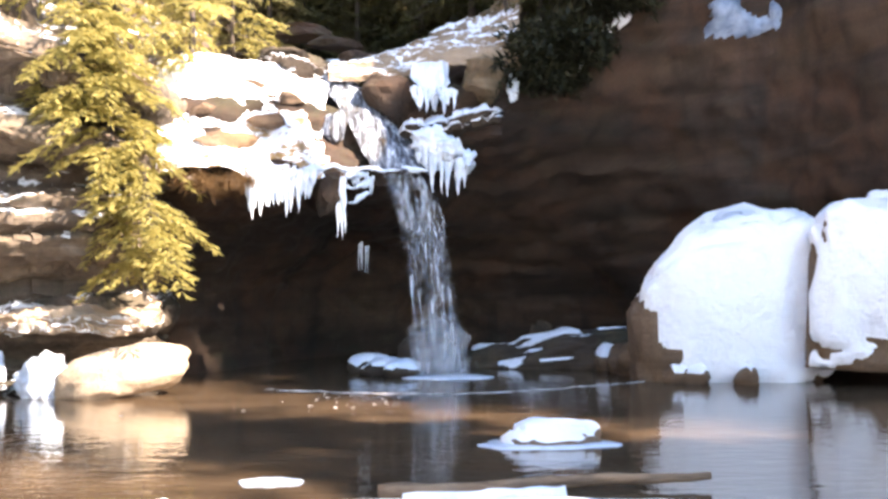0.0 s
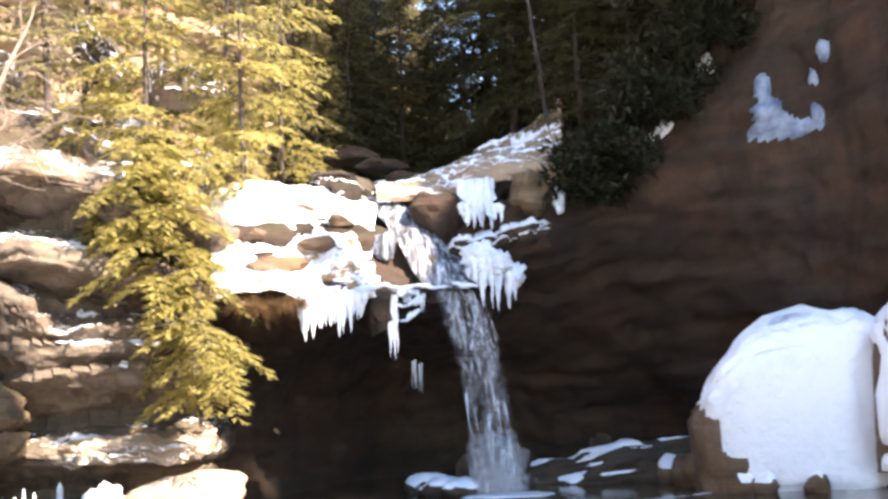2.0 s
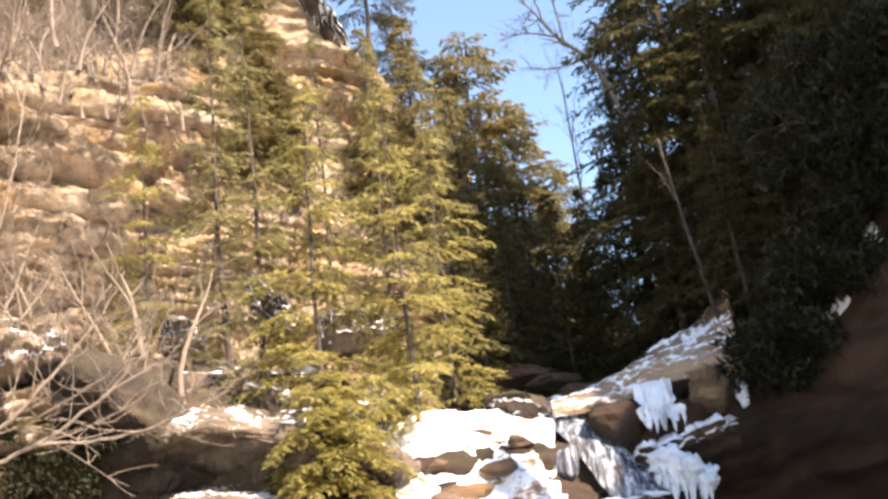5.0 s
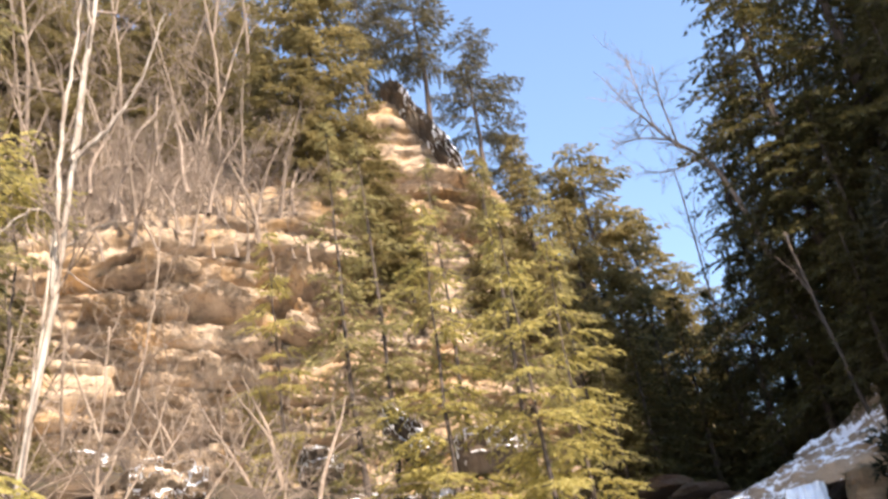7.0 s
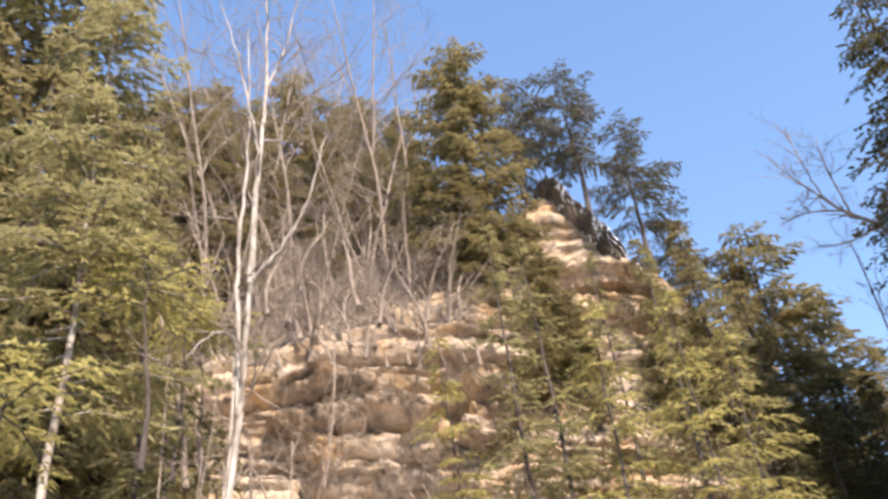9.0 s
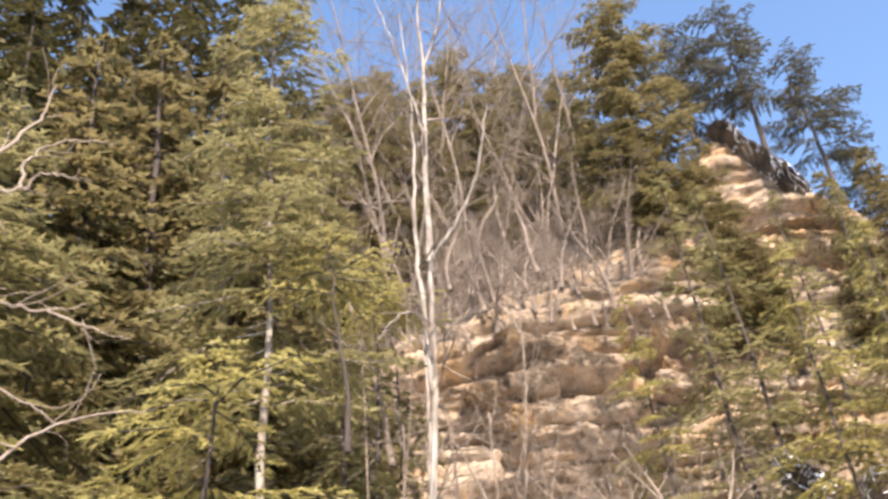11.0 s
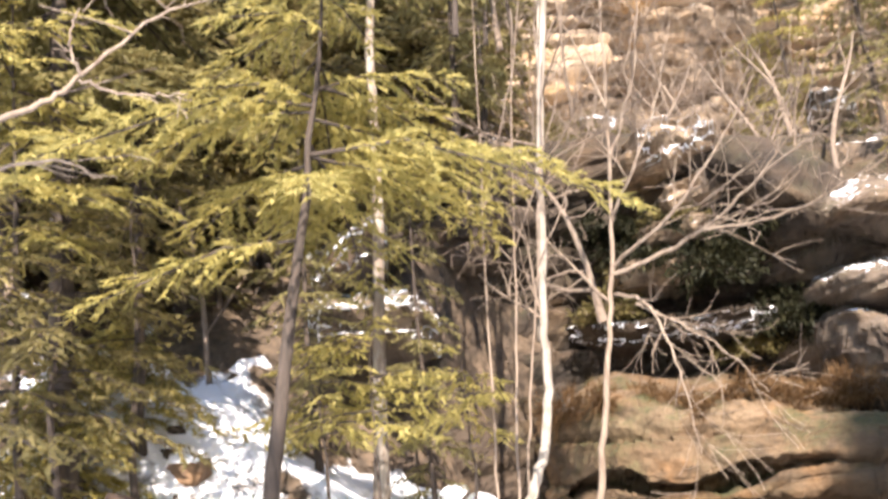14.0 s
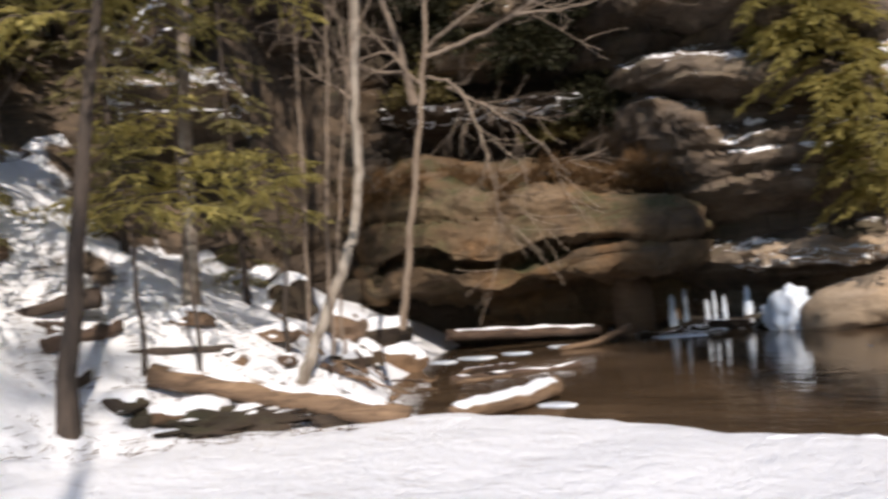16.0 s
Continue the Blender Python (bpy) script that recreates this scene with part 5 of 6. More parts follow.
for q in range(7):
    m_ = blob("spray", (0.62 - 0.06 * q, 0.4 - 0.04 * q, 1.05 - 0.11 * q), M_SPRAY, 7.0 + q, 4, 0.35, 1.6, 0.35)
    m_.location = Vector(foot) + Vector((-0.15 + 0.05 * math.sin(q * 2.1), 0.25, 0.34))
    part_of(m_, fall_root, "faint mist where the water lands")
tagged(fall_root, "narrow waterfall dropping from an icy lip into the pond", "waterfall")
# frozen columns under the ledge
cols = tagged(new("ice_columns"), "upright frozen drip columns on the water's edge", "ice")
cols.location = at(24.5, 21.6, 0.0)
for sd, az, h, r in ((1, 26.7, 0.75, 0.10), (2, 26.0, 0.85, 0.06), (3, 24.9, 0.6, 0.07), (4, 24.5, 0.75, 0.05), (5, 24.0, 0.65, 0.06), (6, 22.8, 0.8, 0.11), (7, 22.2, 0.25, 0.12), (8, 25.4, 0.2, 0.14)):
    u = np.linspace(0, 1, 9)
    p = at(az, 21.4, 0.0) - cols.location
    v, f = tube(np.stack([p.x + 0 * u, p.y + 0 * u, -0.1 + u * (h + 0.1)], 1), r * (1.5 - 1.0 * u ** 0.5 + 0.12 * np.sin(u * 15 + sd)) * np.where(u > 0.95, 0.25, 1), 9)
    part_of(mesh_object("ice_column", v, f, M_ICE), cols)
b = blob("ice_mass", (0.45, 0.36, 0.52), M_ICE, 4.4, 4, 0.35, 2.6, 0.6)
place(tagged(b, "bright white heap of ice at the water's edge", "ice"), at(20.7, 20.2, 0.22))
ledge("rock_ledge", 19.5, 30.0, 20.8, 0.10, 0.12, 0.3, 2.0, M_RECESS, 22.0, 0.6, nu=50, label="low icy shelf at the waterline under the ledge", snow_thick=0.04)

# ---- trees ----
def tree_at(root, az, D, turn=0.0, z=None, scale=1.0):
    p = at(az, D, 0)
    if z is None:
        edge = float(np.interp(az, RIM[:, 0], RIM[:, 1], period=360)) + 0.4
        e = at(az, max(D, edge) if -75 < az < 47 else D, 0)
        z = gz(e.x, e.y)
    p.z = z
    return place(root, p, turn, scale=scale)


HEM = {}
HEM["sun_a"] = hemlock(11, 10.0, 2.8, 0.03, M_LEAF_SUN, 1.1, leaf_size=0.9, gap=0.52, trunk_r=0.08)
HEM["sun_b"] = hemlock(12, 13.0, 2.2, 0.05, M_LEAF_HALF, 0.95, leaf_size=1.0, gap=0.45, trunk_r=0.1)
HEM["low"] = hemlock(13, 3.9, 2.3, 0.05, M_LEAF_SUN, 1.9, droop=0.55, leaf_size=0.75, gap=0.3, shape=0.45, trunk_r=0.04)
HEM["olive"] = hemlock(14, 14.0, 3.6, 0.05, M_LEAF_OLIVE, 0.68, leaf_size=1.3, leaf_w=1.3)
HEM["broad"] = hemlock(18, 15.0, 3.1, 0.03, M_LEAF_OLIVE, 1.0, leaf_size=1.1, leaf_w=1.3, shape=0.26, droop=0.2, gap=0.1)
HEM["dark"] = hemlock(15, 19.0, 5.2, 0.03, M_LEAF_SHADE, 0.52, leaf_size=1.35, leaf_w=1.5)
HEM["shade"] = hemlock(19, 19.0, 5.0, 0.03, M_LEAF_SHADE, 0.78, leaf_size=0.95, leaf_w=1.5, shape=0.65, gap=0.12)
HEM["ridge"] = hemlock(17, 19.0, 5.2, 0.03, M_LEAF_SHADE, 0.36, leaf_size=2.4, leaf_w=1.4)
HEM["pine"] = hemlock(16, 9.5, 3.0, 0.30, M_LEAF_PINE, 1.2, gap=0.5, droop=0.05, shape=0.35, name="pine_tree", leaf_size=0.9)
LABEL = {"sun_a": "sunlit yellow-green hemlock on the rock ledges", "sun_b": "tall sunlit hemlock on the slope below the cliff", "low": "drooping young hemlock hanging over the ledge",
         "olive": "olive-green hemlock on the wooded hillside", "broad": "dense bushy olive-green hemlock standing on the cliff", "dark": "tall dark hemlock in the shade above the alcove", "shade": "tall dark hemlock with soft drooping boughs above the alcove", "ridge": "unseen hemlock added on the ridge to cast shade", "pine": "wind-thinned pine on the cliff top"}
PLANTED = [
    ("sun_a", 13.6, 23.6, 0, 6.3, 0.95), ("low", 15.9, 19.8, 40, 2.15, 0.72), ("low", 17.6, 20.6, 140, 4.2, 0.85), ("low", 19.2, 20.9, 250, 5.2, 0.7), ("sun_a", 18.6, 23.8, 80, 6.9, 0.95), ("sun_b", 23.5, 25.6, 150, None, 0.9), ("sun_a", 11.2, 27.0, 120, 7.0, 0.95),
    ("sun_b", 14.0, 29.5, 200, None, 0.95), ("sun_a", 28.0, 26.8, 10, None, 0.8), ("sun_b", 17.5, 30.4, 250, None, 0.95), ("sun_b", 21.8, 29.6, 300, None, 1.0), ("sun_b", 10.6, 33.0, 30, None, 1.0),
    ("broad", 24.2, 34.2, 0, 22.3, 1.0), ("broad", 21.6, 33.8, 70, 18.0, 0.62), ("broad", 27.2, 35.5, 190, 24.6, 0.5), ("broad", 19.4, 33.8, 130, 16.6, 0.42), ("broad", 25.0, 33.0, 200, 22.0, 0.5), ("pine", 16.6, 38.2, 0, 28.6, 1.0), ("pine", 13.6, 39.2, 90, 25.8, 0.95), ("pine", 20.4, 38.8, 160, 29.6, 1.0),
    ("pine", 12.0, 41.5, 240, 22.8, 0.85), ("broad", 8.2, 42.0, 30, None, 1.16), ("broad", 5.7, 47.0, 110, None, 1.05), ("broad", 3.7, 50.0, 60, None, 0.85),
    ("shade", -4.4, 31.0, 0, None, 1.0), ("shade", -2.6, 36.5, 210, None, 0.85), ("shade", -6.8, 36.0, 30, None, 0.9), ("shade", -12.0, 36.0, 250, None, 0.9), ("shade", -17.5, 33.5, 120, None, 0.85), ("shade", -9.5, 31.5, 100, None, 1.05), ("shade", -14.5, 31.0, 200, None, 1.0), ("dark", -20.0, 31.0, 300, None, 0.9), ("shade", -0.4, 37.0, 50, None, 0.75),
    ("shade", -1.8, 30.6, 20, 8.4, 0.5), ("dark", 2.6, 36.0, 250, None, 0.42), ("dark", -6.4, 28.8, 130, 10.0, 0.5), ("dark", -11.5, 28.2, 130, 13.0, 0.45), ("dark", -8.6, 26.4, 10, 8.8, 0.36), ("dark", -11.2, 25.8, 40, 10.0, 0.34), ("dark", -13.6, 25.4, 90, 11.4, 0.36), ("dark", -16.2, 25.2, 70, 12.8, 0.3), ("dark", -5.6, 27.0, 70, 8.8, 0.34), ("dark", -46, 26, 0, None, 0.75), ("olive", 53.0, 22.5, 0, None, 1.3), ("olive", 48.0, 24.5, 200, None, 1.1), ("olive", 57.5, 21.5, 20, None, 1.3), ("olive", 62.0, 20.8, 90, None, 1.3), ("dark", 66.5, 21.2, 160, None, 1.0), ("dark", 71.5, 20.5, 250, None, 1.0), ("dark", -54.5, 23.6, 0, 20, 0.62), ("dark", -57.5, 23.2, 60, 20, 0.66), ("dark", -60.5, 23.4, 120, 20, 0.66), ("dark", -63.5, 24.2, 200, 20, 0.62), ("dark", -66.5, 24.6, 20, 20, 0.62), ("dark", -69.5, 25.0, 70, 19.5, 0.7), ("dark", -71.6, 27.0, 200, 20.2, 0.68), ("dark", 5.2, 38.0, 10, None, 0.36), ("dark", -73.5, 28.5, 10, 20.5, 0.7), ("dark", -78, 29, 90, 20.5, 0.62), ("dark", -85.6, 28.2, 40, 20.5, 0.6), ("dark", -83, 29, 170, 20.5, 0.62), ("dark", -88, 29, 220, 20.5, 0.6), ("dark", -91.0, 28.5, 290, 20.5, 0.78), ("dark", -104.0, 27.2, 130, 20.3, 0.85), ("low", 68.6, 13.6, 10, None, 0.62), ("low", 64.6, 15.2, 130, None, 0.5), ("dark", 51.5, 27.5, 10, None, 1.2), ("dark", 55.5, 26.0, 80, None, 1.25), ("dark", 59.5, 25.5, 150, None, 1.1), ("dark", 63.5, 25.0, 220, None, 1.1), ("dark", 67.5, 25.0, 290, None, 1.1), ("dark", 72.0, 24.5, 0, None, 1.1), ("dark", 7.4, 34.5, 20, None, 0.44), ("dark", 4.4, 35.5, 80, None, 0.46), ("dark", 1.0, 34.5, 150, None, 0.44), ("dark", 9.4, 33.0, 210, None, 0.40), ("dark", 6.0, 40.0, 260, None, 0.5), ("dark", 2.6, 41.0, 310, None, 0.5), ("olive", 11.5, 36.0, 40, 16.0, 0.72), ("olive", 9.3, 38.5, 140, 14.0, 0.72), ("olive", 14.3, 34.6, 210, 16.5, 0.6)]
used = set()
for kind, az, D, turn, z, sc in PLANTED:
    # Beyond -45 the hemlocks are out of view, placed to block the sun
    kind = "ridge" if az < -45 and kind == "dark" else kind
    t = HEM[kind] if kind not in used else copy_thing(HEM[kind], Matrix.Identity(4))
    used.add(kind)
    tree_at(tagged(t, LABEL[kind], "tree", "hemlocks of the gorge" if kind != "pine" else "pines on the ridge"), az, D, turn, z, sc)
# hillside behind the bank
rng = np.random.default_rng(21)
for q in range(9):
    az, D = 43 + 40 * (q + rng.random()) / 9, rng.uniform(22, 36)
    tree_at(tagged(copy_thing(HEM["olive"], Matrix.Identity(4)), LABEL["olive"], "tree", "hemlocks of the gorge"), az, D, rng.uniform(0, 360), None, rng.uniform(0.65, 0.95))
t = hemlock(31, 8.0, 4.1, 0.54, M_LEAF_SUN, 1.6, trunk_r=0.115, lean=(0.09, 0.142), leaf_size=0.62, droop=0.34, gap=0.32, shape=0.5)
tree_at(tagged(t, "leaning hemlock with dark trunk on the snowy bank", "tree"), 59.3, 11.6)
t = hemlock(32, 18.5, 3.0, 0.42, M_LEAF_HALF, 1.3, trunk_r=0.105, bark=M_BARK_PALE, lean=(0.037, 0.047), leaf_size=0.8, gap=0.3, shape=0.6)
tree_at(tagged(t, "tall hemlock with pale lichen-covered trunk", "tree"), 52.6, 14.8)
# Two unseen hemlocks behind the viewpoint, placed to dapple the bank with shade
t = hemlock(35, 21.6, 3.3, 0.87, M_LEAF_SHADE, 1.0, leaf_size=0.9, gap=0.5, shape=0.25)
tree_at(tagged(t, "out-of-view bare-trunked hemlock casting dappled shade on the bank", "tree", "hemlocks behind the beach"), -133.0, 12.6)
t = hemlock(37, 16.2, 2.7, 0.88, M_LEAF_SHADE, 0.55, leaf_size=0.9, gap=0.72, shape=0.25)
tree_at(tagged(t, "out-of-view thin-crowned hemlock casting dappled shade on the bank", "tree", "hemlocks behind the beach"), -129.5, 7.74)
t = hemlock(36, 7.4, 2.7, 0.48, M_LEAF_SUN, 1.2, trunk_r=0.06, leaf_size=0.75, gap=0.3, shape=0.5)
tree_at(tagged(t, "grey-green hemlock at the foot of the slope", "tree"), 70.5, 12.6)
t = hemlock(33, 13.0, 3.4, 0.40, M_LEAF_HALF, 1.2, leaf_size=0.95)
tree_at(tagged(t, "grey-green hemlock at the foot of the slope", "tree"), 68.5, 13.6)
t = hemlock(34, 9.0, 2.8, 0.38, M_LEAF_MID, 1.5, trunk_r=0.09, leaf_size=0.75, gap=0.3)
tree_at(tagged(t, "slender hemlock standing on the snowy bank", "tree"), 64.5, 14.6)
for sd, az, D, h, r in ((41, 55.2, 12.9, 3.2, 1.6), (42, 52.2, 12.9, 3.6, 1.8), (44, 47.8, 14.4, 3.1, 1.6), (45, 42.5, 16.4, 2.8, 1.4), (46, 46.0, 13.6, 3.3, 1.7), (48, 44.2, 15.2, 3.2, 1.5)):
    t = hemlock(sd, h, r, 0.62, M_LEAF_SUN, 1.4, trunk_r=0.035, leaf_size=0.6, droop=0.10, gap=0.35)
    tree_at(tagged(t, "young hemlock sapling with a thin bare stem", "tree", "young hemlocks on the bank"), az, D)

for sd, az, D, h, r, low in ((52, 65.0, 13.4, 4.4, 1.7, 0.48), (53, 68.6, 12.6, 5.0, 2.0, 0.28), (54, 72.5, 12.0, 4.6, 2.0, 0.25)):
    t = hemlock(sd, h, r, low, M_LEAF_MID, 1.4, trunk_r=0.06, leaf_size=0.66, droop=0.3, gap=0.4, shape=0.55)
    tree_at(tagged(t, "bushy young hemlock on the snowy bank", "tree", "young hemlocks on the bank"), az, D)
for az, D, sc, tn in ((46.5, 18.0, 0.62, 0), (49.5, 17.5, 0.55, 120), (55.5, 17.0, 0.6, 220), (44.8, 20.0, 0.6, 300), (60.5, 20.5, 0.75, 40)):
    tree_at(tagged(copy_thing(HEM["sun_b"], Matrix.Identity(4)), "small hemlock on the wooded bank", "tree", "hemlocks of the gorge"), az, D, tn, None, sc)

# pale leaning tree at the water's edge
def run(*rows):
    return [sight(*r) for r in rows]


t = limb_tree("birch_tree", [
    (run((47.2, -6.2, 13.6), (46.0, -3.5, 13.7), (44.8, -1.1, 13.8), (43.7, 1.5, 13.9), (42.9, 5.0, 14.1), (42.7, 9.2, 14.2), (41.9, 18.0, 14.5), (40.4, 28, 14.7), (39.5, 35, 14.9)), 0.082, 0.046),
    (run((43.0, 8, 14.3), (42.0, 17, 14.5), (41.1, 25, 14.7), (40.6, 31, 14.9)), 0.045, 0.018),
    (run((39.6, 34.5, 14.9), (38.9, 40, 15), (38.0, 45, 15), (37.6, 50, 15)), 0.07, 0.012), (run((39.6, 34.5, 14.9), (37.4, 36.5, 14.6), (35.4, 39, 14.4), (33.6, 43, 14.2)), 0.045, 0.008),
    (run((40.5, 27.5, 14.7), (40.3, 36, 15), (39.4, 42, 15.2), (39.2, 48, 15.3)), 0.05, 0.01), (run((39.9, 31, 14.8), (41.6, 32, 14.5), (43.8, 30.5, 14.2)), 0.03, 0.006),
    (run((40.0, 30, 14.8), (38.6, 31, 14.6), (37.0, 31.5, 14.5)), 0.025, 0.006), (run((38.6, 41, 15), (39.8, 46, 15), (41.5, 50, 15)), 0.03, 0.006), (run((38.0, 45, 15), (36.4, 47, 15), (35, 50, 15)), 0.03, 0.006)],
    M_BIRCH, 5, 12, 0.55, 2, twig_bark=M_TWIG)
tagged(t, "tall white-barked leafless tree leaning over the water's edge", "tree")
t = limb_tree("bare_tree", [
    (run((41.4, -3.5, 15.0), (40.6, 0.5, 15.0), (39.6, 6, 15.0), (38.6, 11.9, 15.0), (38.0, 18, 15.2), (37.4, 26, 15.4)), 0.06, 0.018),
    (run((38.8, 11, 15.0), (34, 12.6, 14.4), (29.5, 15.5, 13.8), (26.3, 17, 13.4)), 0.04, 0.008), (run((38.7, 11.5, 15.0), (35, 14, 14.2), (31.5, 17.8, 13.8), (29.5, 20.5, 13.6)), 0.035, 0.007),
    (run((33.5, 12.8, 14.3), (29, 13, 13.8), (25, 14.5, 13.4)), 0.025, 0.006), (run((38.7, 10, 15.0), (37.0, 9.2, 14.5), (35.8, 5.5, 14.2), (35.3, 1.2, 14.0)), 0.028, 0.006),
    (run((37.6, 9.4, 14.6), (34, 7, 14.2), (31.5, 4, 14)), 0.022, 0.006), (run((38.4, 14, 15.1), (35.5, 19, 14.6), (33.6, 24, 14.4)), 0.03, 0.006),
    (run((38.9, 9.5, 15.0), (42, 13.5, 14.8), (43.5, 18, 14.7)), 0.025, 0.006), (run((37.8, 20, 15.2), (40, 26, 15.2), (40.8, 31, 15.2)), 0.022, 0.006),
    (run((38.1, 17, 15.2), (36.0, 22, 15), (34.8, 28, 15), (34.2, 33, 15)), 0.026, 0.006)],
    M_PALE_TWIG, 6, 9, 0.55, 2, 0.3)
tagged(t, "leafless tree with a fan of arching pale limbs", "tree")
t = limb_tree("bare_tree", [
    (run((80, -6, 9.0), (79, 8, 9.0), (77.5, 20, 9.0), (76.5, 30, 9.1), (76, 38, 9.2)), 0.08, 0.035),
    (run((77.5, 18, 9.0), (69.9, 21.6, 9.0), (67.4, 23.3, 9.0), (62.7, 26.7, 9.2), (57.6, 27.6, 9.3)), 0.034, 0.006), (run((67.4, 23.3, 9.0), (68.1, 25.0, 8.9), (67.5, 26.7, 8.8)), 0.018, 0.006),
    (run((67.6, 23.1, 9.0), (64.6, 22.4, 8.9), (61.7, 22.5, 8.8)), 0.016, 0.006), (run((78, 16, 9.0), (69.7, 18.9, 8.7), (66.4, 18.1, 8.6)), 0.022, 0.006),
    (run((77, 25, 9.0), (70.6, 28.7, 8.8), (67.9, 28.5, 8.7), (64.9, 28.1, 8.7), (62.6, 26.9, 8.8)), 0.024, 0.006),
    (run((76.5, 30, 9.0), (70.9, 32.1, 9.0), (67.3, 32.7, 9.0), (63.9, 32.5, 9.1), (61.5, 33.0, 9.2)), 0.026, 0.006), (run((63.9, 32.5, 9.1), (61.5, 31.9, 9.0), (59.2, 31.2, 9.0)), 0.014, 0.005),
    (run((76.3, 34, 9.1), (71.1, 34.0, 8.8), (68.2, 33.0, 8.7)), 0.020, 0.006), (run((67.2, 32.6, 9.0), (67.0, 30.5, 8.9), (66.6, 28.8, 8.9)), 0.010, 0.005),
    (run((76, 37, 9.2), (71.5, 37.5, 9.0), (68.3, 38.1, 9.0), (65.7, 38.6, 9.0)), 0.036, 0.014), (run((68.2, 38.2, 9.0), (67.7, 40.1, 9.0), (65.5, 42.2, 9.1), (64.7, 44.0, 9.2)), 0.030, 0.008),
    (run((66.1, 38.6, 9.0), (66.0, 39.8, 9.0), (64.8, 40.8, 9.0), (62.8, 41.4, 9.0), (60.5, 41.4, 9.1)), 0.020, 0.006), (run((65.7, 38.6, 9.0), (64.8, 39.5, 8.9), (62.6, 39.3, 8.8)), 0.015, 0.005)],
    M_PALE_TWIG, 7, 4, 0.35, 1)
tagged(t, "leafless tree reaching pale limbs over the bank", "tree")
for sd, a0, a1, D, top in ((81, 45.2, 42.6, 13.6, 26), (82, 44.6, 40.9, 14.0, 24), (83, 46.4, 44.6, 13.8, 30)):
    t = limb_tree("sapling", [(run((a0, -4.5, D), (a0 - 0.3, 2, D), ((a0 + a1) / 2, top * 0.5, D + 0.2), (a1, top, D + 0.3)), 0.024, 0.008), (run(((a0 + a1) / 2, top * 0.5, D + 0.2), (a1 - 2.0, top * 0.8, D), (a1 - 3.0, top, D)), 0.010, 0.005)], M_TWIG, sd, 5, 0.3, 1)
    tagged(t, "thin leafless sapling stem beside the white-barked tree", "tree", "thin saplings at the shore")
BARE = [bare_tree(61, 9.0, 0.06, M_TWIG, (0.05, 0.0), 0.15, 0.6, 3, 10), bare_tree(62, 4.2, 0.075, M_TWIG, (0.25, 0.1), 0.04, 0.95, 3, 6, wander=0.2, twig_len=0.55), bare_tree(63, 13.0, 0.085, M_TWIG, (0.0, 0.04), 0.3, 0.5, 3, 9)]
SPOTS = [(0, 43.5, 16.5), (1, 39.5, 17.5), (1, 33.5, 25), (1, 40, 25.2), (0, 42, 25), (1, 28, 25.5), (1, 46, 22.6),
         (2, 41, 35), (2, 44.5, 33), (2, 47.5, 30), (2, 50, 34), (2, 53, 33), (2, 37, 37), (2, 33, 38), (2, 29, 40), (2, 39.5, 40), (0, 35, 35.5), (0, 32, 37.5), (0, 30, 38.5), (0, 38, 35.5), (0, 41, 38), (0, 36, 39), (0, 33.5, 41),
         (2, 62, 24), (2, 67, 22), (2, 71, 20), (2, 58, 27), (0, 61, 18.5), (0, 69, 17.5), (2, 3.0, 41), (2, -1.2, 40), (1, 29.2, 22.2), (1, 26.2, 23.0), (0, 46, 36), (0, 49, 37), (0, 43, 41), (2, 29.5, 56), (2, 32.5, 56), (2, 35.5, 55), (2, 27, 56)]
rng = np.random.default_rng(31)
seen_kind = set()
for k, az, D in SPOTS:
    t = BARE[k] if k not in seen_kind else copy_thing(BARE[k], Matrix.Identity(4))
    seen_kind.add(k)
    tree_at(tagged(t, "grey leafless tree with fine twigs", "tree", "leafless trees"), az, D, rng.uniform(0, 360), 6.7 + 0.55 * (D - 20.8) if az < 42 and D < 24.4 and k == 1 else None, rng.uniform(0.8, 1.15))

rng = np.random.default_rng(91)
for q in range(30):
    az, D = rng.uniform(25.5, 47), 0
    D = float(np.interp(az, RIM2[:, 0], RIM2[:, 1])) + 0.4 + (rng.uniform(0, 12) if q % 2 else rng.uniform(0, 1.5))
    t = copy_thing(BARE[q % 3], Matrix.Identity(4))
    tree_at(tagged(t, "grey leafless tree with fine twigs", "tree", "leafless trees"), az, D, rng.uniform(0, 360), None, rng.uniform(0.7, 1.0))
for az, D, sc in ((30.6, 38, 1.2), (32.2, 40, 1.25), (35.8, 39, 1.3), (38.6, 38, 1.25), (40.2, 37, 1.3), (42.6, 36, 1.3), (45.4, 35, 1.25), (47.6, 34, 1.3), (49.5, 32, 1.35)):
    tree_at(tagged(copy_thing(BARE[2], Matrix.Identity(4)), "pale leafless tree standing on the skyline", "tree", "leafless trees"), az, D, az * 31, None, sc)
for az, D, sc in ((28.5, 42, 0.62), (31, 44, 0.66), (45, 40, 0.9), (48, 38, 1.0), (36.3, 43, 0.78), (41.5, 43, 0.74), (30.2, 39, 0.5), (33.2, 41, 0.68), (38.8, 40, 0.72), (43.2, 38.5, 0.82), (34.6, 38.5, 0.62), (40.4, 37, 0.62), (46.5, 36, 0.8)):
    tree_at(tagged(copy_thing(HEM["broad"], Matrix.Identity(4)), LABEL["olive"], "tree", "hemlocks of the gorge"), az, D, az * 40, None, sc)

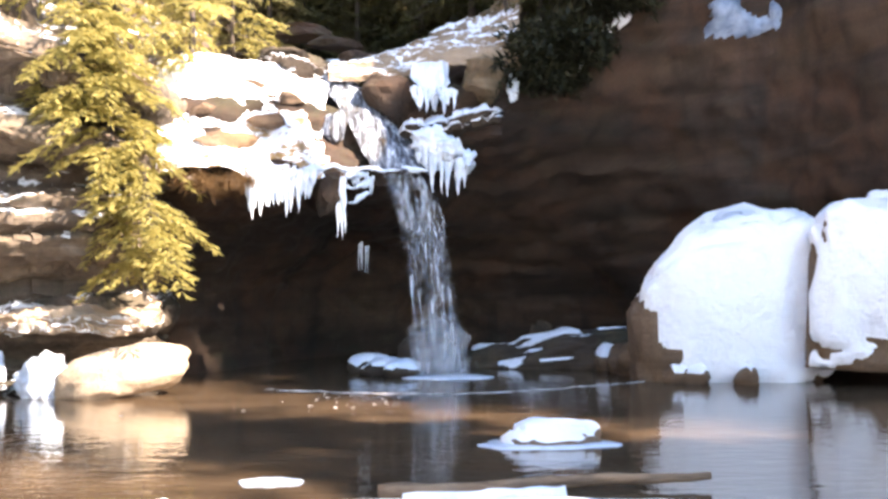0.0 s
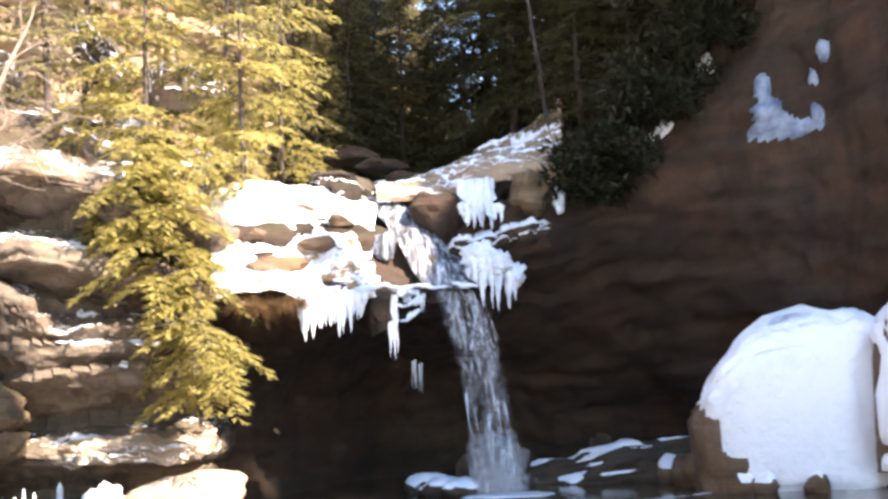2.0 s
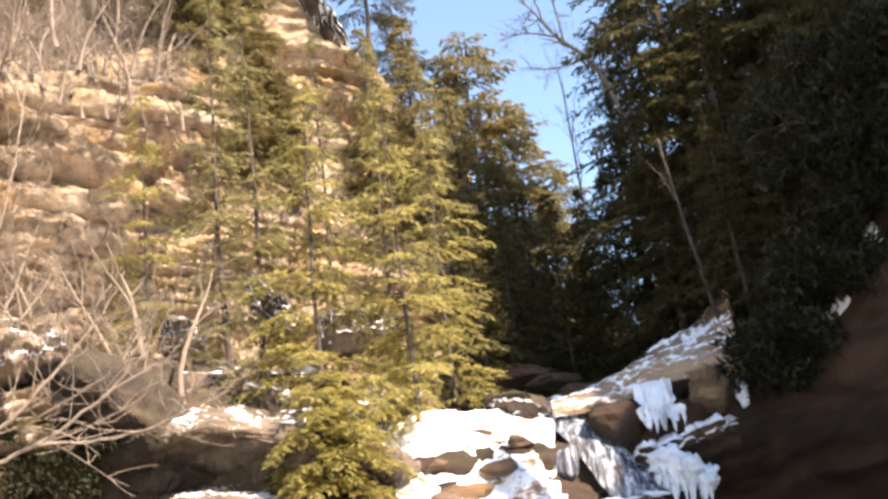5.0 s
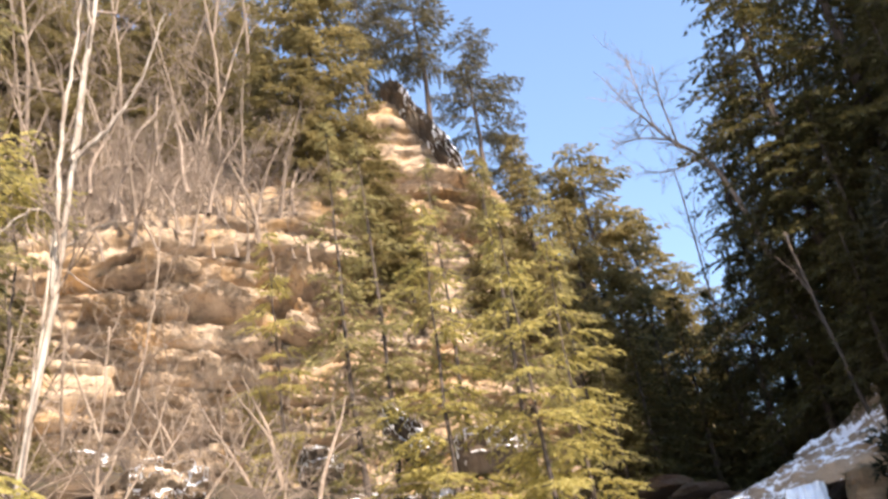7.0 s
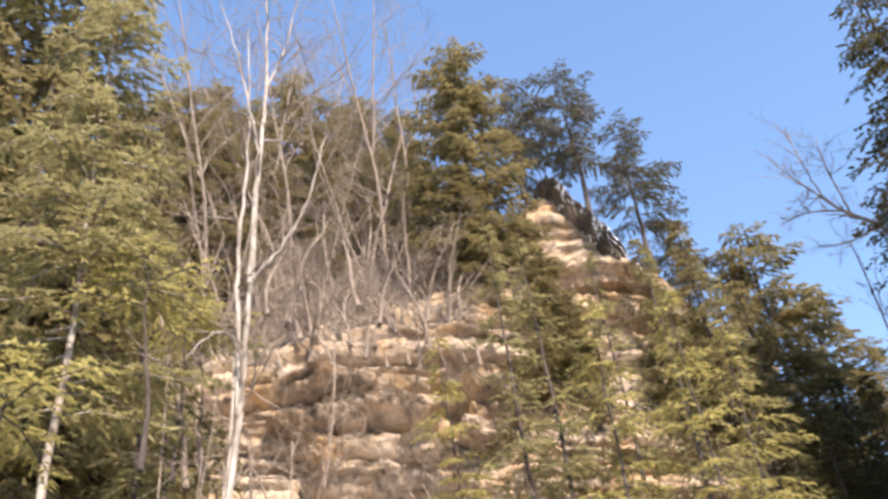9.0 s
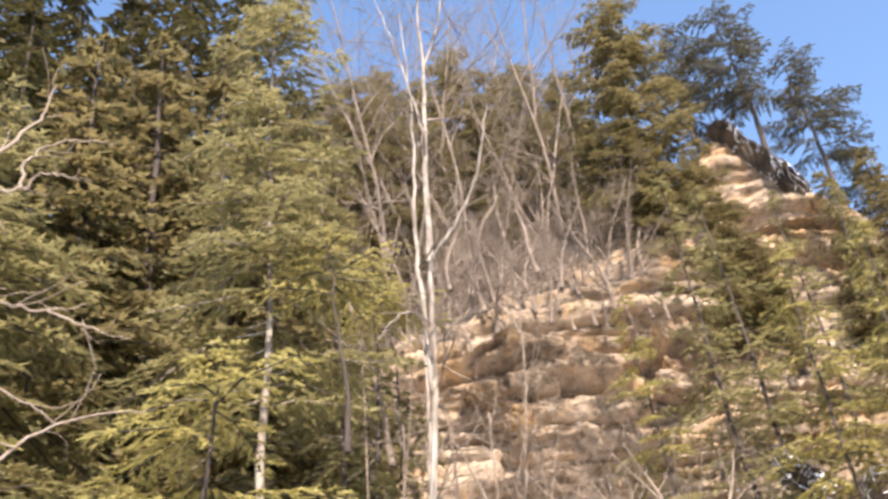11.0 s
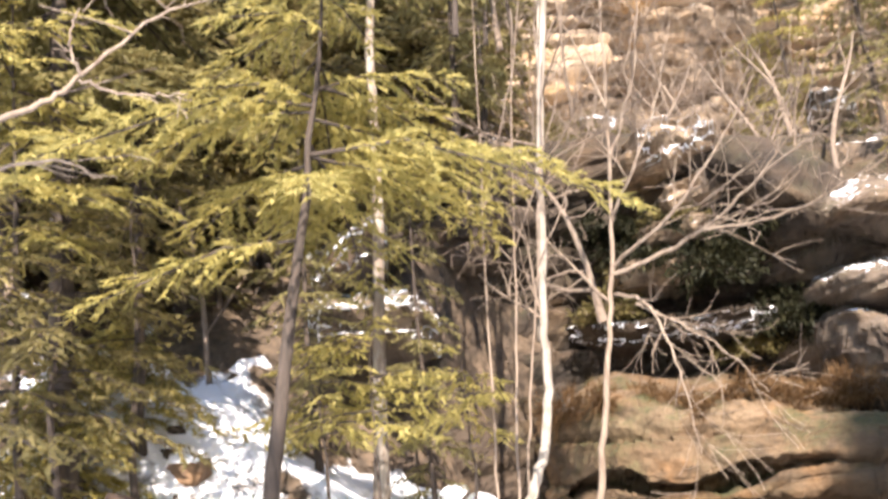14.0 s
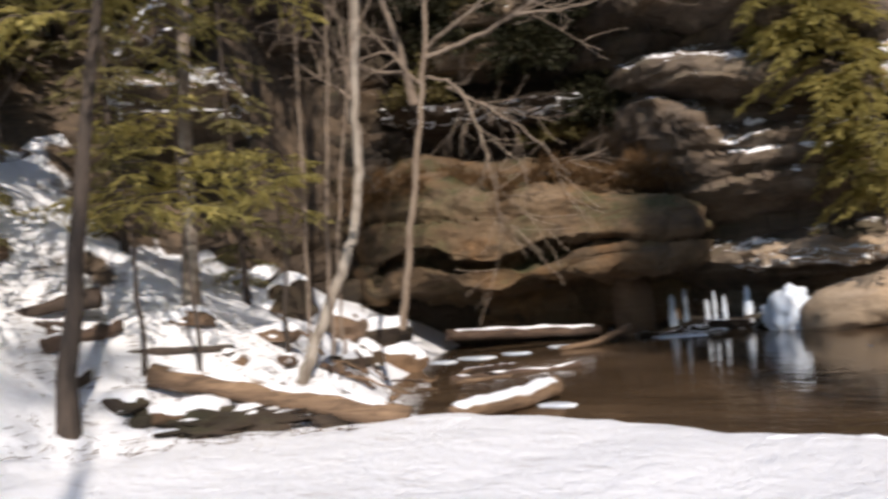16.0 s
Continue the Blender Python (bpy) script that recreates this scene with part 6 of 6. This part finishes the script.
for q in range(54):
    az = 25.0 + 17.0 * q / 53 + rng.normal(0, 0.4)
    front, top = float(np.interp(az, (24, 30, 35, 40, 46), (34, 32, 30.7, 30.2, 30.5))), float(np.interp(az, (24, 30, 35, 40, 46), (24.5, 22, 20.5, 19.5, 18)))
    k = rng.random()
    tree_at(tagged(copy_thing(BARE[1], Matrix.Identity(4)), "brown leafless brush on the cliff top", "shrub", "brush on the cliff top"), az, front + 0.2 + 4.0 * k, rng.uniform(0, 360), top + 3.0 * k, rng.uniform(0.6, 0.95))
for q in range(32):
    az, z = 25.5 + 13.5 * (q * 7 % 32 + rng.random()) / 32, (19.6, 20.2, 21.5, 19.0, 20.6, 21.2, 20.0, 22.2)[q % 8] + rng.uniform(-0.5, 0.5)
    face = float(np.interp(az, (24, 30, 35, 40), (32.6, 31.0, 29.8, 29.3)))
    tree_at(tagged(copy_thing(BARE[1], Matrix.Identity(4)), "brown leafless brush on the cliff ledges", "shrub", "brush on the cliff top"), az, face - 0.2, rng.uniform(0, 360), z, rng.uniform(0.5, 0.85) * (1.35 if z > 19.3 else 1.0))
for q in range(22):
    az, D = 27.5 + 16.0 * (q * 5 % 22 + rng.random()) / 22, rng.uniform(22.6, 26.0)
    tree_at(tagged(copy_thing(BARE[1], Matrix.Identity(4)), "brown leafless brush above the overhang", "shrub", "brush on the cliff top"), az, D, rng.uniform(0, 360), 8.0 + 0.6 * (D - 22.6), rng.uniform(0.5, 0.85))
t = limb_tree("bare_tree", [
    (run((-2.2, 20, 34), (-1.4, 25, 34), (-0.2, 29.3, 34), (1.9, 31.5, 34)), 0.12, 0.06), (run((1.9, 31.5, 34), (3.4, 33.5, 34), (4.6, 35.2, 34)), 0.05, 0.012), (run((1.5, 31.2, 34), (1.7, 33.5, 34), (1.6, 35.5, 34)), 0.045, 0.012),
    (run((1.9, 31.5, 34), (3.6, 32.0, 34), (5.4, 32.0, 34)), 0.045, 0.012), (run((0.6, 30, 34), (2.6, 29.9, 34), (4.2, 30.3, 34)), 0.04, 0.01), (run((2.6, 32.4, 34), (2.9, 34.5, 34), (3.0, 36.2, 34)), 0.035, 0.01)], M_TWIG, 9, 12, 0.4, 2)
tagged(t, "leafless tree spreading bare branches against the sky", "tree")
t = limb_tree("bare_tree", [(run((-3.75, 14.6, 27), (-3.5, 17, 27), (-3.0, 21.4, 27.4), (-2.7, 25, 27.6)), 0.06, 0.035), (run((-3.0, 21.4, 27.4), (-2.4, 23, 27.4), (-1.8, 24, 27.4)), 0.03, 0.01)], M_BARK, 10, 4, 0.3, 1)
tagged(t, "slender dark trunk leaning above the fall", "tree")

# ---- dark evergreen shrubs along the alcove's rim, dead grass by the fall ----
# Hollow shrubs take the half-lit needle tone, light put into their colour
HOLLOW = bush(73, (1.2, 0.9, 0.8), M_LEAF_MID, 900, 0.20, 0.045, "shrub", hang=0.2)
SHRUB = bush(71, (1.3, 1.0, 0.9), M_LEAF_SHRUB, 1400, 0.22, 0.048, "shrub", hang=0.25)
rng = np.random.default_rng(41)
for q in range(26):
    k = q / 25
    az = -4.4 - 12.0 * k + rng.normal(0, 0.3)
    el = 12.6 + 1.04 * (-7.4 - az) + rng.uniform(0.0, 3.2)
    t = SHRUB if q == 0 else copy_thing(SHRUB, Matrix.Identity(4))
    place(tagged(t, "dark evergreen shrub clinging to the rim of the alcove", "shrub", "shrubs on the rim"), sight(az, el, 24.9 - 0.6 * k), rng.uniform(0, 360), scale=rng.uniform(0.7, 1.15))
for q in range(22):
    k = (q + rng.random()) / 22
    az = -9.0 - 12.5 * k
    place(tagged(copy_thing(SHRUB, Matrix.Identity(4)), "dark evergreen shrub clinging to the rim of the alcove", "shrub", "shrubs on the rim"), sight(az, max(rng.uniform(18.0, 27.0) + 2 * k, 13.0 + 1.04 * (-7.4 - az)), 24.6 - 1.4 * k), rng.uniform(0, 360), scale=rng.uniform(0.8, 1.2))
# Dark shrubs among these, some added only to deepen the hollow's shade
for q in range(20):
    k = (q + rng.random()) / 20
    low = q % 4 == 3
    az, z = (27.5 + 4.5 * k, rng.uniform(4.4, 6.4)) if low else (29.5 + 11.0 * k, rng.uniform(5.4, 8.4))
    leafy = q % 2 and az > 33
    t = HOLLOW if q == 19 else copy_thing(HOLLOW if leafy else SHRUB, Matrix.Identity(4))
    place(tagged(t, "half-lit olive shrub growing in the rocky hollow" if leafy or q == 19 else "dark evergreen shrub deepening shade in the rocky hollow", "shrub", "shrubs in the hollow"), at(az, 21.7 + 0.9 * rng.random() + (0.8 if low else 0.0), z), rng.uniform(0, 360), scale=rng.uniform(0.5, 0.85))
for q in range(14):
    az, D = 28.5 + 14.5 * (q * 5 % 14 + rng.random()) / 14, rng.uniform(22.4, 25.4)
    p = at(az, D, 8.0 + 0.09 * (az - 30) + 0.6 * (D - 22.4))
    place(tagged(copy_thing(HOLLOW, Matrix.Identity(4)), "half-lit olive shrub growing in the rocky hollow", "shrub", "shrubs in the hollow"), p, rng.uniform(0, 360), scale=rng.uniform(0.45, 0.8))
GRASS = bush(72, (0.7, 0.4, 0.45), M_LEAF_DEAD, 900, 0.30, 0.012, "grass_tuft", hang=0.4)
for q, (az, el, D) in enumerate(((11.8, 6.0, 20.75), (12.6, 5.8, 20.7), (11.0, 6.0, 20.9), (13.5, 6.1, 20.7))):
    t = GRASS if q == 0 else copy_thing(GRASS, Matrix.Identity(4))
    place(tagged(t, "reddish dead grass hanging below the snowy lip", "grass", "dead grass by the fall"), sight(az, el, D), q * 80, scale=0.62)

rng = np.random.default_rng(61)
for q in range(16):
    az = 26.5 + q * 1.05
    t = copy_thing(GRASS, Matrix.Identity(4))
    place(tagged(t, "dead grass and leaves on the mossy ledge", "grass", "dead grass on the ledge"), at(az, 20.4 + rng.uniform(0, 0.9), 2.95 + 0.02 * (az - 26) + rng.uniform(-0.05, 0.3)), rng.uniform(0, 360), scale=rng.uniform(0.6, 1.1))

# ---- fallen logs and bank stones ----
tagged(log("log", at(54.8, 12.7, 0.85), at(41.5, 11.6, 0.17), 0.13, 0.165, M_LOG, True, 3), "long bare fallen log dusted with snow by the shore", "log")
tagged(log("log", at(39.2, 11.7, 0.13), at(33.4, 13.2, 0.15), 0.11, 0.14, M_LOG, True, 4, cover=1.45), "snow-covered log lying in the water", "log")
tagged(log("log", at(39.0, 20.2, 0.44), at(30.6, 20.4, 0.24), 0.12, 0.11, M_LOGDARK, True, 5, cover=1.1), "dark log with snow against the ledge", "log")
tagged(log("log", at(32.9, 19.4, 0.05), at(29.0, 20.2, 0.3), 0.05, 0.07, M_LOG, False, 8), "slanting stick at the water's edge", "log")
tagged(log("log", at(39.0, 16.3, 0.0), at(31.8, 16.5, 0.03), 0.07, 0.05, M_LOGDARK, True, 9), "thin snowy log half sunk in the pond", "log")
tagged(log("log", at(22.6, 8.95, 0.10), at(14.8, 9.25, 0.09), 0.05, 0.075, M_SNOW, False, 17), "snow-buried branch at the near shore", "log")
tagged(log("log", at(3.5, 9.35, 0.03), at(-14.2, 10.1, 0.06), 0.09, 0.035, M_LOG, False, 6), "thin driftwood log at the near shore", "log")
tagged(log("log", at(2.2, 9.2, 0.03), at(-6.6, 9.4, 0.05), 0.06, 0.08, M_SNOW, False, 7), "snow-buried branch at the near shore", "log")
tagged(log("log", at(61.5, 13.9, 1.72), at(57.0, 13.9, 1.86), 0.05, 0.15, M_SHADED_BARK, False, 10), "dark pointed end of a split log on the snowy bank", "log")
tagged(log("log", at(61.2, 13.85, 1.60), at(58.0, 13.75, 1.50), 0.06, 0.11, M_SHADED_BARK, True, 22, 0.04), "shade-dark log half buried in the snowy bank", "log")
b = log("log", at(73.5, 12.7, 1.62), at(67.1, 12.3, 1.46), 0.33, 0.28, M_LOG, False, 12, 0.03)
part_of(log("broken_limb", at(67.5, 12.25, 1.36), at(65.7, 12.35, 2.2), 0.22, 0.17, M_LOGDARK, False, 21, 0.03), b, "dark broken limb rising from the trunk")
tagged(b, "thick broken tan trunk lying on the snowy bank", "log")
tagged(log("log", at(58.0, 13.4, 1.1), at(50.5, 14.0, 0.95), 0.06, 0.04, M_BARK, False, 13), "thin dark branch lying on the snow", "log")
rng = np.random.default_rng(51)
STONES = [blob("stone", (0.5, 0.4, 0.3), m_, 10.0 + i, 3, 0.2, 1.2, 0.5, 1.0, 1.0, False) for i, m_ in enumerate((M_RECESS, M_STONE, M_LOGDARK))]
for i, ob in enumerate(STONES):
    snow_cap(ob, reach=0.55 + 0.12 * i, thick=0.05, seed=i)
for q in range(34):
    az = rng.uniform(39.5, 60) if q < 12 else rng.uniform(60, 72)
    D = rng.uniform(12.2, 14.0) + max(0, (50 - az)) * 0.32 * rng.random() if q < 12 else rng.uniform(13.5, 17)
    p = at(az, D, 0)
    if shore_distance(np.array([p.x]), np.array([p.y]))[0] < -0.25:
        continue
    t = STONES[q] if q < 3 else copy_thing(STONES[q % 3], Matrix.Identity(4))
    sc = rng.uniform(0.3, 0.9) * (1.3 if q % 7 == 0 else 0.7)
    p.z = gz(p.x, p.y) - 0.02 * sc
    place(tagged(t, "brown stone with snow on the bank", "stone", "stones on the bank"), p, rng.uniform(0, 360), (rng.uniform(-12, 12), rng.uniform(-12, 12)), sc)
# larger broken rocks on the snow slope
for sd, az, D, sz, cap in ((1, 47.5, 18.0, (0.60, 0.45, 0.50), 0.45), (2, 44.6, 18.6, (0.75, 0.5, 0.45), 0.5), (3, 42.8, 19.0, (0.8, 0.55, 0.42), 0.45), 
                           (5, 44.4, 16.4, (0.55, 0.4, 0.26), 0.45), (6, 52.6, 14.5, (0.5, 0.24, 0.15), 0.3), (8, 48.2, 14.9, (0.62, 0.26, 0.15), 0.4),
                           (9, 52.4, 12.15, (0.34, 0.26, 0.2), 0.3), (10, 50.2, 12.0, (0.4, 0.26, 0.18), 0.35), (11, 56.3, 12.2, (0.38, 0.25, 0.15), 0.3), (12, 54.3, 12.0, (0.32, 0.22, 0.14), 0.3),
                           (13, 43.4, 17.2, (0.45, 0.34, 0.28), 0.5), (14, 41.6, 18.2, (0.5, 0.36, 0.3), 0.5), (15, 48.6, 19.3, (0.5, 0.4, 0.34), 0.5)):
    b = blob("rock", sz, M_RECESS if sd % 2 else M_STONE, 20.3 + sd, 3, 0.2, 1.3, 0.6, 1.0, 0.8, False)
    snow_cap(b, reach=cap, thick=0.05, seed=sd)
    p = at(az, D, 0)
    p.z = max(gz(p.x, p.y), 0.0) + 0.25 * sz[2]
    place(tagged(b, "angular brown rock capped with snow on the bank" if sz[2] > 0.22 else "low dark broken rock poking through the snow", "rock", "broken rocks on the bank"), p, sd * 67, (sd * 7 % 19 - 9, sd * 5 % 17 - 8))
tagged(log("log", at(59.8, 13.6, 1.40), at(56.2, 13.9, 1.42), 0.13, 0.09, M_LOGDARK, True, 14), "short dark log lying on the snowy bank", "log")
WET = blob("stone", (0.5, 0.36, 0.24), M_RECESS, 14.2, 3, 0.25, 1.4, 0.5, 1.0, 1.0, False)
b = blob("rubble_mound", (1.05, 0.36, 0.17), M_RECESS, 15.1, 4, 0.6, 4.2, 0.4, 0.4)
snow_cap(b, reach=0.98, thick=0.03, seed=7.0, edge=0.9, material=M_SNOW_ROUGH)
p = at(51.8, 11.95, 0)
place(tagged(b, "dark wet earth and debris under the fallen log", "rubble"), (p.x, p.y, gz(p.x, p.y) + 0.02), 50)
rng = np.random.default_rng(59)
for q in range(9):
    az = 56.5 - 13.5 * (q + rng.random()) / 9
    p = at(az, 11.5 + 0.05 * (56 - az) + rng.uniform(-0.15, 0.5), 0)
    p.z = max(gz(p.x, p.y), 0.02)
    place(tagged(WET if q == 0 else copy_thing(WET, Matrix.Identity(4)), "dark wet stone under the fallen log", "stone", "stones on the bank"), p, rng.uniform(0, 360), (rng.uniform(-15, 15), rng.uniform(-15, 15)), rng.uniform(0.35, 0.75))
rng = np.random.default_rng(57)
for q in range(20):
    az, D = rng.uniform(37.5, 49), rng.uniform(13.0, 17.5)
    a = at(az, D, 0)
    b = a + Vector((rng.uniform(-1.1, 1.1), rng.uniform(-0.5, 0.5), 0))
    a.z, b.z = max(0.03, gz(a.x, a.y)) + 0.05, max(0.03, gz(b.x, b.y)) + 0.08 + 0.3 * rng.random() * (q % 3 == 0)
    r = rng.uniform(0.015, 0.05)
    tagged(log("stick", a, b, r, r * 0.6, M_LOGDARK if q % 2 else M_LOG, q % 4 == 1, 200 + q, 0.06), "broken stick lying at the snowy shore", "stick", "sticks at the shore")
# needles, bark and twigs shed on the snow under the hemlocks
rng = np.random.default_rng(63)
shed = Soup()
for q in range(1500):
    az, D = rng.uniform(44, 80), rng.uniform(10.9, 15)
    p = at(az, D, 0)
    if shore_distance(np.array([p.x]), np.array([p.y]))[0] < 0.15 or (az < 50 and D < 10.5 and rng.random() < 0.75):
        continue
    d = rng.normal(0, 1, 3) * np.array([1, 1, 0.15])
    d /= np.linalg.norm(d)
    l, w = rng.uniform(0.02, 0.11), rng.uniform(0.004, 0.012)
    s_ = np.array([-d[1], d[0], 0]) * w
    o = np.array([p.x, p.y, gz(p.x, p.y) + 0.03])
    shed.add(np.array([o - d * l - s_, o + d * l - s_ * 0.4, o + d * l * 0.9 + s_ * 0.4 + np.array([0, 0, 0.012]), o - d * l * 0.9 + s_]), np.array([[0, 1, 2, 3]]))
tagged(shed.make("forest_litter", M_LOGDARK, False), "brown needles and bark bits scattered on the snow", "litter", kind="stuff")
